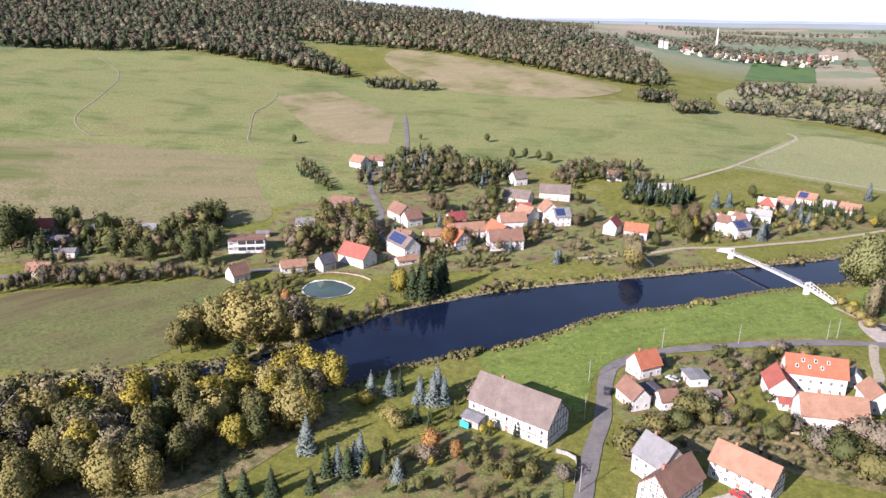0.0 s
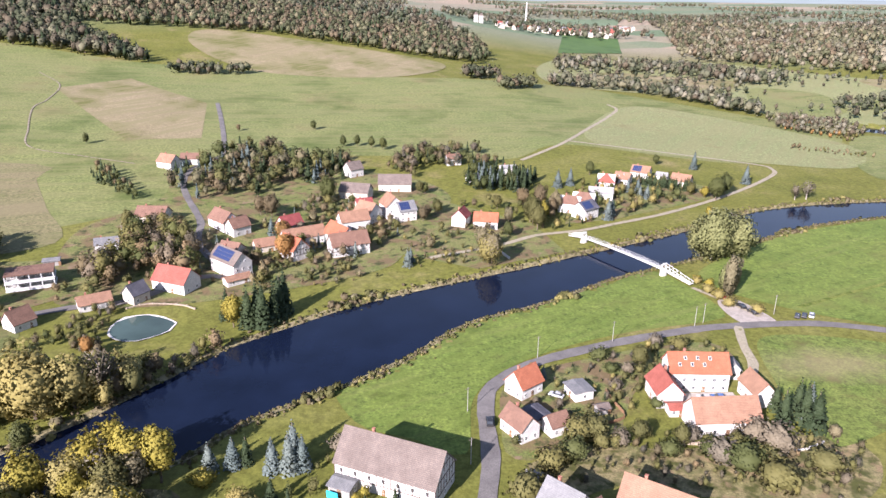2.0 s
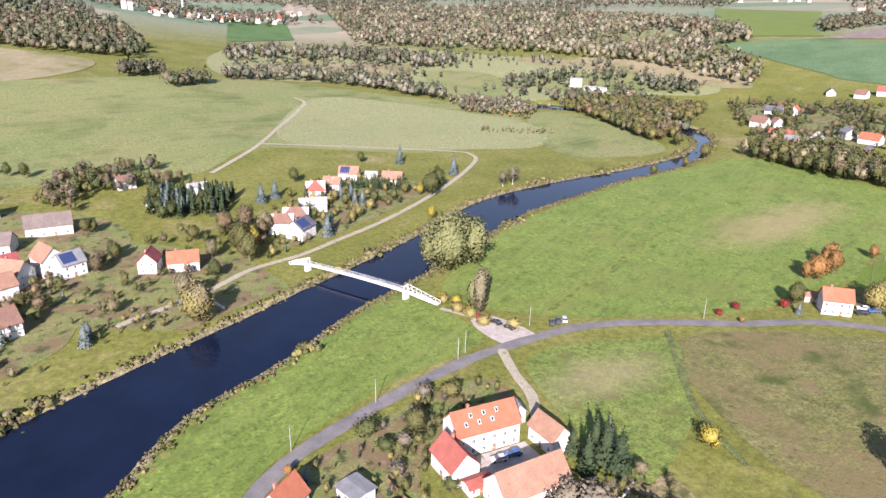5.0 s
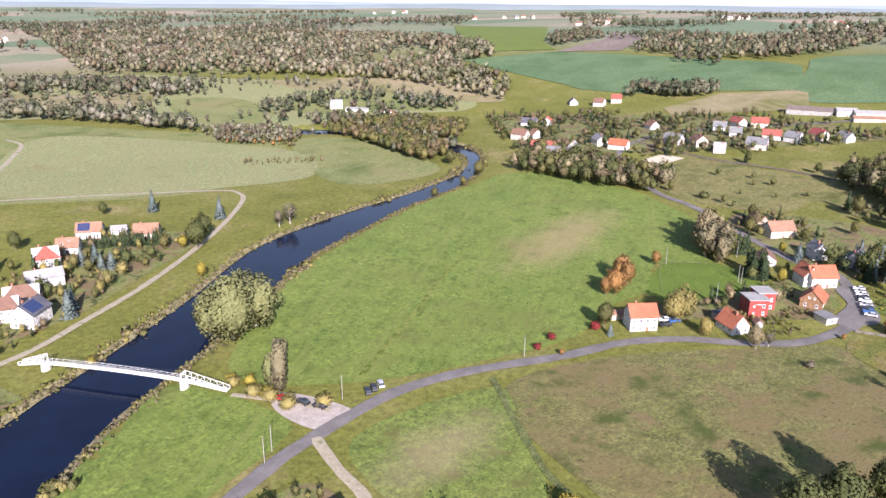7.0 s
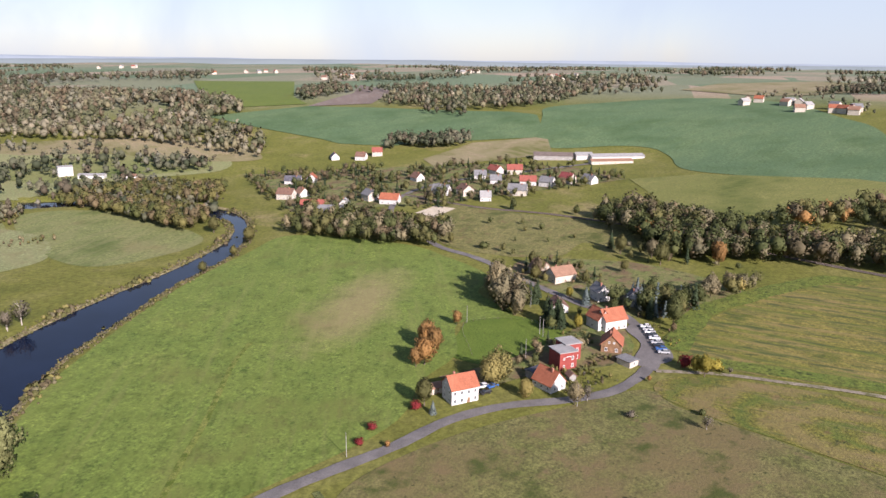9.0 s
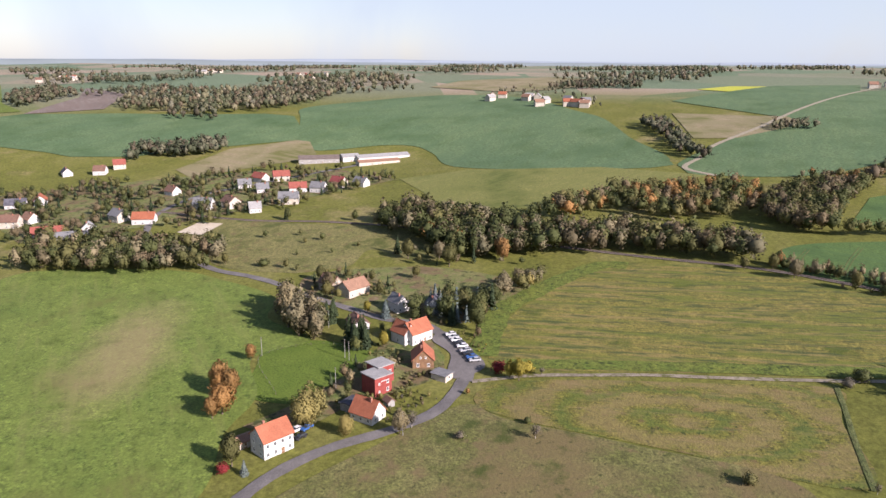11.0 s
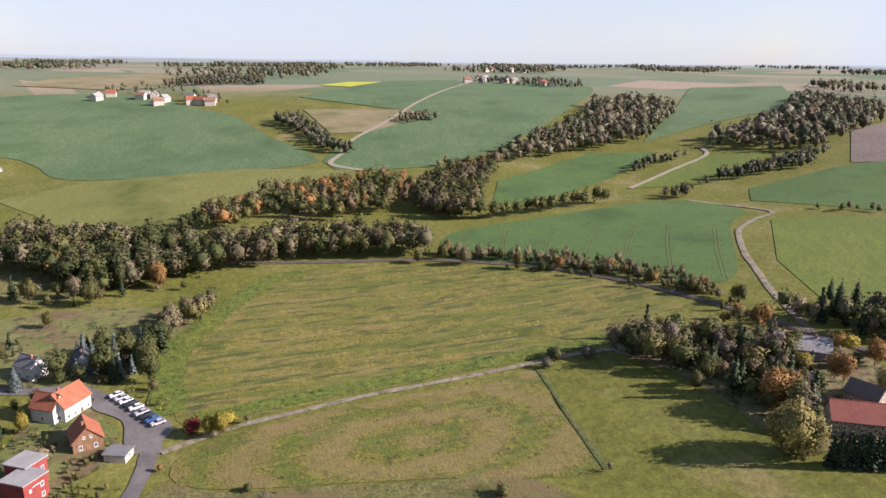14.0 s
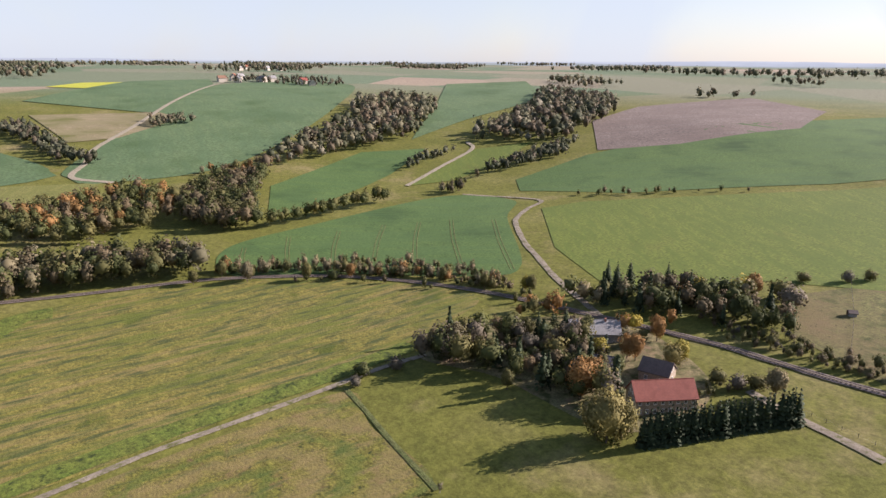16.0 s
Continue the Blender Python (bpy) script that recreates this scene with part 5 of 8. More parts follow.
def house(label, x, y, turn, length, width, eave, rise, wall="white_wall", roof="orange", columns=4, sides=2, rows=None, chimney=1, timber=False, panels=0, skylights=0, door=True, hip=0.0, name="house", category="house", group=""):
    corners = [(x + a * length / 2 * math.cos(radians(turn)) - b * width / 2 * math.sin(radians(turn)), y + a * length / 2 * math.sin(radians(turn)) + b * width / 2 * math.cos(radians(turn))) for a in (-1, 1) for b in (-1, 1)]
    low = min(gz(*c) for c in corners)
    base = empty(name, pose(x, y, low, 0, 0, turn), label, category, group)
    HOUSES.append((x, y, radians(turn), length, width))
    bm = bmesh.new()
    w = width / 2
    prism(bm, [(-w, -0.6), (w, -0.6), (w, eave), (0, eave + rise), (-w, eave)], -length / 2, length / 2)
    part("wall", bm, M[wall], base)
    bm = bmesh.new()
    if hip:
        a, b = length / 2 + 0.45, w + 0.45
        z = eave - 0.1
        r = max(0.3, length / 2 - w * hip)
        lo = [bm.verts.new(p) for p in ((-a, -b, z), (a, -b, z), (a, b, z), (-a, b, z))]
        up_ = [bm.verts.new((-r, 0, eave + rise + 0.25)), bm.verts.new((r, 0, eave + rise + 0.25))]
        for f in ((lo[0], lo[1], up_[1], up_[0]), (lo[1], lo[2], up_[1]), (lo[2], lo[3], up_[0], up_[1]), (lo[3], lo[0], up_[0]), lo[::-1]):
            bm.faces.new(f)
        bmesh.ops.recalc_face_normals(bm, faces=bm.faces)
    else:
        roof_prism(bm, length, width, eave, rise)
    top = part("roof", bm, ROOFS[roof], base)
    if not hip and rise > 1.2:
        bm = bmesh.new()
        rod(bm, (-length / 2 - 0.36, 0, eave + rise + 0.27), (length / 2 + 0.36, 0, eave + rise + 0.27), 0.13, sides=6)
        part("ridge", bm, ROOFS[roof], base)
    storeys = rows or (2 if eave > 4.8 else 1)
    for s in (-1, 1):
        for k in range(columns):
            for r in range(storeys):
                put_window(base, -length / 2 + length * (k + 0.5) / columns, s * (w + 0.02), 1.45 + 2.6 * r, 0 if s < 0 else 180)
        for k in range(sides):
            for r in range(storeys):
                put_window(base, s * (length / 2 + 0.02), -w + width * (k + 0.5) / sides, 1.45 + 2.6 * r, 90 if s > 0 else -90)
        if rise > 2.4 and not hip and sides:
            for dy in ((-0.9, 0.9) if width > 6.5 else (0,)):
                put_window(base, s * (length / 2 + 0.02), dy, eave + 0.9, 90 if s > 0 else -90, True)
    if door:
        bm = bmesh.new()
        box(bm, length * 0.5 / max(columns, 1) * (1 if columns % 2 == 0 else 0) , -w - 0.03, 1.0, 1.0, 0.1, 2.1)
        part("door", bm, M["wood"], base)
    pitch = rise / w
    for k in range(chimney):
        bm = bmesh.new()
        cx = (-0.22 + 0.5 * k) * length
        box(bm, cx, 0.55, eave + rise - 0.1, 0.6, 0.6, 2.0)
        box(bm, cx, 0.55, eave + rise + 0.95, 0.75, 0.75, 0.12)
        part("chimney", bm, M["chimney"], base)
    slope = math.atan(pitch)
    for k in range(skylights):
        bm = bmesh.new()
        box(bm, 0, 0, 0, 0.8, 1.1, 0.12)
        frame_ob = part("skylight", bm, M["frame"], base)
        d = 0.35 + 0.33 * (k % 2)
        frame_ob.matrix_basis = Matrix.Translation((-length * 0.38 + length * 0.62 * (k + 0.5) / skylights, -w * (1 - d), eave + rise * d + 0.3)) @ Matrix.Rotation(slope, 4, "X")
        bm = bmesh.new()
        box(bm, 0, 0, 0.05, 0.62, 0.92, 0.06)
        part("pane", bm, M["glass"], frame_ob)
    if panels:
        for a in range(panels):
            for b in range(3):
                bm = bmesh.new()
                box(bm, 0, 0, 0, 0.98, 1.5, 0.06)
                p = part("solar_panel", bm, M["solar"], base)
                d = 0.2 + 0.27 * b
                p.matrix_basis = Matrix.Translation((-length * 0.42 + 1.05 * a + 0.5, -w * (1 - d), eave + rise * d + 0.34)) @ Matrix.Rotation(slope, 4, "X")
    if timber:
        bm = bmesh.new()
        for s in (-1, 1):
            for z in (2.6, eave - 0.1):
                if z > 0:
                    bar(bm, (-length / 2, s * (w + 0.03), z), (length / 2, s * (w + 0.03), z), 0.16, 0.16)
            n = int(length / 1.7)
            for k in range(n + 1):
                bar(bm, (-length / 2 + length * k / n, s * (w + 0.03), 2.6), (-length / 2 + length * k / n, s * (w + 0.03), eave - 0.1), 0.15, 0.15)
            gx = s * (length / 2 + 0.03)
            for z, half in ((2.6, w), (eave, w), (eave + rise * 0.5, w * 0.5)):
                bar(bm, (gx, -half, z), (gx, half, z), 0.16, 0.16)
            m = int(width / 1.6)
            for k in range(m + 1):
                yy = -w + width * k / m
                bar(bm, (gx, yy, 2.6), (gx, yy, eave + rise * (1 - abs(yy) / w) - 0.25), 0.15, 0.15)
            bar(bm, (gx, -w, eave), (gx, 0, eave + rise), 0.15, 0.15)
            bar(bm, (gx, w, eave), (gx, 0, eave + rise), 0.15, 0.15)
        part("timber_frame", bm, M["timber"], base, "dark timber framing")
    return base


W, C, G = "white_wall", "cream_wall", "grey_wall"
# near farms and cottages on the road side of the river
house("white farmhouse with red-orange tiled roof and roof windows", 88.4, 147.8, -1, 17, 8.2, 6.4, 4.1, W, "orange", 6, 2, skylights=6)
house("white farm wing with red tiled roof", 77.3, 140.1, -87, 10, 7.1, 4.6, 3.6, W, "red", 3, 2)
house("low farm annex with red lean roof", 79.2, 132.6, 3, 6.0, 3.6, 2.4, 0.7, W, "red", 3, 1, chimney=0, name="annex", category="shed")
house("long farm barn with pale orange tiles", 88.3, 126.4, 4, 17.3, 8.8, 4.5, 4.4, W, "pale", 5, 2, chimney=0, name="barn", category="barn")
house("small farm barn with pale brown tiles", 103.1, 139.7, -83, 9.2, 5.8, 4.4, 2.9, W, "pale", 3, 2, chimney=0, name="barn", category="barn")
house("tiny white outhouse with grey roof", 101.5, 152.5, 80, 4.2, 3.2, 3.6, 1.6, W, "grey", 1, 1, chimney=0, name="outhouse", category="shed")
house("white cottage with bright orange tiled roof", 38.4, 143.8, 40, 8.4, 6.8, 4.0, 3.8, W, "orange", 3, 2)
house("white cottage with brown tiled roof", 35.1, 123.2, -57, 8.8, 5.8, 4.0, 2.9, W, "brown", 3, 2)
house("small white house with brown tiled roof", 44.5, 124.0, 28, 5.6, 4.6, 3.4, 2.1, W, "brown", 2, 1, chimney=0)
house("garage with flat grey roof", 53.8, 141.9, -70, 6.6, 5.6, 2.8, 0.25, W, "grey", 1, 1, chimney=0, name="garage", category="garage")
house("low shed with dark blue-black roof", 40.5, 129.0, -60, 6.4, 4.6, 2.6, 0.4, W, "dark", 1, 1, chimney=0, name="shed", category="shed")
house("large half-timbered barn with weathered brown roof", 4.1, 103.4, -23, 25.2, 11.4, 6.0, 5.8, W, "greybrown", 7, 3, chimney=1, timber=True, name="barn", category="barn")
house("low lean-to shed with grey roof beside the barn", -7.2, 100.2, -23, 5.5, 5.0, 2.5, 0.5, G, "grey", 1, 1, chimney=0, name="shed", category="shed")
house("white house with grey roof beside a lane", 41.0, 89.5, -43, 9.0, 8.6, 5.8, 4.2, W, "grey", 3, 2)
house("half-timbered farmhouse with brown-red tiled roof", 43.6, 81.0, 55, 14.5, 8.4, 5.0, 4.2, W, "brown", 5, 3, timber=True)
house("half-timbered barn with pale orange roof", 61.6, 91.2, -33, 15.4, 7.4, 5.0, 3.8, W, "pale", 5, 2, chimney=1, timber=True, name="barn", category="barn")
house("small garden shed with grey roof", 36.5, 104.0, -30, 3.0, 2.4, 2.0, 0.8, G, "grey", 0, 0, chimney=0, name="garden_shed", category="shed")
house("small garden shed with brown roof", 58.5, 133.0, 20, 3.2, 2.6, 2.0, 0.7, G, "greybrown", 0, 0, chimney=0, name="garden_shed", category="shed")
# village across the river
house("white village house with red tiled roof and a yellow gate", -86.5, 218.0, -21, 15.0, 9.4, 4.6, 4.4, W, "red", 4, 2)
house("tall white village house with grey roof full of solar panels", -69.7, 233.5, -41, 16.5, 8.4, 6.6, 4.0, W, "greybrown", 5, 3, panels=11)
house("low outbuilding with orange tiled roof", -64.8, 223.5, 40, 10.0, 4.6, 2.5, 1.2, W, "pale", 2, 1, chimney=0, name="outbuilding", category="shed")
house("white lane house with brown tiled roof", -87.0, 284.2, -43, 13.6, 8.4, 5.0, 4.0, W, "brown", 4, 2)
house("white house wing with brown tiled roof", -78.5, 277.0, 47, 9.0, 7.0, 4.6, 3.4, W, "brown", 2, 2)
house("small house with navy slate roof", -97.0, 206.0, 60, 7.0, 6.0, 4.0, 3.2, C, "dark", 2, 1)
house("long low house with faded red roof", -109.9, 200.4, 34, 11.0, 7.0, 2.8, 2.0, W, "pale", 3, 1)
house("brick and white cottage with brown tiled roof", -127.0, 183.0, 60, 7.6, 7.0, 3.2, 3.6, W, "brown", 2, 2)
house("white bungalow with low grey roof", -129.4, 256.0, 22, 9.4, 8.4, 3.0, 1.6, W, "grey", 3, 2)
house("long half-timbered farmhouse with orange-brown roof", -25.5, 257.5, 25, 16.5, 8.8, 5.2, 4.2, W, "brown", 6, 3, timber=True)
house("farm wing with bright orange tiled roof", -30.5, 267.5, -52, 15.0, 8.6, 5.2, 4.3, W, "orange", 4, 2)
house("white farm barn with orange roof and timbered gable", -48.5, 252.0, -42, 12.0, 8.4, 5.0, 4.3, W, "orange", 3, 2, timber=True, name="barn", category="barn")
house("long farm building with faded brown-orange roof", -47.0, 267.5, 32, 19.0, 7.0, 4.2, 3.4, W, "pale", 5, 2, chimney=0, name="barn", category="barn")
house("white house with dark red roof behind the farm", -55.5, 281.0, 42, 10.0, 7.6, 4.8, 3.6, W, "maroon", 3, 2)
house("white house with pale brown roof", -27.0, 289.0, 26, 14.0, 7.8, 4.8, 3.6, W, "pale", 4, 2)
house("white house with salmon tiled roof", -21.0, 300.0, -38, 10.5, 8.6, 5.6, 4.0, W, "pale", 3, 2)
house("small house with crimson roof", -24.0, 310.0, 20, 8.0, 6.0, 5.0, 3.0, C, "maroon", 2, 1)
house("tall white house with orange and grey roof", -10.0, 308.0, -65, 11.0, 9.0, 6.6, 4.4, W, "pale", 4, 2)
house("grey-roofed house wing with solar panels", -3.0, 303.0, 28, 9.0, 7.6, 5.6, 3.6, W, "grey", 3, 2, panels=5)
house("large barn with weathered grey-brown roof", -11.0, 352.0, 2, 18.0, 10.0, 4.8, 4.0, C, "greybrown", 4, 2, chimney=0, name="barn", category="barn")
house("long barn with faded grey roof", -31.0, 336.0, -12, 16.0, 10.0, 4.4, 3.6, C, "greybrown", 3, 2, chimney=0, name="barn", category="barn")
house("white house with grey roof above the village", -37.0, 376.0, 40, 9.0, 8.0, 4.8, 3.6, W, "greybrown", 3, 2)
house("brown-roofed house among village trees", -122.0, 290.0, -3, 14.0, 10.0, 4.0, 3.4, C, "brown", 4, 2)
house("white gabled house with purple-red roof", 24.5, 297.0, 72, 8.6, 7.0, 5.0, 3.4, W, "maroon", 2, 2)
house("white house with orange tiled roof and red annex", 36.5, 294.0, -8, 11.5, 7.2, 4.2, 3.2, W, "orange", 3, 2)
house("white modern house with dark solar roof", 88.0, 312.5, 40, 10.5, 8.6, 5.4, 3.2, W, "dark", 3, 2, panels=6)
house("white hill house with pale brown roof", -144.0, 374.0, -25, 11.0, 8.6, 4.4, 3.6, W, "pale", 3, 2)
house("dark-roofed house on the hill road", -134.0, 384.0, 5, 12.0, 8.0, 4.0, 2.4, W, "brown", 3, 2)
house("white house half hidden by spruces", 55.0, 385.0, 10, 9.0, 8.0, 6.0, 1.0, W, "white", 3, 2)
house("white house on the village edge", 22.0, 408.0, 20, 9.0, 7.0, 4.6, 2.0, W, "brown", 3, 2)
house("white garden cottage with grey roof", 33.0, 372.0, 10, 7.0, 5.0, 3.0, 1.6, W, "grey", 2, 1, chimney=0)
house("white house with red hipped roof", 110.0, 365.0, -16, 10.0, 9.0, 5.0, 4.0, W, "red", 3, 2, hip=1.0)
house("long white house with pale grey roof", 103.0, 346.0, -12, 13.0, 8.0, 4.2, 2.2, W, "white", 4, 2)
house("house with brown hipped roof", 91.0, 332.0, -20, 12.0, 9.0, 4.0, 3.4, W, "brown", 3, 2, hip=0.8)
house("white villa with brown roof", 82.0, 322.0, -20, 11.0, 9.0, 5.2, 3.2, W, "brown", 3, 2, hip=0.6)
house("small house with salmon tiled roof", 123.0, 378.0, -30, 9.0, 8.0, 3.6, 3.0, W, "pale", 3, 2, skylights=2)
house("house with solar panels on an orange roof", 138.0, 394.0, -30, 11.0, 8.0, 3.8, 3.2, W, "pale", 3, 2, panels=5)
house("low white summer house with pale roof", 150.0, 390.0, -30, 7.0, 5.0, 2.8, 1.4, W, "white", 2, 1, chimney=0)
house("house with pink-brown roof", 158.0, 378.0, -35, 11.0, 8.6, 3.6, 3.2, C, "pale", 3, 2)
house("small red-roofed house at the village end", -241.0, 203.0, 20, 9.0, 7.0, 4.0, 3.2, W, "red", 3, 2)
house("low house with pale red roof by the shore road", -205.0, 160.0, 20, 9.0, 7.0, 3.2, 2.2, C, "pale", 3, 1)
house("white house among trees on the shore road", -165.0, 222.0, 15, 9.0, 7.0, 3.4, 2.2, W, "grey", 3, 1)
house("dark-roofed house among trees", -222.0, 190.0, 15, 10.0, 8.0, 3.4, 2.2, G, "dark", 3, 2)
house("garden shed with grey roof above the terrace house", -143.0, 236.0, 20, 6.0, 4.0, 2.4, 0.5, G, "grey", 0, 0, chimney=0, name="shed", category="shed")
house("carport with pale roof beside the lane", -79.0, 246.0, 30, 7.0, 5.0, 2.6, 0.6, G, "white", 0, 0, chimney=0, name="carport", category="garage")
house("outbuilding with pale orange roof", -62.0, 258.0, 30, 9.0, 6.0, 3.2, 2.4, C, "pale", 2, 1, chimney=0, name="outbuilding", category="shed")
house("small house with brown-red roof behind the solar house", -74.0, 250.0, -20, 9.0, 7.0, 4.0, 2.8, C, "brown", 2, 2)
house("white gabled house among the shore trees", -194.2, 216.2, 20, 9, 7, 3.6, 3, W, "grey", 2, 1)
house("grey-blue shed in a shaded yard", -210.8, 181.3, 24, 9, 6, 3, 0.8, W, "grey", 2, 1)
house("low white house with grey roof by the field", -221.6, 206.0, 40, 9, 7, 3, 2, W, "grey", 2, 1)
house("white garden house behind the shore trees", -173.8, 217.2, 60, 8, 6, 3, 2.4, W, "brown", 2, 1)
# houses along the road and the fork
house("white two-storey house with orange tiled roof", 237.5, 162.5, -41, 9.6, 7.4, 5.6, 3.2, W, "orange", 4, 2)
house("low grey outbuilding behind the white house", 239.0, 172.0, -41, 6.5, 4.0, 2.4, 0.8, C, "pale", 1, 1, chimney=0, name="outbuilding", category="shed")
house("cottage with orange tiled roof and dark gable", 257.5, 138.4, 62, 8.6, 7.0, 3.0, 3.8, W, "orange", 3, 2, skylights=4)
house("carport with dark solar roof", 263.5, 144.5, -30, 6.0, 5.0, 2.5, 0.4, G, "dark", 0, 0, chimney=0, name="carport", category="garage")
house("white house with bright orange tiled roof", 318.6, 130.4, -41, 10.5, 7.6, 4.8, 3.6, W, "orange", 4, 2)
house("house wing with orange tiled roof", 317.2, 135.0, 49, 8.0, 6.2, 4.8, 3.4, W, "orange", 1, 2, chimney=0)
house("wooden chalet with orange tiled roof", 298.0, 125.5, 8, 9.0, 7.6, 3.4, 3.6, "wood", "orange", 2, 2)
house("pink-cream house with pale orange roof", 371.5, 166.0, -38, 12.5, 8.6, 4.2, 3.2, C, "pale", 3, 2)
house("stone barn with brown roof beside the pink house", 377.0, 178.0, 52, 10.0, 7.0, 4.2, 3.4, "stone_wall", "brown", 2, 1, chimney=0, name="barn", category="barn")
house("dark house with grey roof by the lane", 351.0, 142.0, 40, 8.0, 6.0, 4.6, 2.8, W, "grey", 2, 2)
house("house among trees with dark roof", 349.0, 126.0, 0, 8.0, 7.0, 4.2, 2.8, W, "dark", 2, 2)
house("white cottage behind spruces", 331.0, 156.0, 30, 9.0, 7.0, 3.0, 2.4, W, "brown", 2, 2)
house("garage with green planted roof", 286.5, 117.5, 60, 6.0, 4.6, 2.4, 0.2, C, "grey", 0, 1, chimney=0, name="garage", category="garage")
house("small garden shed with red-brown roof", 266.0, 133.0, 40, 3.0, 2.4, 2.0, 0.9, G, "brown", 0, 0, chimney=0, name="garden_shed", category="shed")
# farmstead on the southern hill
house("long stone barn with dull red tiled roof", 199.0, -61.0, 52, 17.5, 7.6, 5.0, 3.8, "stone_wall", "barnred", 8, 2, chimney=0, name="barn", category="barn")
house("farmhouse with bright white roof", 239.5, -88.0, 42, 17.0, 10.0, 4.4, 3.0, G, "white", 4, 2, chimney=2)
house("old barn with mossy grey-brown roof", 208.0, -75.0, 10, 9.0, 7.0, 3.4, 2.8, "stone_wall", "greybrown", 2, 1, chimney=0, name="barn", category="barn")
house("old shed with dark roof among trees", 224.0, -70.0, 30, 10.0, 6.0, 3.0, 2.0, G, "dark", 2, 1, chimney=0, name="shed", category="shed")
house("small hut with dark roof by the railway", 219.0, -134.0, 30, 5.0, 4.0, 2.6, 1.6, G, "dark", 0, 0, chimney=0, name="hut", category="shed")
house("small wooden hut in the paddock", 179.0, -157.0, 30, 2.4, 2.0, 1.6, 0.6, G, "greybrown", 0, 0, chimney=0, name="hut", category="shed")
# eastern village
EAST_VILLAGE = [
    (636, 468, "dark", 12, 40), (640, 440, "brown", 10, 100), (659, 433, "red", 10, 120), (541, 449, "dark", 14, 114), (550, 436, "orange", 12, 30),
    (488, 417, "brown", 13, 100), (499, 410, "pale", 10, 60), (462, 374, "red", 18, 114), (449, 349, "grey", 20, 114), (474, 355, "white", 7, 24),
    (495, 329, "orange", 14, 100), (500, 349, "grey", 11, 60), (572, 345, "brown", 10, 60), (531, 304, "grey", 13, 90), (535, 286, "brown", 12, 50),
    (594, 297, "grey", 10, 114), (614, 291, "red", 13, 60), (618, 275, "red", 13, 114), (580, 278, "grey", 9, 114), (581, 251, "red", 13, 110),
    (547, 248, "grey", 14, 100), (524, 265, "white", 8, 114), (581, 235, "grey", 11, 80), (596, 223, "maroon", 11, 70), (600, 206, "grey", 11, 60),
]
for k, (x, y, roof, length, turn) in enumerate(EAST_VILLAGE):
    house("white village house with %s roof" % {"dark": "dark slate", "greybrown": "weathered brown", "pale": "pale orange"}.get(roof, roof), x, y, turn, length, 7.8 + (k % 3) * 0.6, 3.6 + 0.7 * (k % 3), 3.6, C if k % 3 == 2 else W, roof, 3, 2, group="houses of the far village")
house("long farm hall with blue doors and grey roof", 690, 262, -72, 36, 13, 4.5, 2.4, G, "greybrown", 6, 2, chimney=0, name="hall", category="barn")
house("long white farm hall with flat roof", 712, 208, -55, 52, 12, 4.0, 1.8, W, "white", 10, 2, chimney=0, name="hall", category="barn")
house("white farm hall with grey roof", 700, 236, -60, 16, 12, 4.6, 2.0, W, "white", 3, 2, chimney=0, name="hall", category="barn")
house("long low farm shed with pale roof", 690, 208, -55, 40, 8, 3.4, 1.4, C, "pale", 8, 2, chimney=0, name="hall", category="barn")
house("white block across the river", 477, 650, -30, 12, 9, 9.0, 0.6, W, "white", 3, 2, rows=3, chimney=0)
house("long low white workshop", 482, 622, -60, 22, 8, 3.6, 1.0, W, "white", 5, 2, chimney=0, name="workshop", category="barn")
house("low white workshop among trees", 498, 592, -60, 16, 8, 3.4, 1.0, W, "pale", 4, 2, chimney=0, name="workshop", category="barn")


def red_block():
    """The red cube-like house with two stepped wings and a grey flat roof."""
    x, y, turn = 279.3, 138.4, -41
    base = empty("house", pose(x, y, gz(x, y) - 0.2, 0, 0, turn), "red rendered modern house with grey flat roof", "house")
    HOUSES.append((x, y, radians(turn), 12, 11))
    for k, (dx, dy, sx, sy, h) in enumerate(((-2.9, -2.2, 7.2, 7.0, 6.6), (2.9, 3.0, 6.6, 6.6, 6.9))):
        bm = bmesh.new()
        box(bm, dx, dy, h / 2 - 0.3, sx, sy, h + 0.6)
        part("wall", bm, M["red_wall"], base, "red rendered wall")
        bm = bmesh.new()
        box(bm, dx, dy, h + 0.16, sx + 0.8, sy + 0.8, 0.3, tilt=0.03)
        part("roof", bm, ROOFS["white"], base)
        bm = bmesh.new()
        box(bm, dx + sx / 2 + 0.03, dy, h / 2, 0.12, 2.0, h - 0.2)
        part("stair_bay", bm, M["white_paint"], base, "white rendered strip")
        for r in range(2):
            for j in range(2):
                put_window(base, dx - sx / 4 + j * sx / 2, dy - sy / 2 - 0.02, 1.6 + 2.8 * r, 0, j == 0)
                put_window(base, dx - sx / 4 + j * sx / 2, dy + sy / 2 + 0.02, 1.6 + 2.8 * r, 180)
                put_window(base, dx + sx / 2 + 0.02, dy - sy / 3 + j * sy * 0.66, 1.6 + 2.8 * r, 90)
    bm = bmesh.new()
    for k in range(5):
        box(bm, -3.8 + 0.45 * k, -5.76, 5.0 + 0.05 * math.sin(k), 0.3, 0.06, 0.28)
    part("lettering", bm, M["white_paint"], base, "white unreadable sign marks")


red_block()


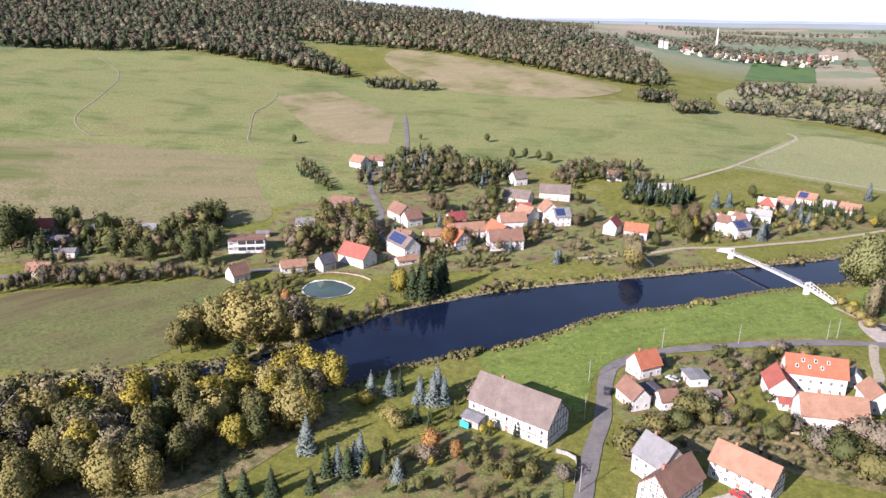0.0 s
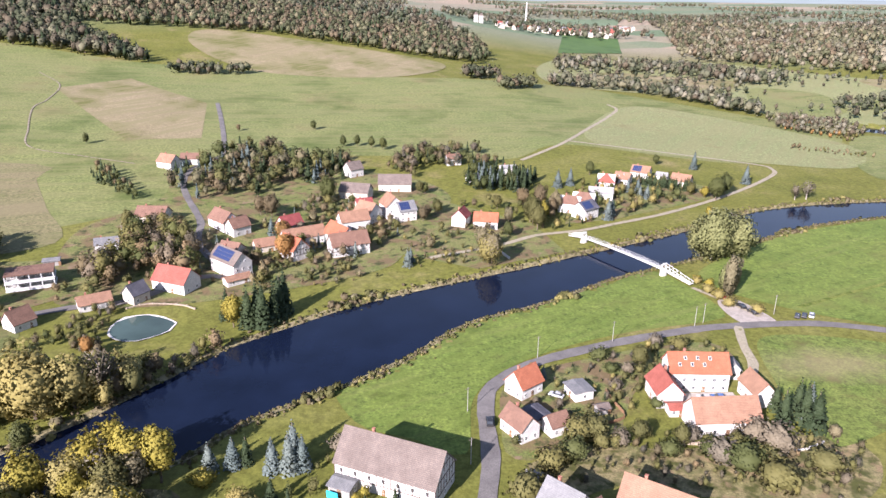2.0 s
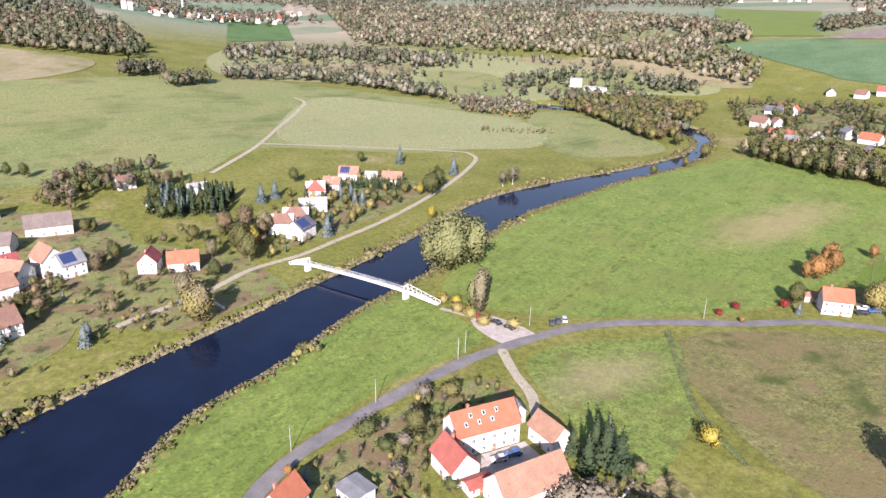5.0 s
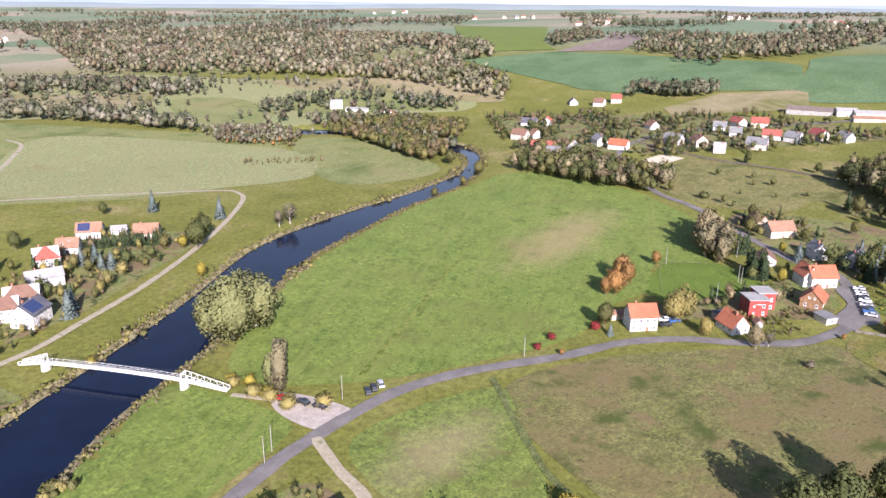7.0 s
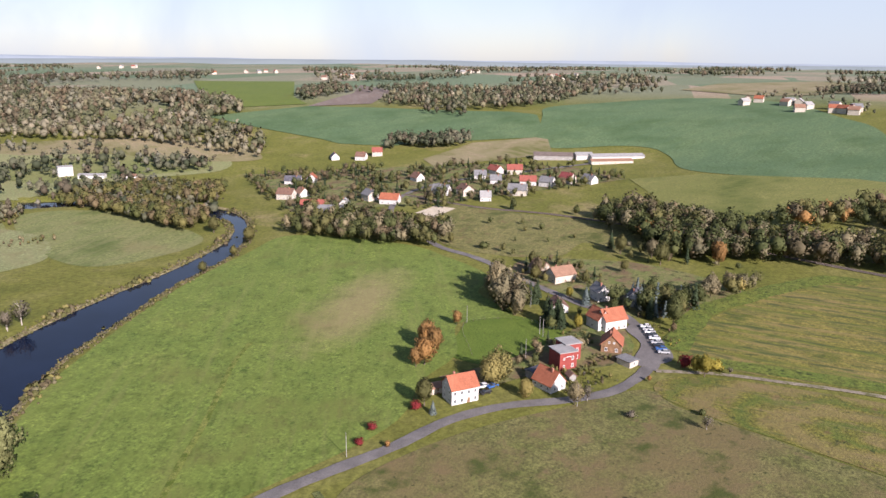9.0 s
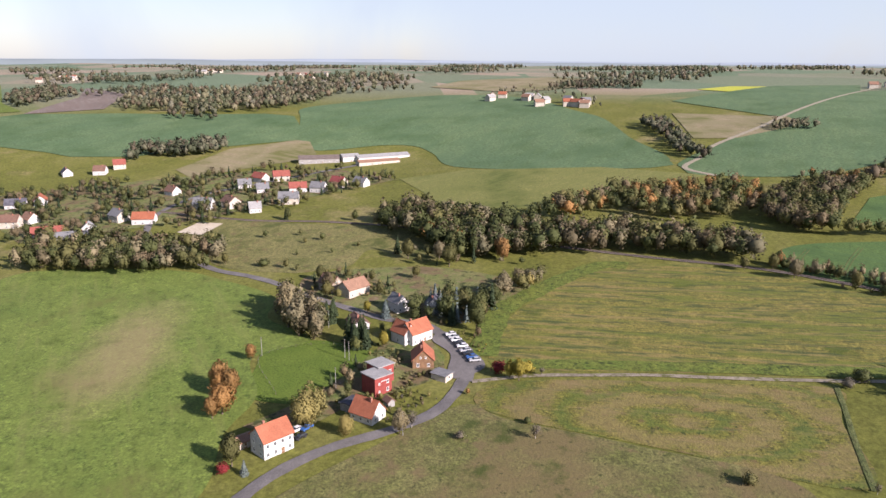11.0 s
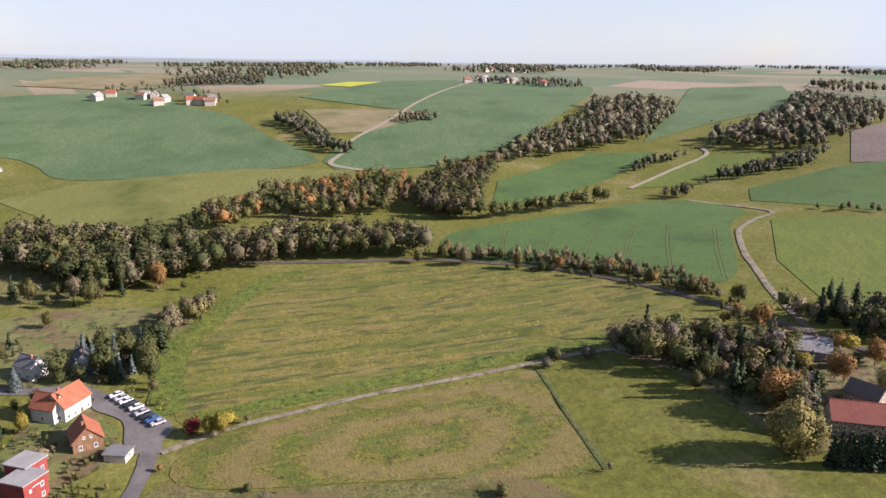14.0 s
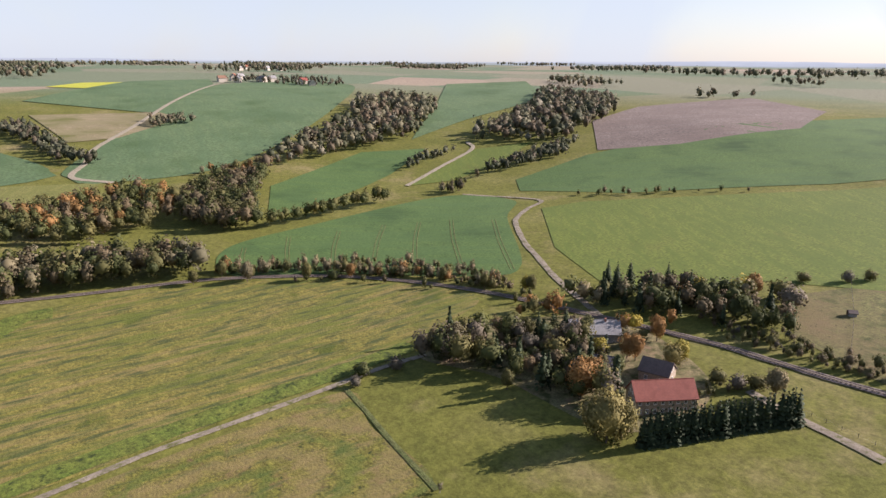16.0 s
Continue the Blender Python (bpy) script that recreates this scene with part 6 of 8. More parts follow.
def terrace_house():
    """A concrete two-storey house with open galleries along its front."""
    x, y, turn = -141, 217, 24
    base = empty("house", pose(x, y, gz(x, y), 0, 0, turn), "white flat-roofed house with two open galleries", "house")
    HOUSES.append((x, y, radians(turn), 17, 10))
    bm = bmesh.new()
    box(bm, 0, 1.5, 2.9, 16, 6, 6.4)
    part("wall", bm, M["grey_wall"], base)
    for z in (0.2, 3.2, 6.2):
        bm = bmesh.new()
        box(bm, 0, -0.6, z, 16.6, 10.2, 0.28)
        part("floor_slab", bm, M["white_paint"] if z < 6 else ROOFS["brown"], base)
    for k in range(5):
        for z in (1.7, 4.7):
            bm = bmesh.new()
            box(bm, -8 + 4 * k, -5.3, z, 0.3, 0.3, 2.75)
            part("post", bm, M["white_paint"], base)
    for z in (1.1, 4.1):
        bm = bmesh.new()
        box(bm, 0, -5.45, z - 0.3, 16.4, 0.08, 0.75)
        part("parapet", bm, M["concrete"], base)
    for k in range(4):
        for z in (1.6, 4.6):
            put_window(base, -6 + 4 * k, -1.54, z, 0)


terrace_house()


# ---- footbridge ----
def footbridge():
    a, b = Vector((80.5, 275.0)), Vector((105.5, 235.5))
    d = (b - a).normalized()
    turn = math.degrees(math.atan2(d.y, d.x))
    span = (b - a).length
    base = empty("footbridge", pose(a.x, a.y, 0, 0, 0, turn), "white steel suspension footbridge on concrete piers", "bridge")
    deck_z = 2.2
    rise = lambda x: deck_z + 0.5 * math.sin(math.pi * x / span)
    bm = bmesh.new()
    n = 24
    rows_ = [[bm.verts.new((span * k / n, y, rise(span * k / n) + z)) for y, z in ((-0.8, -0.09), (0.8, -0.09), (0.8, 0.09), (-0.8, 0.09))] for k in range(n + 1)]
    for p, q in zip(rows_, rows_[1:]):
        for k in range(4):
            bm.faces.new((p[k], q[k], q[(k + 1) % 4], p[(k + 1) % 4]))
    bm.faces.new(rows_[0])
    bm.faces.new(rows_[-1][::-1])
    bmesh.ops.recalc_face_normals(bm, faces=bm.faces)
    part("deck", bm, M["concrete"], base)
    for s in (-1, 1):
        bm = bmesh.new()
        for k in range(n):
            x0, x1 = span * k / n, span * (k + 1) / n
            p, q = Vector((x0, s * 0.82, rise(x0))), Vector((x1, s * 0.82, rise(x1)))
            up = Vector((0, 0, 1.15))
            bar(bm, p + up, q + up, 0.06)
            bar(bm, p + up * 0.5, q + up * 0.5, 0.045)
            bar(bm, p - up * 0.1, q - up * 0.1, 0.12)
            bar(bm, p - up * 0.1, p + up, 0.045)
            bar(bm, p, q + up, 0.03)
        part("railing", bm, M["white_paint"], base, "white lattice railing")
        bm = bmesh.new()
        for k in range(n):
            x0, x1 = span * k / n, span * (k + 1) / n
            c = lambda x: rise(x) + 1.15 + 1.1 * (2 * x / span - 1) ** 2
            bar(bm, (x0, s * 1.15, c(x0)), (x1, s * 1.15, c(x1)), 0.05)
        part("cable", bm, M["steel"], base)
        for k in range(1, n):
            x0 = span * k / n
            bm = bmesh.new()
            bar(bm, (x0, s * 1.1, c(x0)), (x0, s * 1.0, rise(x0) + 0.5), 0.03)
            part("hanger", bm, M["steel"], base)
    for x in (0.0, span):
        out = -1 if x == 0 else 1
        bm = bmesh.new()
        bmesh.ops.create_cone(bm, cap_ends=True, segments=16, radius1=1.6, radius2=1.35, depth=6.0, matrix=Matrix.Translation((x, 0, -1.0)) @ Matrix.Diagonal((0.8, 1.25, 1, 1)))
        part("pier", bm, M["white_wall"], base, "white concrete pier")
        bm = bmesh.new()
        for s in (-1, 1):
            bar(bm, (x, s * 1.2, 1.9), (x, s * 1.2, 4.8), 0.2)
        bar(bm, (x, -1.2, 4.7), (x, 1.2, 4.7), 0.2)
        bar(bm, (x, -1.2, 4.0), (x, 1.2, 4.6), 0.09)
        bar(bm, (x, 1.2, 4.0), (x, -1.2, 4.6), 0.09)
        part("portal", bm, M["white_paint"], base, "white steel portal")
        reach = 14.0 if out > 0 else 9.0
        bm = bmesh.new()
        steps = 7
        for k in range(steps):
            u0, u1 = k / steps, (k + 1) / steps
            x0, x1 = x + out * reach * u0, x + out * reach * u1
            z0, z1 = deck_z - 1.6 * u0, deck_z - 1.6 * u1
            h0, h1 = 2.6 - 1.5 * u0, 2.6 - 1.5 * u1
            for s in (-1, 1):
                bar(bm, (x0, s, z0 + h0), (x1, s, z1 + h1), 0.12)
                bar(bm, (x0, s, z0), (x1, s, z1), 0.12)
                bar(bm, (x1, s, z1), (x1, s, z1 + h1), 0.12)
                bar(bm, (x0, s, z0), (x1, s, z1 + h1), 0.08)
        part("approach_truss", bm, M["white_paint"], base, "white lattice truss")
        bm = bmesh.new()
        x1 = x + out * reach
        box(bm, (x + x1) / 2, 0, deck_z - 0.8, reach, 1.7, 0.16, tilt=out * math.atan2(1.6, reach))
        part("ramp", bm, M["concrete"], base)


footbridge()
ribbon("bridge_path", [(113, 222), (118, 214), (124, 204), (128, 195)], 2.0, "path", 0.25, label="footpath from the bridge to the road")


# ---- cars ----
def car_meshes():
    bm = bmesh.new()
    prism(bm, [(-2.15, 0.35), (2.15, 0.35), (2.18, 0.75), (2.0, 0.92), (1.0, 1.0), (-2.0, 1.02), (-2.15, 0.8)], -0.86, 0.86)
    bmesh.ops.bevel(bm, geom=bm.edges[:], offset=0.06, segments=1, affect="EDGES")
    body = bpy.data.meshes.new("body")
    bm.to_mesh(body)
    bm.free()
    bm = bmesh.new()
    prism(bm, [(-1.9, 0.98), (1.05, 0.98), (0.35, 1.46), (-1.35, 1.48)], -0.76, 0.76)
    bmesh.ops.bevel(bm, geom=bm.edges[:], offset=0.05, segments=1, affect="EDGES")
    cabin = bpy.data.meshes.new("cabin_glass")
    bm.to_mesh(cabin)
    bm.free()
    cabin.materials.append(M["glass"])
    bm = bmesh.new()
    box(bm, 0, -0.5, 1.49, 1.3, 1.5, 0.06)
    roof = bpy.data.meshes.new("car_roof")
    bm.to_mesh(roof)
    bm.free()
    bm = bmesh.new()
    bmesh.ops.create_cone(bm, cap_ends=True, segments=14, radius1=0.32, radius2=0.32, depth=0.22, matrix=Matrix.Rotation(radians(90), 4, "Y"))
    wheel = bpy.data.meshes.new("wheel")
    bm.to_mesh(wheel)
    bm.free()
    wheel.materials.append(M["tyre"])
    return body, cabin, roof, wheel


BODY, CABIN, CAR_ROOF, WHEEL = car_meshes()
PAINTED = {}


def car(x, y, turn, paint, where):
    names = ("white", "silver", "black", "blue", "red")
    if paint not in PAINTED:
        b, r = BODY.copy(), CAR_ROOF.copy()
        for me in (b, r):
            me.materials.clear()
            me.materials.append(CAR_PAINTS[paint])
        PAINTED[paint] = (b, r)
    ob = empty("car", pose(x, y, gz(x, y) + 0.32, 0, 0, turn), "%s car parked %s" % (names[paint], where), "car")
    shared("body", PAINTED[paint][0], ob, Matrix())
    shared("cabin_glass", CABIN, ob, Matrix())
    shared("car_roof", PAINTED[paint][1], ob, Matrix())
    for sx in (-0.78, 0.78):
        for sy in (-1.3, 1.35):
            shared("wheel", WHEEL, ob, pose(sx, sy, 0.32))


for k, (x, y, p) in enumerate([(141.0, 194.6, 2), (143.6, 194.9, 2), (146.4, 195.2, 1)]):
    car(x, y, -30, p, "on the verge of the lane")
for x, y, p, turn in [(126.5, 198, 2, 20), (124.5, 203, 2, 10), (121.5, 209, 4, 15)]:
    car(x, y, turn, p, "at the bridge path")
for k, p in enumerate((0, 1, 0, 2, 0, 1, 2, 3, 1)):
    car(322.6 - 2.75 * k - 1.2 * (k > 4), 117.0 - 1.3 * k, 22 + 5 * math.sin(3.0 * k), p, "in a row at the fork")
for x, y, p, turn in [(249.0, 155.5, 3, 60), (247.5, 158.5, 0, 50), (243.6, 156.0, 2, 55)]:
    car(x, y, turn, p, "beside the white house")
car(27.6, 127.0, 2, 2, "on the lane by the barn")
car(59.5, 85.0, 50, 4, "in the paved barn yard")
car(47.3, 140.6, 60, 1, "beside the orange-roofed cottage")
car(92.5, 139.3, 80, 3, "in the shaded farm yard")
car(88.5, 139.0, 80, 1, "in the shaded farm yard")
car(-121.0, 262.0, 30, 2, "beside the white bungalow")


# ---- poles, posts, small things ----
def pole_mesh(h):
    bm = bmesh.new()
    rod(bm, (0, 0, -0.4), (0, 0, h), 0.11, 0.07, 8)
    me = bpy.data.meshes.new("pole")
    bm.to_mesh(me)
    bm.free()
    me.materials.append(M["grey_wall"])
    bm = bmesh.new()
    bar(bm, (-0.8, 0, h - 0.5), (0.8, 0, h - 0.5), 0.1)
    for x in (-0.7, 0, 0.7):
        rod(bm, (x, 0, h - 0.45), (x, 0, h - 0.2), 0.05, 0.04, 6)
    arm = bpy.data.meshes.new("crossarm")
    bm.to_mesh(arm)
    bm.free()
    arm.materials.append(M["rust"])
    return me, arm


POLE, ARM = pole_mesh(7.6)
first_pole = None
for x, y in [(134, 197.5), (106, 190), (102, 187), (191, 177), (302, 187), (299, 153), (22, 133), (71, 175), (45, 164), (22, 110), (23, 77), (277, 153), (247, 126), (-87, 263), (-126, 264), (301, 155), (-95, 245), (330, 168)]:
    m = pose(x, y, gz(x, y), 0, 0, 35)
    if first_pole is None:
        first_pole = empty("utility_pole", m, "grey weathered utility pole with a crossarm", "pole", "utility poles")
        shared("pole", POLE, first_pole, Matrix())
        shared("crossarm", ARM, first_pole, Matrix())
    else:
        copy_thing(first_pole, m)


def wall_line(name, label, points, height, thick, material, category="wall"):
    """A low garden wall or fence along a line."""
    line = smooth_line(points, False, 2.0)
    base = empty(name, Matrix(), label, category)
    bm = bmesh.new()
    for p, q in zip(line, line[1:]):
        za, zb = gz(*p), gz(*q)
        d = math.hypot(*(q - p))
        box(bm, (p[0] + q[0]) / 2, (p[1] + q[1]) / 2, (za + zb) / 2 + height / 2 - 0.2, d + 0.05, thick, height + 0.4, math.atan2(q[1] - p[1], q[0] - p[0]))
    part("wall" if category == "wall" else "panel", bm, M[material], base)
    bm = bmesh.new()
    for k, p in enumerate(line[::2]):
        box(bm, p[0], p[1], gz(*p) + height / 2, thick * 1.6, thick * 1.6, height + 0.3)
    part("post", bm, M[material], base)


wall_line("garden_fence", "brown wooden garden fence", [(62, 144), (63, 137), (64, 130), (56, 126)], 1.1, 0.08, "wood", "fence")
wall_line("garden_wall", "low stone garden wall below the farm", [(76, 118.5), (84, 118), (92, 119)], 0.7, 0.4, "stone_wall")
wall_line("garden_wall", "pale wall of the barn garden", [(94, 113), (106, 116), (112, 119)], 0.5, 0.4, "concrete")
wall_line("garden_fence", "grey fence beside the barn lane", [(16, 92), (21, 90), (21.5, 80)], 1.2, 0.1, "grey_wall", "fence")
wall_line("garden_hedge", "pale wall along the village gardens", [(44, 252), (40, 262), (36, 268)], 1.0, 0.5, "concrete")
wall_line("garden_wall", "stone rim wall of the pond garden", [(-98, 199), (-92, 203), (-80, 203), (-74, 200)], 0.5, 0.4, "stone_wall")


def wire_fence(label, points):
    line = smooth_line(points, False, 4.0)
    base = empty("wire_fence", Matrix(), label, "fence")
    for p in line:
        bm = bmesh.new()
        rod(bm, (p[0], p[1], gz(*p) - 0.3), (p[0], p[1], gz(*p) + 1.25), 0.08, 0.06, 6)
        part("post", bm, M["rust"], base)
    for h in (0.5, 1.0):
        bm = bmesh.new()
        for p, q in zip(line, line[1:]):
            bar(bm, (p[0], p[1], gz(*p) + h), (q[0], q[1], gz(*q) + h), 0.02)
        part("wire", bm, M["steel"], base)


wire_fence("wire fence on wooden posts across the paddock", [(190, -192), (178, -155), (168, -118)])
wire_fence("wire fence on wooden posts round the lawn", [(276, 154), (290, 149), (313, 162), (301, 187), (271, 172)])
wire_fence("wire fence on wooden posts beside the hill lane", [(186, -88), (170, -83), (150, -79), (130, -78)])


def tarp_thing():
    bm = bmesh.new()
    box(bm, -9.6, 97.2, gz(-9.6, 97.2) + 1.0, 3.0, 0.35, 1.9, radians(-23))
    bmesh.ops.bevel(bm, geom=bm.edges[:], offset=0.12, segments=2, affect="EDGES")
    me = bpy.data.meshes.new("tarpaulin")
    bm.to_mesh(me)
    bm.free()
    me.materials.append(M["tarp"])
    tagged(new("tarpaulin", me), "bright turquoise tarpaulin on a shed wall", "tarpaulin")


tarp_thing()


# railway: two rails and sleepers on the ballast
def railway():
    line = smooth_line(RAIL, False, 4.0)
    d = np.gradient(line, axis=0)
    d /= np.hypot(d[:, 0], d[:, 1])[:, None]
    n = np.stack([-d[:, 1], d[:, 0]], 1)
    far = np.clip(np.hypot(line[:, 0] - 100, line[:, 1] - 150) - 350, 0, None) * 0.0024
    z = ground_z(line[:, 0], line[:, 1]) + 0.55 + far
    base = empty("railway_track", Matrix(), "single railway track with rusty rails", "railway")
    for s in (-0.75, 0.75):
        bm = bmesh.new()
        p = np.column_stack([line + n * s, z])
        for a, b in zip(p, p[1:]):
            bar(bm, a, b, 0.14, 0.16)
        part("rail", bm, M["rust"], base)
    soup = Soup()
    cube = np.array([(x, y, w) for x in (-0.5, 0.5) for y in (-0.5, 0.5) for w in (-0.5, 0.5)])
    quads = [(0, 1, 3, 2), (4, 6, 7, 5), (0, 4, 5, 1), (2, 3, 7, 6), (0, 2, 6, 4), (1, 5, 7, 3)]
    for i in range(len(line) - 1):
        for f in (0.0, 0.25, 0.5, 0.75):
            c, u, v = line[i] * (1 - f) + line[i + 1] * f, d[i], n[i]
            zz = z[i] * (1 - f) + z[i + 1] * f - 0.1
            q = cube * (0.3, 2.4, 0.14)
            soup.add(np.column_stack([c[0] + q[:, 0] * u[0] + q[:, 1] * v[0], c[1] + q[:, 0] * u[1] + q[:, 1] * v[1], zz + q[:, 2]]), quads)
    ob = new("sleeper_bed", soup.mesh("sleeper_bed", [M["rust"]]))
    ob.parent = base
    tagged(ob, kind="stuff")


railway()


# ---- planted trees ----
WILLOW_SPOTS = [
    (-93, 129, 15), (-103, 128, 13), (-85, 134, 13), (-97, 136, 14), (-110, 123, 11), (255, 156, 9), (247, 143, 5), (251, 157, 8), (201, -37, 11),
    (205, -38, 9), (199, -41, 8), (208, -84, 6),
]
BARE_SPOTS = [
    (-79, 138, 12), (-86, 143, 9), (221, 353, 8), (215, 354, 6), (246, 87, 4), (220, 5, 2.5), (282, -21, 3),
    (276, -28, 3), (288, 83, 2.5),
]
OLIVE_SPOTS = [
    (-110, 116, 9), (61, 291, 9), (6, 77, 5), (228, 171, 7),
    (312, 340, 5), (344, 347, 5), (371, 358, 8), (384, 397, 8), (75, 157, 6), (91, 170, 4), (71, 155, 3),
    (66, 155, 3), (65, 145, 3), (74, 135, 3), (84, 172, 4), (64, 163, 4), (87, 114, 5), (65, 119, 5),
    (75, 117, 5), (411, 124, 9), (424, 147, 8), (393, 139, 5), (411, 222, 4), (414, 244, 5), (374, 177, 7),
    (365, 177, 6), (369, 153, 5),
]
OLIVE_SPOTS += [
    (341, 133, 4), (396, -32, 6), (366, -56, 6), (384, -39, 5), (389, 186, 6), (255, -52, 6), (258, -65, 7),
    (259, -49, 5), (257, -73, 6), (280, -19, 4), (275, -29, 4), (187, -83, 4), (193, -83, 4), (282, -107, 6),
    (223, -68, 5), (239, -65, 5), (239, -42, 5), (183, -87, 4), (319, -94, 5), (300, -99, 5), (397, -19, 5),
    (358, -65, 4),
]
GREEN_SPOTS = [
    (-237, 178, 16), (-189, 186, 9), (-169, 183, 10), (-153, 189, 10), (-148, 193, 9), (-176, 240, 8), (-170, 242, 7),
    (-219, 218, 6), (-45, 327, 9), (-89, 116, 7), (168, 349, 10), (172, 79, 12), (183, 73, 12), (165, 84, 11),
    (174, 358, 8), (340, 107, 9), (351, 112, 8), (357, 100, 7), (503, 236, 6), (500, 191, 5), (241, -86, 6),
    (403, -37, 5), (216, -128, 7), (208, -128, 7), (223, -133, 8),
]
YELLOW_SPOTS = [
    (-97, 78, 11), (-78, 81, 10), (-63, 70, 8), (-92, 87, 9), (-56, 186, 9), (-65, 100, 11), (-56, 103, 11),
    (-50, 103, 11), (-62, 105, 12), (-40, 102, 4), (-30, 95, 4), (-27, 92, 4), (6, 79, 4), (152, 314, 5),
    (92, 271, 2.5), (117, 217, 3.5), (119, 211, 3.5), (120, 204, 3.5), (116, 226, 3), (128, 198, 3.5), (120, 224, 3),
    (139, 123, 4.5), (65, 303, 8), (117, 229, 2.5), (120, 214, 3), (122, 206, 3), (284, 91, 6), (286, 94, 5),
    (290, 88, 4), (285, -107, 5),
]
YELLOW_SPOTS += [
    (207, -87, 6), (228, -74, 6),
]
PALE_SPOTS = [
    (36, 245, 11), (115, 120, 4), (380, 89, 7), (369, 96, 8), (380, 84, 7), (272, -43, 7), (265, -46, 9),
    (177, -85, 7), (270, -47, 7), (240, -131, 8), (383, -37, 7),
]
ORANGE_SPOTS = [
    (-51, 247, 9), (-96, 165, 5), (-8, 81, 5), (-15, 82, 6), (268, 186, 8), (257, 185, 8), (298, 190, 5),
    (273, 192, 8), (42, 155, 3), (200, 169, 2), (269, 190, 7), (254, 187, 6), (275, 108, 2), (424, 97, 9),
    (219, -51, 9), (221, -98, 7), (222, -81, 6), (219, -81, 7), (219, -57, 8), (212, -152, 8), (354, -71, 5),
    (340, -85, 4.5), (332, -91, 4.5), (345, -80, 4),
]
BLUE_SPOTS = [
    (-40, 107, 6), (-35, 109, 6), (-25, 107, 7), (-21, 107, 8), (-18, 108, 7), (-46, 75, 8), (1, 242, 6),
    (-31, 70, 7), (-35, 69, 6), (-31, 74, 7), (-20, 70, 5), (-21, 112, 8), (178, 416, 9), (199, 384, 9),
    (99, 309, 8), (125, 347, 6), (129, 347, 6), (224, 166, 4), (344, 123, 8), (113, 130, 8), (2, 247, 5),
    (45, 151, 4),
]
SPRUCE_SPOTS = [
    (-32, 110, 6), (-23, 96, 5), (-37, 67, 7), (-32, 68, 7), (-28, 70, 6), (-56, 52, 6), (-52, 54, 6),
    (-46, 56, 6), (-38, 60, 5), (-24, 72, 5), (-51, 186, 11), (-46, 186, 12), (-41, 198, 12), (-43, 190, 11),
    (-49, 190, 11), (-90, 391, 7), (-57, 369, 6), (-42, 368, 5), (313, 150, 9), (433, 154, 8), (502, 237, 6),
    (105, 127, 8), (111, 128, 9), (112, 124, 9), (111, 132, 8), (106, 134, 6), (-60, 192, 9), (-42, 194, 12),
    (341, 118, 7), (310, 149, 8),
]
SPRUCE_SPOTS += [
    (311, 154, 7), (343, 169, 7), (363, 125, 5), (353, 123, 6), (344, 146, 5), (254, -125, 10), (260, -128, 9),
    (253, -133, 9), (240, -139, 9), (229, -136, 9), (235, -96, 6), (247, -82, 8), (239, -81, 6), (254, -76, 7),
    (253, -83, 6),
]
SHRUB_SPOTS = [
    (-15, 80, 4), (-22, 74, 4), (-1, 83, 3), (11, 80, 4), (19, 81, 4), (-10, 115, 4), (34, 97, 6),
    (41, 108, 5), (47, 112, 5), (83, 111, 5), (87, 107, 6), (94, 119, 5), (78, 120, 4), (92, 101, 6),
    (55, 117, 4), (98, 115, 6), (88, 110, 5), (95, 112, 4), (54, 122, 5), (50, 121, 5), (106, 107, 5),
    (71, 114, 4), (60, 118, 4), (81, 114, 4), (224, 34, 3), (276, -13, 3), (255, 89, 2), (246, 109, 2),
    (198, -152, 6), (204, -158, 6),
]
SHRUB_SPOTS += [
    (199, -129, 5), (204, -181, 4), (191, -191, 4), (185, -198, 4),
]
GREY_SPOTS = [
    (132, 254, 17), (130, 262, 14), (143, 258, 15), (144, 269, 14),
]
POPLAR_SPOTS = [
    (123, 212, 13), (123, 217, 9), (127, 218, 11), (330, 185, 13), (321, 178, 12), (318, 171, 9), (343, 190, 12),
]
RED_SPOTS = [
    (207, 178, 2.5), (224, 172, 3), (198, 177, 2), (290, 98, 4),
]

for kind, spots in (("willow", WILLOW_SPOTS), ("bare", BARE_SPOTS), ("olive", OLIVE_SPOTS), ("green", GREEN_SPOTS), ("yellow", YELLOW_SPOTS), ("pale", PALE_SPOTS), ("orange", ORANGE_SPOTS),
                    ("blue", BLUE_SPOTS), ("spruce", SPRUCE_SPOTS), ("shrub", SHRUB_SPOTS), ("grey", GREY_SPOTS), ("poplar", POPLAR_SPOTS), ("red", RED_SPOTS)):
    for x, y, h in spots:
        h = h * 1.4 if h > 4.6 else h * 1.2
        if kind in ("yellow", "olive", "orange") and h < 5.6:
            plant("ball" if kind == "yellow" else "shrub" if kind == "olive" else kind, x, y, h)
        else:
            plant(kind, x, y, h)
for k in range(40):
    u = k / 39
    x, y = (193 - 25 * u, -41 - 35 * u)
    plant("thuja", x + DICE.normal(0, 0.25), y + DICE.normal(0, 0.25), 9.6 + DICE.normal(0, 0.6) + 1.6 * max(0, u - 0.75) * 4 * 0.4, "tall hedge below the red barn")
for k in range(26):
    u = k / 25
    plant("thuja", 131 + 29 * u + DICE.normal(0, 0.4), 377 - 14 * u + DICE.normal(0, 0.6), 7.0 + DICE.normal(0, 0.4), "dark hedge by the river path")


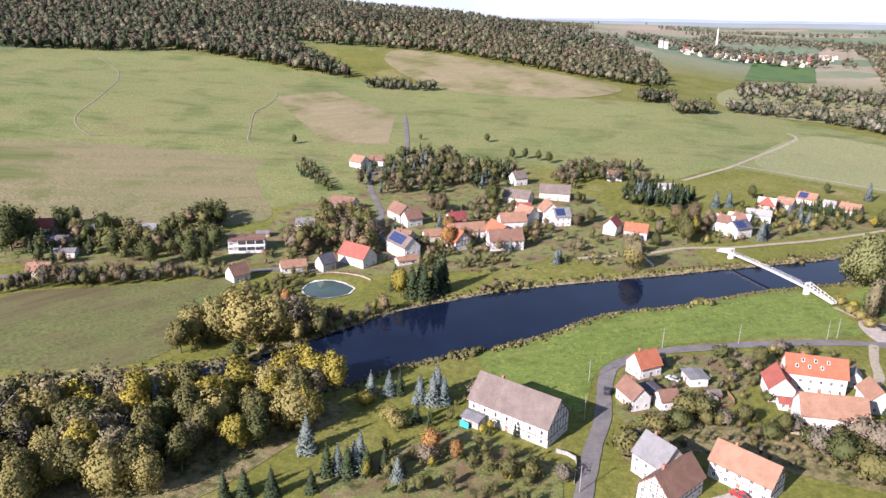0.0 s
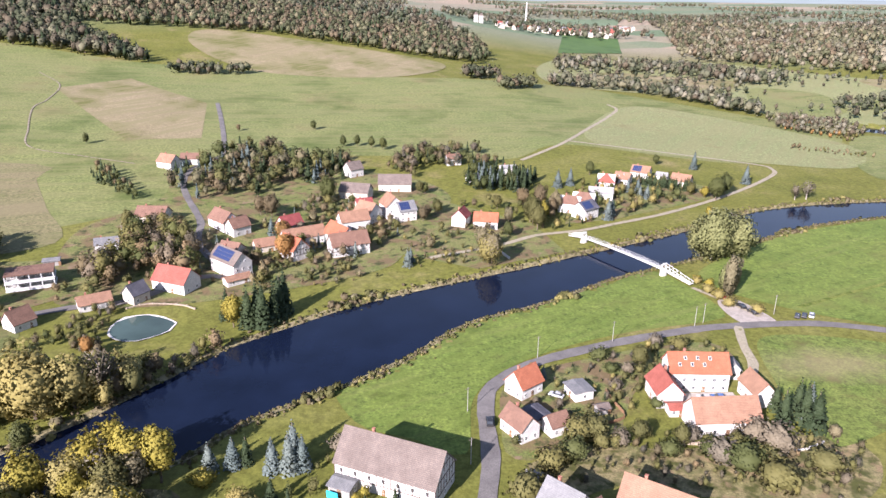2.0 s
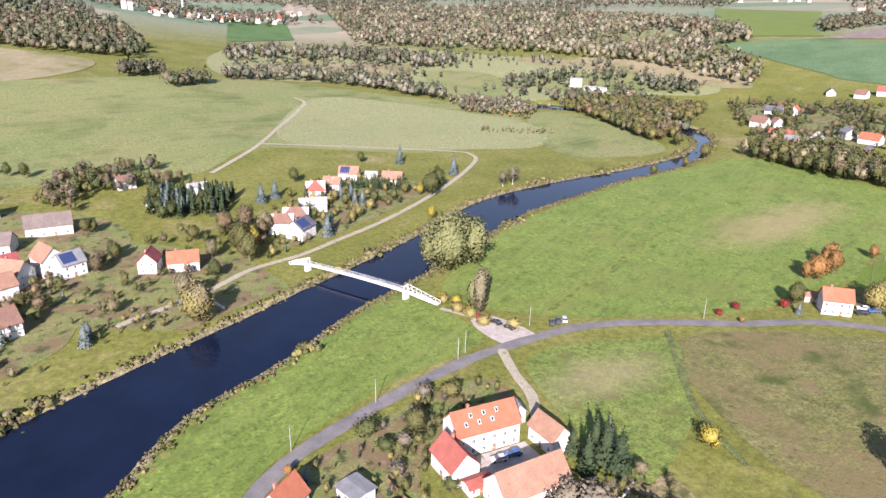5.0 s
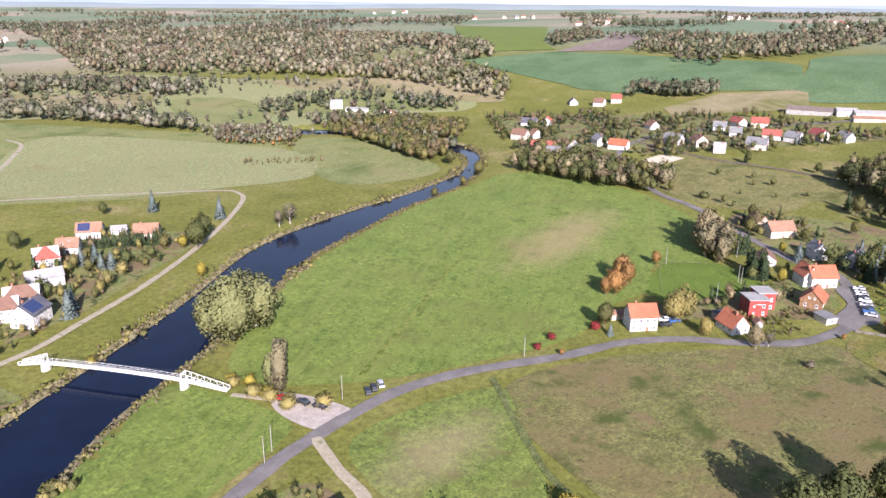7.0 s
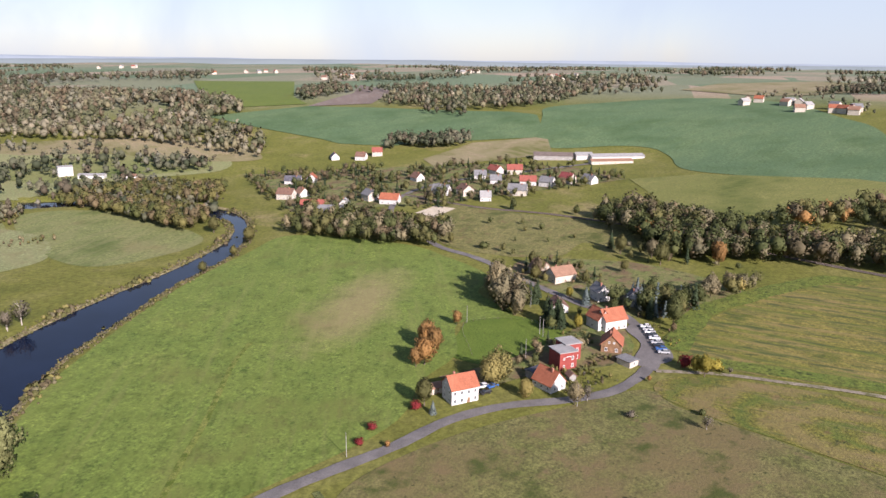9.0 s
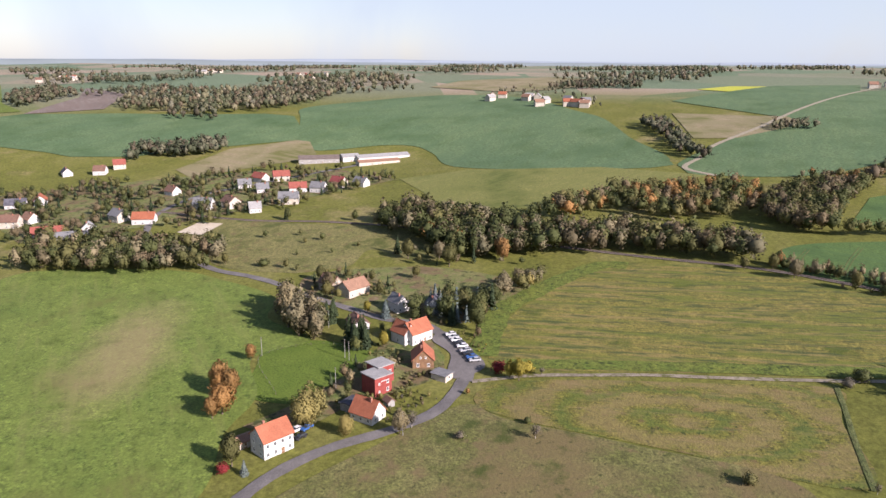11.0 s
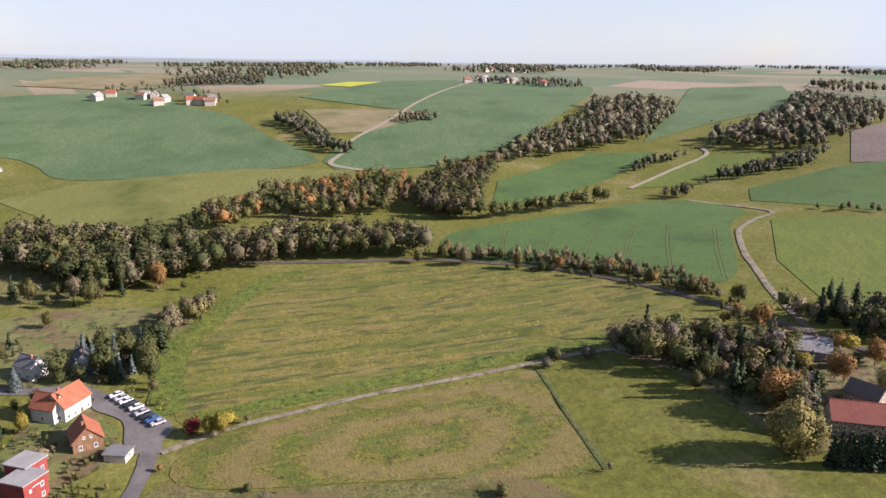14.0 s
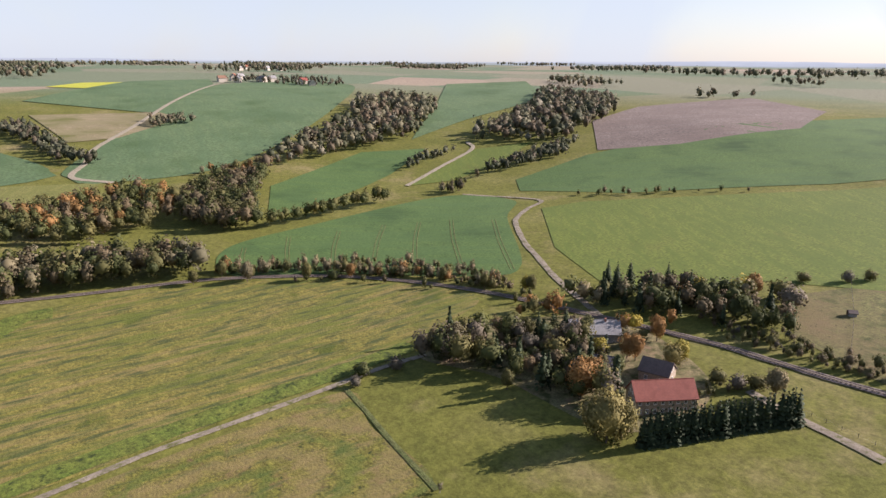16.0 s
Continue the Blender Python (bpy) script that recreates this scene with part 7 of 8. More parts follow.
for kind, x, y, h in (("willow", 35, 246, 15), ("green", -44, 325, 14), ("orange", -56, 268, 11), ("olive", 59, 303, 13), ("green", 177, 359, 13), ("olive", 66, 308, 10), ("pale", 48, 300, 9), ("olive", -59, 190, 9),
                      ("yellow", 163, 352, 7), ("bare", 214, 352, 9), ("russet", 72, 316, 9), ("olive", -18, 276, 7), ("russet", 6, 300, 8), ("green", 12, 316, 7), ("olive", 44, 322, 8), ("pale", 10, 262, 6)):
    plant(kind, x, y, h)


for kind, x, y, h in (
    ("orange", -50, 251, 11), ("russet", -68, 299, 13), ("russet", -74, 302, 11), ("olive", -127, 274, 11), ("blue", -63, 276, 9), ("green", -24, 436, 9), ("green", -51, 439, 8), ("green", -42, 442, 8),
    ("green", -32, 440, 8), ("green", -78, 482, 7), ("russet", -128, 466, 5), ("spruce", -97, 416, 10), ("blue", -91, 389, 12), ("blue", -80, 392, 12), ("green", -209, 411, 7), ("olive", 60, 300, 15),
    ("russet", 67, 327, 13), ("russet", 58, 327, 11), ("pale", 74, 320, 11), ("blue", 82, 364, 11), ("blue", 90, 369, 11), ("blue", 102, 314, 10), ("blue", 121, 358, 9), ("blue", 127, 359, 9),
    ("pale", 33, 261, 13), ("olive", 3, 344, 8), ("green", 6, 345, 7), ("russet", 42, 404, 9), ("green", 156, 425, 7), ("green", 106, 393, 9), ("olive", 13, 311, 8), ("russet", 8, 306, 7),
    ("green", 46, 280, 8),
):
    plant(kind, x, y, h)


# round the fork
for kind, x, y, h in (
    ("spruce", 315, 156, 13), ("spruce", 312, 151, 14), ("spruce", 310, 153, 12), ("spruce", 335, 170, 11), ("spruce", 336, 168, 10), ("blue", 341, 146, 9), ("blue", 355, 128, 9), ("spruce", 334, 117, 11),
    ("green", 328, 107, 13), ("yellow", 311, 142, 7), ("russet", 373, 178, 11), ("pale", 248, 127, 8), ("yellow", 347, 155, 6), ("bare", 252, 124, 6), ("russet", 322, 106, 4), ("pale", 422, 130, 11),
    ("orange", 420, 96, 11),
):
    plant(kind, x, y, h)


def wood(outline, count, kinds, low, high, apart=2.6, group=""):
    """Trees scattered in an outline, clear of houses and roads."""
    poly = np.array(outline, float)
    lo, hi = poly.min(0), poly.max(0)
    done = tries = 0
    while done < count and tries < count * 40:
        tries += 1
        x, y = DICE.uniform(lo[0], hi[0]), DICE.uniform(lo[1], hi[1])
        if not inside(poly, np.array([x]), np.array([y]))[0] or not clear_of_houses(x, y) or min((math.hypot(x - a, y - b) for a, b in PLANTED[-400:]), default=9) < apart:
            continue
        if min(float(away(l, np.array([x]), np.array([y]))[0]) for l in ROAD_LINES) < 3.0 or inside(RIVER, np.array([x]), np.array([y]))[0]:
            continue
        plant(kinds[int(DICE.integers(len(kinds)))], x, y, DICE.uniform(low, high), group)
        done += 1


ROAD_LINES = [np.array(l, float) for l in (MAIN_ROAD, CAR_PARK, [(-66, 226), (-92, 262), (-118, 325), (-130, 375), (-131, 440), (-168, 553)], [(-260, 140), (-180, 172), (-118, 198), (-80, 228), (-66, 226)], [(226, 408), (164, 346), (101, 302), (40, 268)], RAIL)]
wood([(-150, 46), (-112, 72), (-80, 95), (-62, 103), (-50, 104), (-50, 82), (-72, 58), (-74, 40), (-101, 30), (-160, 28)], 90, ["olive", "olive", "willow", "yellow", "pale", "olive", "willow", "bare", "yellow", "green"], 10, 16, 3.2, "riverside grove")
# ---- denser woods and thickets, each one mass of trees ----
def mid_tree(rng, soup, x, y, z, h, slot, low):
    kind, slot = slot, slot * 3 + int(rng.choice((0, 0, 1, 1, 2)))
    if kind in (4, 5):
        wide = 0.2
        core = lump(rng, BALL, 0.1)
        soup.add(np.column_stack([core[:, :2] * (wide * 0.7 * h) * (1.15 - (core[:, 2:3] + 1) / 2), (core[:, 2] + 1) / 2 * h * 0.95]) + (x, y, z), BALL[1], slot)
        n = 110
        t = rng.uniform(0, 1, n) ** 1.3
        a = rng.uniform(0, 6.3, n)
        r = wide * h * (1 - t) * rng.uniform(0.7, 1.1, n)
        p = np.column_stack([x + r * np.cos(a), y + r * np.sin(a), z + h * (0.06 + 0.92 * t)])
        soup.add(*leaf_cards(rng, p, np.column_stack([np.cos(a), np.sin(a), np.full(n, 0.7)]), h * 0.045), slot)
        return
    near = math.hypot(x - 90, y - 120) < 270
    wide, half = h * rng.uniform(0.24, 0.42), h * (0.98 - low) / 2 * rng.uniform(0.92, 1.05)
    centre, radii = np.array([x, y, z + 0.98 * h - half]), np.array([wide, wide, half])
    soup.add(lump(rng, PIP, 0.25) * radii * 0.6 + centre, PIP[1], slot)
    soup.add(*crown_sprays(rng, centre, radii, 11 if near else 8, 250 if near else 130, h * (0.034 if near else 0.045)), slot)


def shades(kinds):
    """Three shades of each kind of leaf, so that neighbouring trees differ."""
    out = []
    for kind in kinds:
        if kind in LEAF_TONES:
            for name, by in (("dim", (0.8, 0.84, 0.84)), ("plain", (1.0, 1.0, 1.0)), ("light", (1.17, 1.14, 1.14))):
                out.append(foliage("%s_%s_leaves" % (name, kind), [tuple(a * b for a, b in zip(t, by)) for t in LEAF_TONES[kind]]))
        else:
            out += [LEAF[kind]] * 3
    return out


MID_SLOTS = dict(green=0, olive=1, russet=2, pale=3, spruce=4, blue=5, orange=6, yellow=7, bare=8, shrub=1, ball=9, willow=9)
MID_LEAF = shades(("green", "olive", "russet", "pale", "spruce", "blue", "orange", "yellow", "twig", "willow"))


def thicket(name, label, outline, apart, kinds, low, high, seed, bushy=False, gappy=None):
    """A mass of trees or shrubs in an outline, clear of houses, roads and water."""
    rng = np.random.default_rng(seed)
    poly = np.array(outline, float)
    lo, hi = poly.min(0), poly.max(0)
    x, y = np.meshgrid(np.arange(lo[0], hi[0], apart), np.arange(lo[1], hi[1], apart))
    x = x.ravel() + rng.uniform(-0.48, 0.48, x.size) * apart
    y = y.ravel() + rng.uniform(-0.48, 0.48, y.size) * apart
    keep = inside(poly, x, y) & ~inside(RIVER, x, y)
    for line in ROAD_LINES:
        keep &= away(line, x, y) > 3.2
    soup = Soup()
    for a, b in zip(x[keep], y[keep]):
        if not clear_of_houses(a, b, 1.2):
            continue
        if gappy and wave(a, b, 13.0, seed) < gappy:
            continue
        h = low + (high - low) * rng.uniform(0, 1) ** 1.7
        mid_tree(rng, soup, a, b, gz(a, b), h, MID_SLOTS[kinds[int(rng.integers(len(kinds)))]], -0.05 if bushy or h < 4.5 else 0.12)
    tagged(new(name, soup.mesh(name, MID_LEAF, True)), label, "thicket" if bushy else "woodland", "", "stuff")


thicket("trees_along_the_shore_road", "tall green trees along the shore road", [(-199, 184), (-177, 183), (-159, 195), (-148, 207), (-163, 230), (-185, 235), (-198, 217), (-218, 213)], 6.0, ["green", "olive", "green", "olive", "russet"], 8, 15, 300)
thicket("shore_hedge", "brown autumn hedge along the shore road", [(-204, 138), (-190, 150), (-173, 157), (-153, 169), (-145, 179), (-152, 186), (-172, 177), (-192, 170), (-199, 160), (-208, 142)], 3.6, ["russet", "russet", "olive", "russet", "bare"], 4.5, 9.5, 441, True)
thicket("shore_back_trees", "broad dark trees behind the gallery house", [(-183, 236), (-167, 243), (-177, 259), (-189, 249)], 5.0, ["green", "green", "olive"], 9, 13, 442)
thicket("village_end_trees", "tall dark trees at the village end", [(-229, 163), (-230, 184), (-256, 208), (-264, 200)], 6.0, ["green", "green", "olive"], 13, 19, 443)
thicket("yard_trees", "dark trees between the shore road yards", [(-218, 167), (-205, 169), (-199, 186), (-224, 217), (-246, 220), (-248, 201)], 4.8, ["green", "spruce", "russet", "green"], 5, 12, 444)
thicket("cottage_shrubs_west", "brown shrubs round the shore cottage", [(-143, 174), (-131, 180), (-136, 194), (-147, 193)], 3.6, ["russet", "shrub", "olive"], 2.5, 6, 445, True)
thicket("pond_shrubs", "brown and olive shrubs beside the pond", [(-116, 180), (-104, 202), (-100, 193), (-98, 176), (-89, 168), (-93, 155), (-104, 168)], 3.8, ["russet", "shrub", "bare", "olive"], 2.5, 6, 446, True)
thicket("village_trees", "brown and olive trees below the hill field", [(-125, 272), (-124, 279), (-106, 277), (-90, 254), (-81, 230), (-84, 219), (-99, 228), (-111, 235), (-110, 215), (-121, 216), (-127, 233), (-117, 238)], 5.0, ["olive", "russet", "green", "olive", "bare", "russet"], 8, 15, 301)
thicket("field_edge_row", "dark conifers and shrubs along the hill field", [(-183, 354), (-162, 329), (-143, 314), (-138, 311), (-143, 326), (-164, 349), (-181, 364)], 4.2, ["spruce", "green", "russet", "spruce", "shrub"], 4, 9, 440)
thicket("village_trees", "mixed autumn village trees in leaf", [(-127, 329), (-113, 316), (-104, 324), (-78, 333), (-67, 342), (-53, 335), (-41, 389), (-47, 407), (-66, 412), (-96, 412), (-118, 408), (-132, 384), (-138, 365)], 5.6, ["green", "olive", "olive", "spruce", "russet", "green", "pale", "blue"], 7, 14, 302, False, -0.45)
thicket("village_trees", "russet and green trees above the village", [(-20, 392), (-5, 371), (12, 386), (22, 401), (51, 406), (53, 426), (30, 445), (11, 443), (-8, 426)], 5.0, ["russet", "green", "olive", "russet", "bare", "spruce"], 6, 11, 303, False, -0.3)
thicket("village_garden_shrubs", "mixed autumn village garden shrubs in leaf", [(-53, 228), (-36, 236), (-18, 251), (1, 267), (22, 287), (43, 273), (26, 243), (2, 240), (-15, 226), (-33, 218)], 4.6, ["shrub", "shrub", "russet", "ball", "olive", "pale"], 1.5, 4.6, 304, True, -0.25)
thicket("village_garden_shrubs", "mixed autumn village garden shrubs in leaf", [(-10, 272), (16, 290), (22, 330), (80, 330), (62, 300), (40, 275)], 7.0, ["shrub", "olive", "russet", "green", "ball"], 3.0, 7.2, 305, False, -0.15)
thicket("garden_trees_by_the_river_path", "garden trees by the river path in leaf", [(78, 300), (128, 330), (170, 360), (160, 395), (100, 375), (70, 330)], 7.0, ["shrub", "ball", "olive", "green", "russet", "spruce"], 2.6, 8.5, 306, True, -0.6)
thicket("village_trees", "garden trees round the red-roofed house", [(-124, 198), (-106, 200), (-106, 211), (-86, 211), (-81, 225), (-87, 244), (-90, 230), (-104, 228), (-118, 252), (-126, 219), (-131, 207)], 6.0, ["olive", "russet", "green", "shrub"], 3.5, 9, 307, False, -0.3)
thicket("shrubs_above_the_pond", "shrubs above the pond in leaf", [(-135, 160), (-100, 165), (-98, 200), (-125, 200)], 7.0, ["shrub", "olive", "russet", "green"], 3.6, 7.2, 308, False, -0.15)
thicket("village_garden_shrubs", "mixed autumn village garden shrubs in leaf", [(-62, 215), (-20, 235), (-25, 250), (-64, 246)], 7.0, ["shrub", "green", "olive"], 3.0, 6.0, 309, True, -0.15)
thicket("trees_before_the_far_village", "trees before the far village in leaf", [(399, 352), (393, 289), (404, 244), (438, 255), (452, 317), (454, 374)], 5.2, ["olive", "green", "russet", "pale", "green"], 9.5, 14.9, 310)
thicket("trees_of_the_far_village", "trees of the far village in leaf", [(445, 385), (500, 260), (620, 180), (660, 240), (650, 310), (600, 430), (560, 520), (470, 420)], 6.8, ["olive", "green", "russet", "russet", "shrub", "spruce", "green"], 4.0, 11.0, 311, False, -0.2)
thicket("trees_at_the_river_bend", "trees at the river bend in leaf", [(394, 508), (374, 415), (404, 416), (430, 440), (506, 491), (470, 550), (395, 588)], 5.2, ["olive", "green", "russet", "olive"], 9.5, 14.9, 312)
thicket("dark_wood_along_the_stream", "dark wood along the stream in leaf", [(489, 180), (440, 136), (418, 114), (425, 102), (426, 82), (428, 60), (421, 22), (403, -16), (404, -28), (414, -33), (434, -24), (447, 4), (461, 46), (474, 84), (496, 110), (510, 150)], 5.4, ["green", "green", "russet", "olive", "green", "pale"], 12.2, 17.6, 313)
thicket("wood_along_the_stream", "wood along the stream in leaf", [(489, -56), (456, -61), (447, -81), (516, -119), (541, -144), (548, -110), (538, -84)], 5.6, ["russet", "green", "olive"], 12.2, 16.2, 315)
thicket("tree_row_on_the_field_edge", "tree row on the field edge in leaf", [(446, -84), (452, -84), (450, -170), (444, -170)], 4.1, ["green", "green", "olive"], 9.5, 12.2, 316)
thicket("trees_round_the_hill_farm", "trees round the hill farm in leaf", [(272, -34), (246, -48), (226, -44), (206, -50), (214, -64), (230, -80), (250, -70), (268, -70), (280, -57)], 4.6, ["olive", "green", "russet", "green", "bare", "spruce"], 7.0, 14.0, 317)
thicket("trees_behind_the_hill_farm", "trees behind the hill farm in leaf", [(256, -112), (210, -120), (188, -124), (192, -138), (213, -147), (247, -139)], 5.2, ["green", "spruce", "olive", "russet", "green"], 8.1, 13.5, 318)
thicket("scrub_along_the_railway", "scrub along the railway in leaf", [(208, -109), (160, -109), (150, -114), (160, -122), (190, -126)], 4.3, ["shrub", "russet", "olive"], 3.0, 6.0, 319, True)
thicket("scrub_along_the_railway", "scrub along the railway in leaf", [(240, -95), (290, -94), (330, -80), (388, -34), (398, -28), (335, -98), (290, -108)], 6.3, ["shrub", "russet", "olive", "russet"], 3.0, 6.0, 320, True)
thicket("trees_by_the_village_lane", "garden trees round the pink house", [(364, 186), (357, 177), (365, 161), (368, 146), (381, 142), (391, 160), (400, 174), (393, 189)], 5.5, ["olive", "russet", "shrub", "green", "spruce"], 3, 8, 321, False, -0.3)
thicket("meadow_trees", "mixed autumn meadow trees in leaf", [(470, 140), (400, 190), (405, 240), (490, 250), (500, 190)], 27.0, ["shrub", "olive", "green"], 3.0, 6.6, 322, True)
thicket("rough_garden_scrub", "mixed autumn rough garden scrub in leaf", [(46, 108), (60, 122), (110, 120), (118, 108), (100, 96), (66, 106)], 6.4, ["shrub", "bare", "olive", "shrub", "russet"], 2.5, 5.5, 323, True)
thicket("garden_scrub_by_the_barn", "garden scrub by the barn in leaf", [(-30, 60), (12, 66), (14, 86), (-20, 88), (-30, 80)], 5.9, ["shrub", "olive", "shrub", "yellow"], 3.0, 6.0, 324, True)
thicket("orchard_by_the_farm", "orchard by the farm in leaf", [(56, 142), (80, 170), (100, 176), (106, 166), (80, 158), (66, 132)], 4.9, ["shrub", "olive", "ball"], 2.4, 4.8, 325, True)
thicket("garden_shrubs_at_the_fork", "garden shrubs at the fork in leaf", [(258, 150), (278, 128), (296, 116), (290, 124), (284, 136), (264, 152)], 3.5, ["shrub", "ball", "shrub"], 1.4, 3.1, 326, True)


thicket("village_garden_trees", "garden trees between the village houses", [(-83, 231), (-90, 260), (-87, 279), (-68, 291), (-60, 309), (-50, 335), (-34, 338), (-25, 310), (-4, 304), (-4, 267), (-18, 248), (-33, 236), (-47, 242), (-51, 217), (-65, 204)], 5.0, ["olive", "shrub", "russet", "russet", "pale", "bare", "green", "blue"], 3, 8.5, 400, False, -0.35)
thicket("lane_clump", "tall straw-brown clump beside the lane", [(356, 197), (332, 188), (318, 177), (317, 168), (330, 170), (344, 182), (360, 191)], 3.6, ["pale", "russet", "pale", "olive"], 11, 17, 401)
thicket("river_garden_trees", "garden trees beside the river path", [(64, 288), (104, 312), (150, 344), (140, 372), (84, 335), (50, 300)], 6.5, ["olive", "shrub", "green", "russet", "spruce", "ball"], 3, 9, 402, False, -0.5)
thicket("spruce_stand", "dark spruce stand on the village edge", [(30, 352), (62, 352), (72, 378), (48, 394), (30, 380)], 3.6, ["spruce", "spruce", "blue", "spruce", "green"], 8, 12, 403)
thicket("fork_garden_shrubs", "dense garden shrubs round the houses at the fork", [(263, 136), (274, 137), (283, 132), (291, 131), (289, 121), (274, 120), (269, 114), (260, 120), (250, 127), (248, 134)], 2.6, ["shrub", "russet", "ball", "shrub", "bare", "olive"], 0.9, 3.0, 404, True, -0.5)
thicket("chalet_hedge", "clipped hedges round the chalet garden", [(303, 148), (296, 134), (292, 130), (300, 132), (311, 140), (315, 144)], 2.6, ["shrub", "green", "ball"], 1.0, 2.6, 452, True, -0.4)
thicket("cottage_shrubs", "garden shrubs round the cottages", [(34, 148), (46, 154), (66, 164), (84, 170), (100, 172), (104, 158), (76, 152), (64, 130), (58, 118), (33, 112), (31, 130)], 4.6, ["shrub", "shrub", "ball", "olive", "bare", "spruce"], 1.2, 4.6, 405, True, -0.6)
thicket("slope_scrub", "bare brown scrub on the slope", [(34, 96), (36, 112), (58, 120), (74, 117), (112, 123), (122, 112), (108, 96), (76, 98), (56, 103)], 4.8, ["shrub", "bare", "russet", "olive", "russet"], 1.2, 4.2, 406, True)
thicket("grove_under", "undergrowth of the riverside grove", [(-150, 40), (-132, 66), (-104, 94), (-80, 94), (-50, 98), (-50, 82), (-74, 44)], 6.4, ["olive", "shrub", "green", "bare"], 2.0, 5.0, 408, True)
thicket("east_bank_trees", "olive trees on the near river bank", [(-112, 74), (-82, 98), (-64, 108), (-66, 102), (-84, 92), (-110, 66), (-150, 40), (-220, 14), (-222, 22), (-150, 48)], 4.4, ["olive", "olive", "willow", "pale", "green"], 14, 19, 409)

thicket("lane_conifers", "dark broad trees and conifers beside the grey house", [(343, 137), (337, 126), (333, 114), (335, 102), (352, 100), (361, 114), (358, 127)], 4.4, ["green", "spruce", "blue", "green", "olive"], 7, 13, 410)
thicket("stream_willows", "pale willows at the meadow corner", [(362, 102), (365, 90), (379, 76), (392, 77), (383, 94), (372, 103)], 4.6, ["pale", "willow", "pale", "olive"], 7, 11, 450)
thicket("stream_bushes", "bushes and single trees along the stream meadow", [(429, 157), (406, 132), (418, 108), (413, 86), (429, 85), (430, 125), (450, 154)], 11.0, ["russet", "olive", "green", "pale", "spruce"], 4, 11, 451)
thicket("carpark_growth", "shrubs along the car park edge", [(300, 104), (326, 116), (336, 124), (338, 118), (312, 102)], 3.0, ["shrub", "russet", "olive", "yellow"], 1.2, 3.2, 411, True)

thicket("belt_beside_the_lane", "mixed trees in autumn leaf beside the stream lane", [(463, 150), (444, 134), (417, 116), (425, 104), (470, 84), (494, 108), (496, 134), (508, 160)], 6.5, ["green", "olive", "russet", "pale", "green", "orange"], 8, 15, 420)
thicket("middle_belt", "russet and green trees along the upper stream", [(493, 80), (494, 56), (508, 24), (486, 8), (484, -43), (516, -67), (552, -80), (560, -31), (552, 12), (534, 45), (511, 76)], 7.0, ["green", "olive", "russet", "orange", "olive", "green"], 10, 16, 421)
thicket("stream_link", "low trees joining the stream woods", [(541, -144), (560, -120), (584, -112), (582, -188), (574, -190), (566, -150)], 6.5, ["olive", "russet", "orange", "pale", "russet"], 6, 11, 422)
thicket("railway_bushes", "straw and orange bushes along the railway", [(404, -30), (387, -43), (368, -56), (355, -69), (339, -77), (319, -89), (296, -100), (296, -108), (322, -98), (344, -86), (360, -76), (372, -64), (390, -50), (406, -38)], 4.2, ["olive", "pale", "russet", "orange", "shrub", "pale", "green"], 3.5, 8.5, 423, True)
thicket("railway_hedge", "straw-coloured bushes beside the railway", [(396, -30), (371, -56), (349, -74), (329, -92), (297, -97), (283, -99), (298, -113), (325, -110), (349, -101), (369, -86), (383, -65), (400, -43)], 3.6, ["pale", "russet", "olive", "pale", "green"], 3.0, 7.0, 453, True)
thicket("lane_scrub", "scrub beside the field lane", [(370, -247), (345, -262), (320, -284), (297, -304), (282, -315), (280, -320), (318, -291), (343, -270), (370, -254)], 5.0, ["shrub", "olive", "russet", "green"], 2.5, 6.0, 424, True)
thicket("junction_trees", "bushy trees at the lane corner", [(438, -205), (425, -218), (440, -240), (452, -262), (446, -240), (446, -215)], 6.0, ["olive", "russet", "green", "pale"], 5, 11, 425, True)
thicket("farm_back_trees", "yellow, orange and green trees behind the hill farm", [(276, -86), (272, -99), (264, -119), (253, -120), (247, -124), (235, -141), (211, -149), (212, -138), (230, -130), (244, -114), (256, -106), (266, -84)], 5.4, ["green", "olive", "pale", "orange", "spruce", "russet", "yellow"], 6, 12, 426)
thicket("farm_yard_trees", "russet and olive trees in the hill farm yard", [(247, -60), (232, -59), (218, -53), (212, -56), (226, -76), (238, -83), (253, -77)], 4.2, ["russet", "olive", "bare", "green"], 6, 11, 460)
thicket("farm_autumn_trees", "orange and yellow trees beside the white-roofed farmhouse", [(231, -82), (227, -89), (219, -101), (208, -103), (215, -112), (230, -110), (240, -100)], 5.0, ["orange", "yellow", "olive", "pale"], 6, 10, 461)
thicket("railway_scrub", "low brown scrub beside the railway", [(218, -122), (201, -113), (182, -111), (166, -110), (156, -110), (158, -118), (178, -123), (204, -133), (221, -134)], 3.4, ["russet", "bare", "shrub", "russet"], 1.5, 4.5, 462, True)
thicket("barn_shrubs", "rough shrubs before the red-roofed barn", [(209, -52), (199, -56), (195, -64), (187, -79), (179, -89), (181, -96), (194, -78), (200, -66), (211, -59)], 3.2, ["shrub", "olive", "russet"], 1.5, 4.0, 463, True)
thicket("shore_trees", "broad olive trees beside the pond and shore", [(-112, 118), (-76, 132), (-66, 148), (-78, 152), (-98, 142), (-116, 128)], 5.5, ["willow", "willow", "willow", "olive"], 9, 14, 427, True)
thicket("shore_thicket", "tangled grey thicket on the far shore", [(-80, 134), (-62, 154), (-52, 170), (-60, 172), (-72, 156), (-86, 142)], 4.2, ["bare", "olive", "russet", "bare"], 4, 9, 428, True)

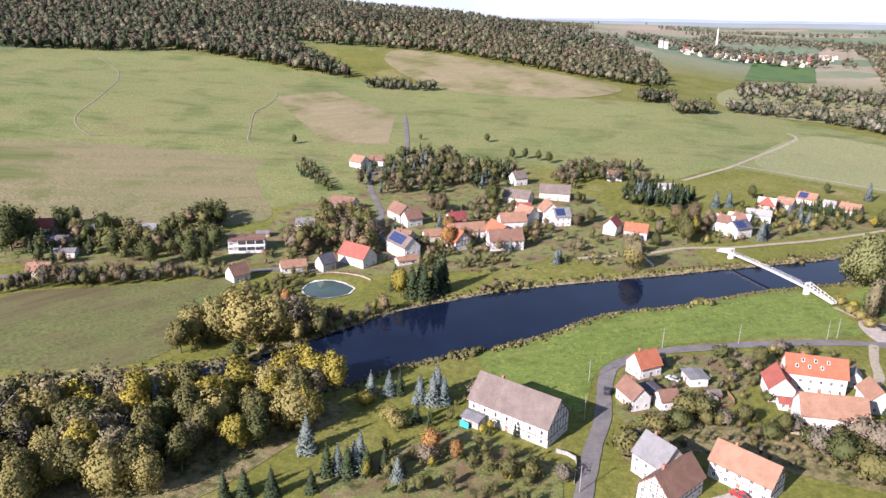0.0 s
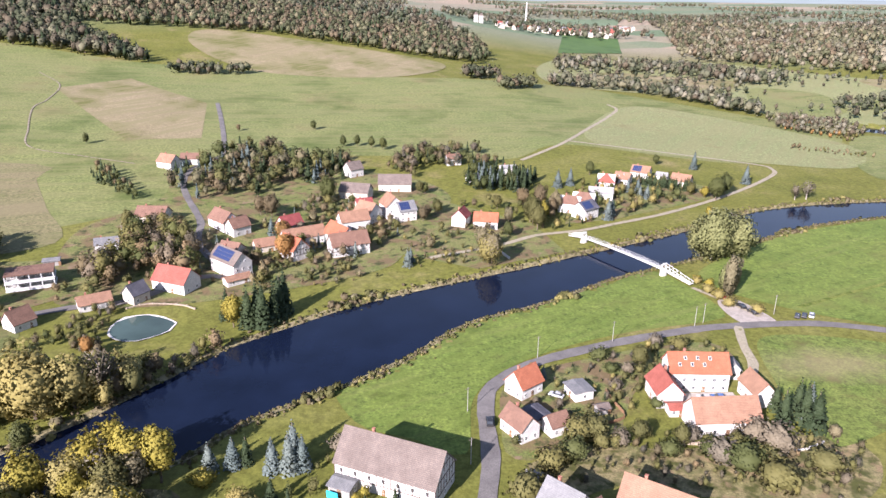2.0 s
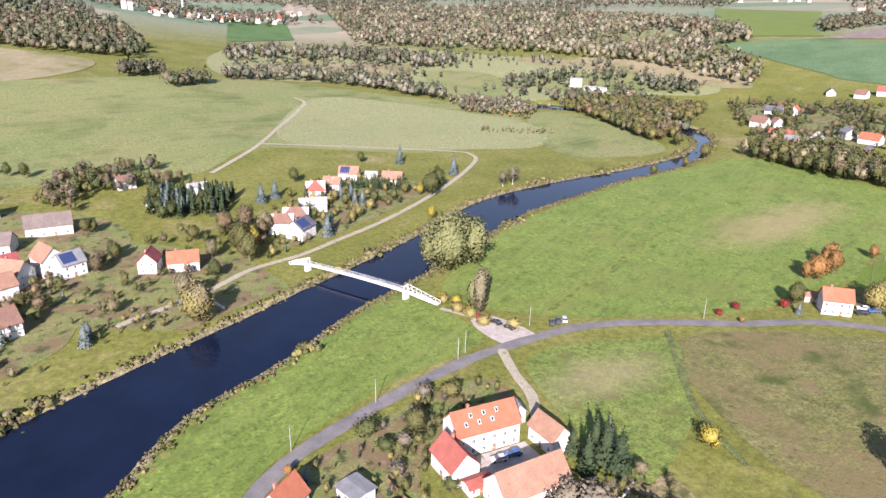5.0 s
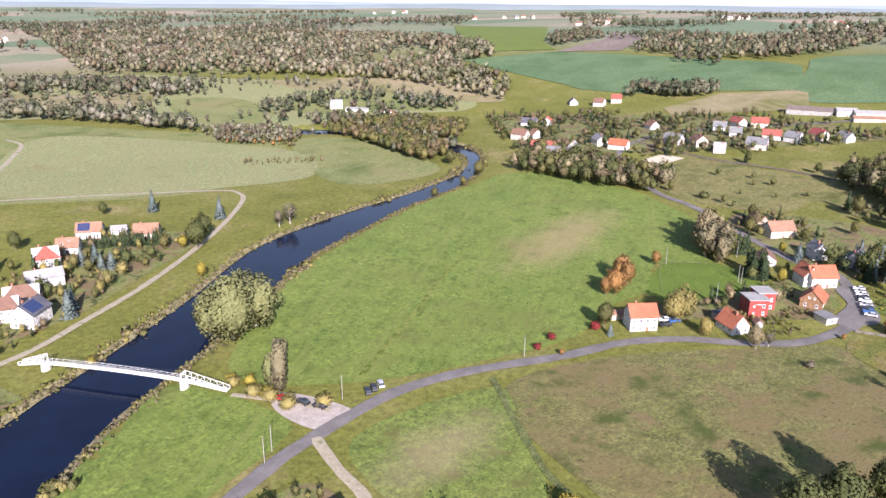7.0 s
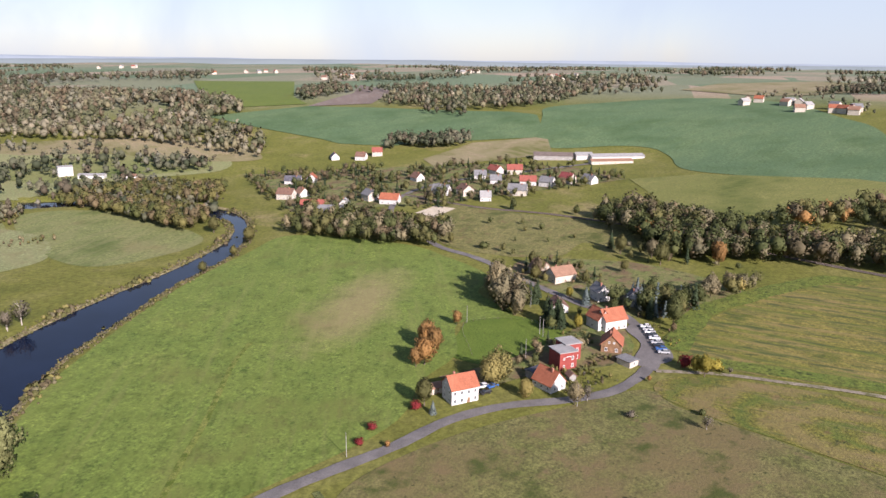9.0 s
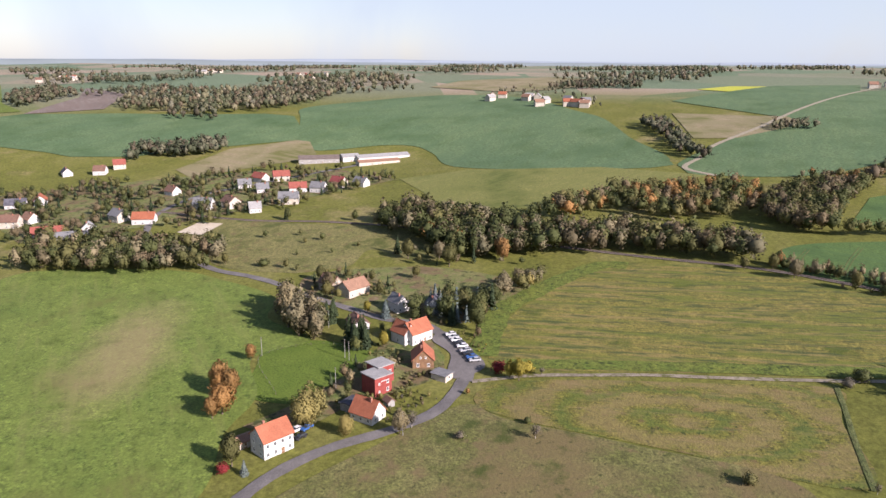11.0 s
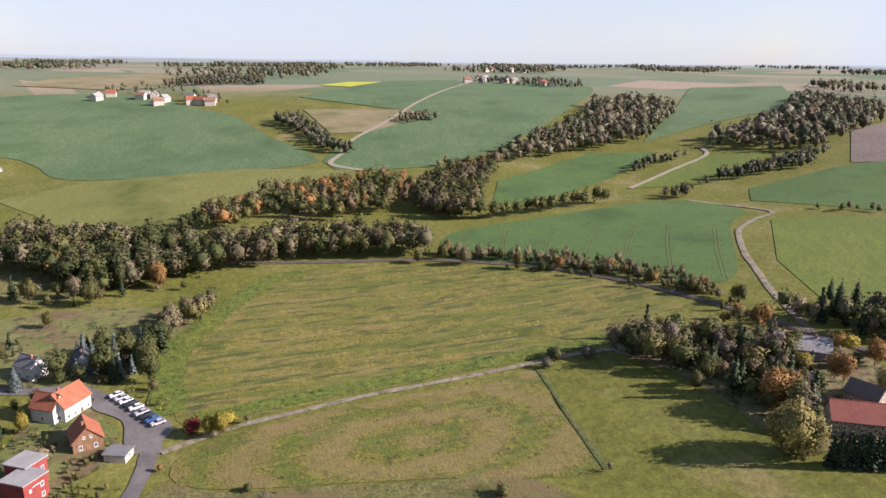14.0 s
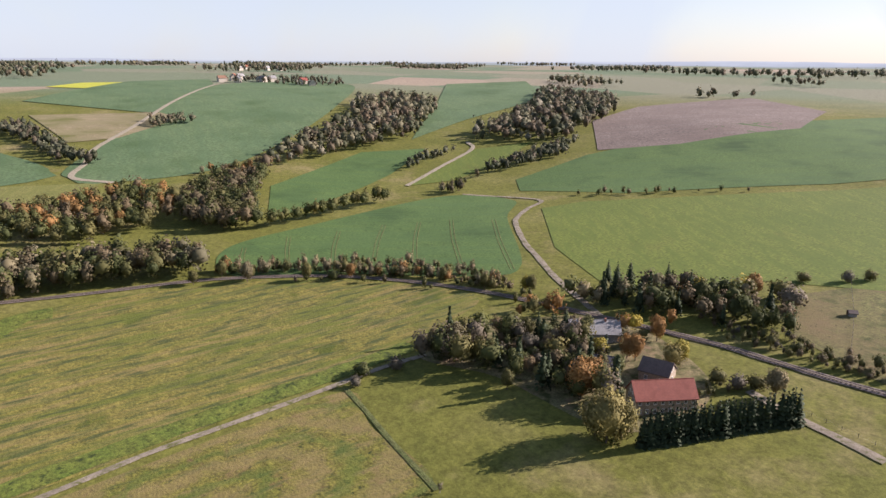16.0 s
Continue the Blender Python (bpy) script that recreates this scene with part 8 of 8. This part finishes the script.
thicket("flats_hedge", "orange and brown hedge on the river flats", [(302, 577), (345, 521), (365, 549), (328, 604)], 7.0, ["russet", "orange", "olive", "pale"], 3.5, 7.0, 430, True)
thicket("flats_hedge_low", "low brown hedge on the river flats", [(271, 490), (325, 466), (333, 478), (282, 505)], 5.0, ["russet", "pale", "olive"], 2.0, 4.5, 431, True)

thicket("barn_hedges", "autumn shrubs and hedges round the half-timbered barn", [(-26, 92), (-14, 112), (-2, 118), (14, 112), (20, 96), (18, 84), (2, 86), (-10, 90)], 5.0, ["shrub", "olive", "green", "yellow", "spruce", "shrub"], 1.5, 5.5, 432, True, -0.3)
thicket("fork_trees", "garden trees round the houses at the fork", [(262, 150), (280, 134), (300, 122), (322, 132), (336, 150), (322, 160), (300, 150), (280, 160)], 8.0, ["olive", "pale", "green", "spruce", "russet"], 4.0, 8.5, 433, False, -0.4)

# ---- far woods: one piece of land each ----
def far_tree(rng, soup, x, y, z, h, slot):
    r = h * rng.uniform(0.28, 0.46)
    kind, slot = slot, slot * 3 + int(rng.choice((0, 0, 1, 1, 2)))
    if kind == 4:
        v = lump(rng, BALL, 0.12)
        v = np.column_stack([v[:, :2] * (h * 0.2) * (1.1 - (v[:, 2:3] + 1) / 2), (v[:, 2] + 1) / 2 * h])
        soup.add(v + (x, y, z), BALL[1], slot)
        return
    tall = rng.uniform(0.34, 0.5)
    c = np.array([x, y, z + h * (0.98 - tall)])
    soup.add(lump(rng, PIP, 0.4) * (r * 0.62, r * 0.62, h * tall * 0.75) + c, PIP[1], slot)
    n = 24
    d = rng.normal(0, 1, (n, 3))
    d[:, 2] += 0.45
    d /= np.linalg.norm(d, axis=1)[:, None]
    bulge = 1 + 0.28 * np.sin(3 * np.arctan2(d[:, 1:2], d[:, 0:1]) + rng.uniform(0, 6.3))
    soup.add(*leaf_cards(rng, c + d * (r, r, h * tall) * bulge * rng.uniform(0.5, 1.12, (n, 1)), d, h * 0.085), slot)


# greyish autumn leaves, made paler still by distance haze mixed into the colour
FAR_HAZE_TONES = {
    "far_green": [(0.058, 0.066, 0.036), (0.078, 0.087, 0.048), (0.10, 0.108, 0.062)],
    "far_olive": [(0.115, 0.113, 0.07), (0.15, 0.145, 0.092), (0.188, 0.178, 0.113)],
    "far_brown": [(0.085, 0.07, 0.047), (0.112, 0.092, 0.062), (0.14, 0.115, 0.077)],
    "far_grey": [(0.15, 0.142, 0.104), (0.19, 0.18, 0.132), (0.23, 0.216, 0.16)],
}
LEAF_TONES.update(FAR_HAZE_TONES)
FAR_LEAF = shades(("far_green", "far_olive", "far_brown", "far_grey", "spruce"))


def far_wood(name, label, outline, apart, low, high, weights, seed, edge=0.0, grain=55.0, frayed=0.6):
    rng = np.random.default_rng(seed)
    poly = np.array(outline, float)
    lo, hi = poly.min(0), poly.max(0)
    x, y = np.meshgrid(np.arange(lo[0], hi[0], apart), np.arange(lo[1], hi[1], apart))
    x = x.ravel() + rng.uniform(-0.45, 0.45, x.size) * apart
    y = y.ravel() + rng.uniform(-0.45, 0.45, y.size) * apart
    keep = inside(poly, x, y)
    if edge:
        keep &= wave(x, y, grain, seed) + frayed * rng.uniform(-1, 1, x.size) > edge
    x, y = x[keep], y[keep]
    z = ground_z(x, y)
    w = np.cumsum(weights) / np.sum(weights)
    soup = Soup()
    for a, b, c in zip(x, y, z):
        far_tree(rng, soup, a, b, c, rng.uniform(low, high), int(np.searchsorted(w, rng.uniform())))
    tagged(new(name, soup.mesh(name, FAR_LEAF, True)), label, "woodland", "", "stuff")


far_wood("hill_wood", "mixed autumn forest on the western hill", [(-900, 560), (-660, 606), (-490, 712), (-284, 684), (-275, 700), (-395, 800), (-430, 860), (-640, 1080), (-1000, 1000)], 8.0, 11, 19, (5, 2, 5, 0, 3), 1)
far_wood("ridge_wood", "long autumn forest along the ridge", [(-430, 850), (-395, 830), (-279, 880), (-200, 900), (59, 845), (75, 900), (63, 1060), (-158, 1090), (-420, 1100)], 8.5, 9, 16, (5, 2, 5, 0, 2), 2)
far_wood("ridge_wood_far", "far forest behind the ridge", [(-640, 1080), (-420, 1100), (-100, 1100), (60, 1080), (0, 1250), (-300, 1350), (-700, 1300)], 14, 12, 16, (3, 3, 4, 1, 1), 22)
far_wood("ridge_crest", "forest along the skyline of the ridge", [(-700, 960), (-600, 900), (-500, 890), (-430, 870), (-380, 960), (-280, 1090), (-200, 1110), (-260, 1190), (-420, 1130), (-640, 1100)], 10.0, 11, 16, (5, 2, 5, 0, 2), 69)
far_wood("hill_hedge", "clump of trees on the hill field", [(-246, 655), (-176, 676), (-170, 690), (-244, 676)], 6.0, 9, 13, (4, 3, 1, 0, 0), 3)
far_wood("field_clump", "dark clump of trees at the field edge", [(40, 722), (78, 752), (70, 770), (36, 745)], 5.5, 10, 15, (5, 2, 1, 0, 0), 4)
far_wood("field_clump_east", "dark clump of trees above the river flats", [(75, 676), (117, 706), (110, 722), (70, 694)], 5.5, 10, 14, (5, 2, 1, 0, 0), 5)
far_wood("flats_row", "line of trees along the river flats", [(128, 733), (182, 743), (218, 738), (258, 706), (289, 656), (305, 623), (320, 642), (313, 672), (282, 727), (229, 772), (181, 778), (134, 765)], 6.5, 8, 15, (4, 4, 2, 2, 0), 6, -0.35)
far_wood("flats_loose_trees", "loose trees over the pale flats", [(134, 765), (267, 732), (317, 657), (398, 603), (478, 600), (559, 546), (602, 587), (587, 734), (483, 940), (368, 1037), (171, 968)], 15.0, 5, 13, (3, 4, 3, 3, 0), 72, 0.05)
far_wood("flats_thicket", "russet thicket beside the river flats", [(314, 629), (304, 580), (318, 550), (354, 538), (375, 565), (372, 600), (345, 635)], 5.5, 4, 9, (1, 4, 4, 2, 0), 61)
far_wood("flats_belt", "scattered belt of trees across the flats", [(156, 886), (191, 907), (234, 927), (271, 892), (332, 853), (411, 817), (442, 864), (357, 970), (233, 992), (170, 960)], 9.0, 8, 16, (4, 4, 3, 2, 0), 62, -0.25)
far_wood("flats_scatter", "scattered trees across the river flats", [(400, 686), (435, 657), (489, 671), (514, 644), (529, 597), (548, 559), (572, 583), (556, 628), (543, 680), (523, 728), (447, 718)], 9.0, 6, 15, (4, 4, 2, 2, 0), 7, -0.15)
far_wood("upstream_trees", "bushy trees along the upper river", [(384, 592), (416, 573), (434, 555), (382, 468), (384, 425), (431, 436), (464, 456), (494, 520), (489, 579), (442, 609)], 8.0, 6, 13, (3, 4, 3, 2, 0), 63, -0.3)
far_wood("valley_belt", "wide belt of autumn woodland in the valley", [(374, 1054), (450, 1008), (486, 962), (574, 860), (596, 744), (612, 721), (611, 596), (611, 531), (675, 586), (728, 718), (805, 722), (866, 776), (916, 926), (859, 1360), (525, 1738)], 10.5, 9, 18, (3, 5, 4, 4, 0), 8, -0.35, 60.0, 0.4)
far_wood("rise_copse", "copse on the far rise", [(993, 776), (927, 704), (1047, 698), (1159, 805)], 9.0, 9, 14, (3, 3, 3, 0, 0), 64)
far_wood("crop_wood", "long wood behind the blue-green crop", [(925, 584), (917, 450), (922, 400), (982, 370), (1129, 423), (1163, 660), (1058, 620)], 11.0, 9, 15, (4, 3, 4, 1, 0), 65, -0.1)
far_wood("tree_bank", "wood beyond the tan slope", [(926, 434), (924, 399), (967, 360), (1144, 327), (1350, 393), (1230, 468), (1070, 485)], 11.0, 9, 15, (3, 3, 4, 1, 0), 66, -0.2)
far_wood("plateau_wood", "wood on the eastern plateau", [(1110, 334), (1176, 224), (1322, 274), (1528, 362), (1422, 436)], 14.0, 9, 15, (4, 3, 3, 0, 0), 67, -0.1)
far_wood("plateau_strip", "strip of trees behind the crop field", [(1154, 29), (1131, -102), (1249, -125), (1265, -34)], 10.0, 8, 13, (4, 3, 3, 0, 0), 68)
far_wood("valley_belt_far", "distant woodland in the valley", [(60, 1060), (289, 1060), (344, 1291), (727, 1311), (1006, 1024), (1400, 1300), (1000, 2000), (300, 2200), (0, 1500)], 20.0, 12, 18, (3, 4, 4, 2, 0), 9, 0.1, 120.0, 0.2)
far_wood("village_wood", "dark wood above the far village", [(670, 431), (703, 432), (696, 392), (720, 360), (751, 370), (733, 419), (724, 452)], 6.0, 9, 14, (5, 2, 2, 0, 0), 10)
far_wood("stream_wood", "wood climbing the stream valley", [(556, -148), (570, -187), (567, -247), (578, -315), (591, -335), (680, -444), (735, -445), (753, -378), (697, -340), (667, -305), (620, -235), (584, -172)], 9.0, 9, 17, (3, 4, 4, 1, 0), 11)
far_wood("upper_wood", "wood on the upper slope", [(528, -338), (457, -369), (490, -495), (559, -593), (686, -623), (590, -498), (562, -422), (551, -363)], 9.5, 9, 17, (3, 4, 4, 1, 0), 12)
far_wood("slope_row", "row of trees up the slope", [(447, -262), (432, -340), (452, -378), (459, -354), (459, -279)], 5.5, 7, 10, (4, 2, 1, 0, 0), 13)
far_wood("slope_clump", "clump of trees beside the track", [(500, -236), (512, -296), (522, -299), (512, -240)], 5.5, 6, 9, (3, 3, 1, 0, 0), 14)
far_wood("hamlet_row", "dark strip of trees in the crop field", [(815, -40), (744, -52), (679, -50), (655, -62), (655, -72), (700, -68), (745, -68), (810, -66)], 6.5, 8, 12, (4, 2, 2, 0, 0), 15)
far_wood("hill_copse", "small copse beside the pale road", [(740, -152), (741, -192), (768, -192), (775, -160)], 6.0, 6, 9, (2, 3, 3, 0, 0), 16)
far_wood("hillside_trees", "garden trees round the hillside houses", [(1112, 111), (1014, 40), (911, -18), (1006, -21), (1154, 29), (1181, 94)], 11.0, 5, 9, (3, 3, 3, 1, 0), 70, -0.1)
far_wood("hamlet_trees", "garden trees round the hamlet", [(1058, -400), (959, -443), (898, -483), (992, -545), (1094, -516), (1171, -474)], 12.0, 5, 10, (3, 3, 3, 1, 0), 71, -0.2)
far_wood("horizon_copses", "scattered copses on the far plateau", [(1200, -1400), (1250, 900), (1900, 1400), (2600, 1200), (2900, -200), (2300, -1700), (1500, -2000), (500, -1500), (200, -1200), (700, -900)], 24.0, 10, 16, (4, 3, 2, 1, 0), 17, 0.24, 110.0, 0.1)
far_wood("south_copses", "woods on the southern horizon", [(560, -640), (760, -760), (900, -900), (700, -1100), (400, -900), (300, -760)], 14.0, 9, 13, (4, 3, 2, 0, 0), 18, 0.3, 80.0, 0.1)
far_wood("north_copses", "distant woods round the town", [(-200, 1500), (300, 1900), (1300, 1600), (2000, 2600), (0, 3400), (-900, 2600)], 26.0, 10, 16, (3, 4, 3, 0, 0), 19, 0.3, 130.0, 0.12)
far_wood("east_copses", "woods on the eastern rise", [(860, 420), (1000, 480), (1260, 420), (1500, 700), (1250, 900), (900, 640)], 14.0, 9, 13, (4, 3, 2, 0, 0), 20, 0.25, 70.0, 0.1)


# ---- reeds and scrub on the banks ----
def bank_growth(name, label, line, seed, count, spread):
    rng = np.random.default_rng(seed)
    soup = Soup()
    for k in range(count):
        i = int(rng.integers(0, len(line) - 1))
        p = line[i] + (line[i + 1] - line[i]) * rng.uniform() + rng.normal(0, spread, 2)
        if inside(RIVER, np.array([p[0]]), np.array([p[1]]))[0] and rng.uniform() < 0.8:
            continue
        h = rng.uniform(0.35, 1.15) * (2.2 if wave(p[0], p[1], 9.0, seed) > 0.4 else 1.0)
        c = np.array([p[0], p[1], gz(*p) + h * 0.35])
        slot = int(rng.choice([0, 0, 0, 1, 2, 2, 3]))
        soup.add(lump(rng, PIP, 0.25) * (h * 0.6, h * 0.6, h * 0.5) + c, PIP[1], slot)
        d = rng.normal(0, 1, (8, 3))
        d[:, 2] = np.abs(d[:, 2])
        d /= np.linalg.norm(d, axis=1)[:, None]
        soup.add(*leaf_cards(rng, c + d * h * 0.6, d, h * 0.28, 1.5), slot)
    tagged(new(name, soup.mesh(name, [LEAF["olive"], LEAF["pale"], LEAF["russet"], LEAF["willow"]], True)), label, "bank growth", "", "stuff")


bank_growth("near_bank_growth", "dry reeds and scrub on the river bank", swell(NEAR_LINE, -1.6)[30:115], 31, 3000, 2.0)
bank_growth("far_bank_growth", "dry reeds and scrub on the river bank", swell(FAR_LINE, -1.6)[10:120], 32, 3000, 1.8)


# ---- distant town and hamlets ----
def far_houses(group, label, spots, seed, spread, size=1.0):
    rng = np.random.default_rng(seed)
    kinds = ["orange", "red", "brown", "pale", "grey", "white"]
    for x, y, count in spots:
        for k in range(count):
            a, b = x + rng.normal(0, spread), y + rng.normal(0, spread * 0.7)
            length, width, eave, rise = 11 * size, 8.5 * size, 5.5 * size, 3.4 * size
            base = empty("house", pose(a, b, gz(a, b), 0, 0, rng.uniform(0, 180)), label, "house", group)
            bm = bmesh.new()
            prism(bm, [(-width / 2, -1), (width / 2, -1), (width / 2, eave), (0, eave + rise), (-width / 2, eave)], -length / 2, length / 2)
            part("wall", bm, M["cream_wall"], base)
            bm = bmesh.new()
            roof_prism(bm, length, width, eave, rise)
            part("roof", bm, ROOFS[kinds[int(rng.integers(6))]], base)


far_houses("town houses", "distant white town house with tiled roof", [(150, 1290, 6), (190, 1330, 9), (230, 1370, 11), (280, 1420, 12), (330, 1480, 12), (380, 1540, 10), (430, 1610, 9), (260, 1350, 6), (330, 1420, 6)], 41, 26, 1.0)
far_houses("hamlet houses", "distant hamlet house with tiled roof", [(1084, -398, 3), (1110, -440, 4), (1050, -450, 3), (960, -465, 3)], 42, 14)
far_houses("hillside houses", "distant hillside house with tiled roof", [(1038, 104, 3), (1012, 66, 4), (965, 35, 4), (935, 5, 4)], 43, 13)
far_houses("far farm houses", "distant farm house on the plateau", [(1350, 916, 5), (1674, 770, 6), (1476, 489, 4), (1574, 1320, 5), (2000, 240, 5), (1628, 1900, 5), (1500, -700, 4)], 44, 40)


def chimney_stack():
    x, y = 222, 1790
    bm = bmesh.new()
    rod(bm, (x, y, gz(x, y)), (x, y, gz(x, y) + 44), 2.4, 1.5, 14)
    me = bpy.data.meshes.new("factory_chimney")
    bm.to_mesh(me)
    bm.free()
    me.materials.append(M["concrete"])
    tagged(new("factory_chimney", me), "tall pale factory chimney in the distant town", "chimney")
    for dx in (0, 9):
        base = empty("church_tower", pose(76 + dx, 1290, gz(76 + dx, 1290), 0, 0, 20), "pale twin church tower above the distant town", "tower")
        bm = bmesh.new()
        box(bm, 0, 0, 6, 6, 6, 13)
        part("wall", bm, M["white_wall"], base)
        bm = bmesh.new()
        bmesh.ops.create_cone(bm, cap_ends=True, segments=4, radius1=4.6, radius2=0.2, depth=5, matrix=Matrix.Translation((0, 0, 15)) @ Matrix.Rotation(radians(45), 4, "Z"))
        part("roof", bm, ROOFS["greybrown"], base)


chimney_stack()


# ---- skyline: low hills far beyond the fields, their haze painted in as glow ----
def distant_hills(name, label, radius, low, high, seed, tone, glow):
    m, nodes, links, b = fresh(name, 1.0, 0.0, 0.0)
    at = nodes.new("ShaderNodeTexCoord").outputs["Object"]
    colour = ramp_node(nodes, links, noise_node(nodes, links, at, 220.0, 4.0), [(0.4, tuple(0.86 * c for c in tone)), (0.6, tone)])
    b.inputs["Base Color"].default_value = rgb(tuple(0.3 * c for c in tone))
    # pale blue-grey emission stands in for the haze in front of the hills
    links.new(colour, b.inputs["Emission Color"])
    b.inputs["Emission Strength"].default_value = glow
    rng = np.random.default_rng(seed)
    n = 360
    a = np.arange(n) / n * 2 * math.pi
    crest = sum(rng.uniform(0.4, 1.0) / k ** 0.7 * np.sin(k * a + rng.uniform(0, 6.3)) for k in (3, 5, 9, 14, 23, 41, 67, 103))
    crest = low + (high - low) * (crest - crest.min()) / np.ptp(crest)
    rows = [(radius - 260, np.full(n, 60.0)), (radius - 90, 60 + (crest - 60) * 0.8), (radius, crest), (radius + 160, np.full(n, 60.0))]
    verts = np.vstack([np.column_stack([60 + r * np.cos(a), 30 + r * np.sin(a), z]) for r, z in rows])
    faces = [(k * n + i, k * n + (i + 1) % n, (k + 1) * n + (i + 1) % n, (k + 1) * n + i) for k in range(len(rows) - 1) for i in range(n)]
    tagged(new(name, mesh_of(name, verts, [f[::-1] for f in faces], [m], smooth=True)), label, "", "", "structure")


distant_hills("backdrop_hills", "pale blue horizon hills with haze painted in", 4650, 102, 128, 7, (0.36, 0.42, 0.48), 0.5)
distant_hills("backdrop_hills_near", "grey-green hills before the horizon with haze painted in", 3900, 94, 114, 8, (0.27, 0.32, 0.33), 0.5)
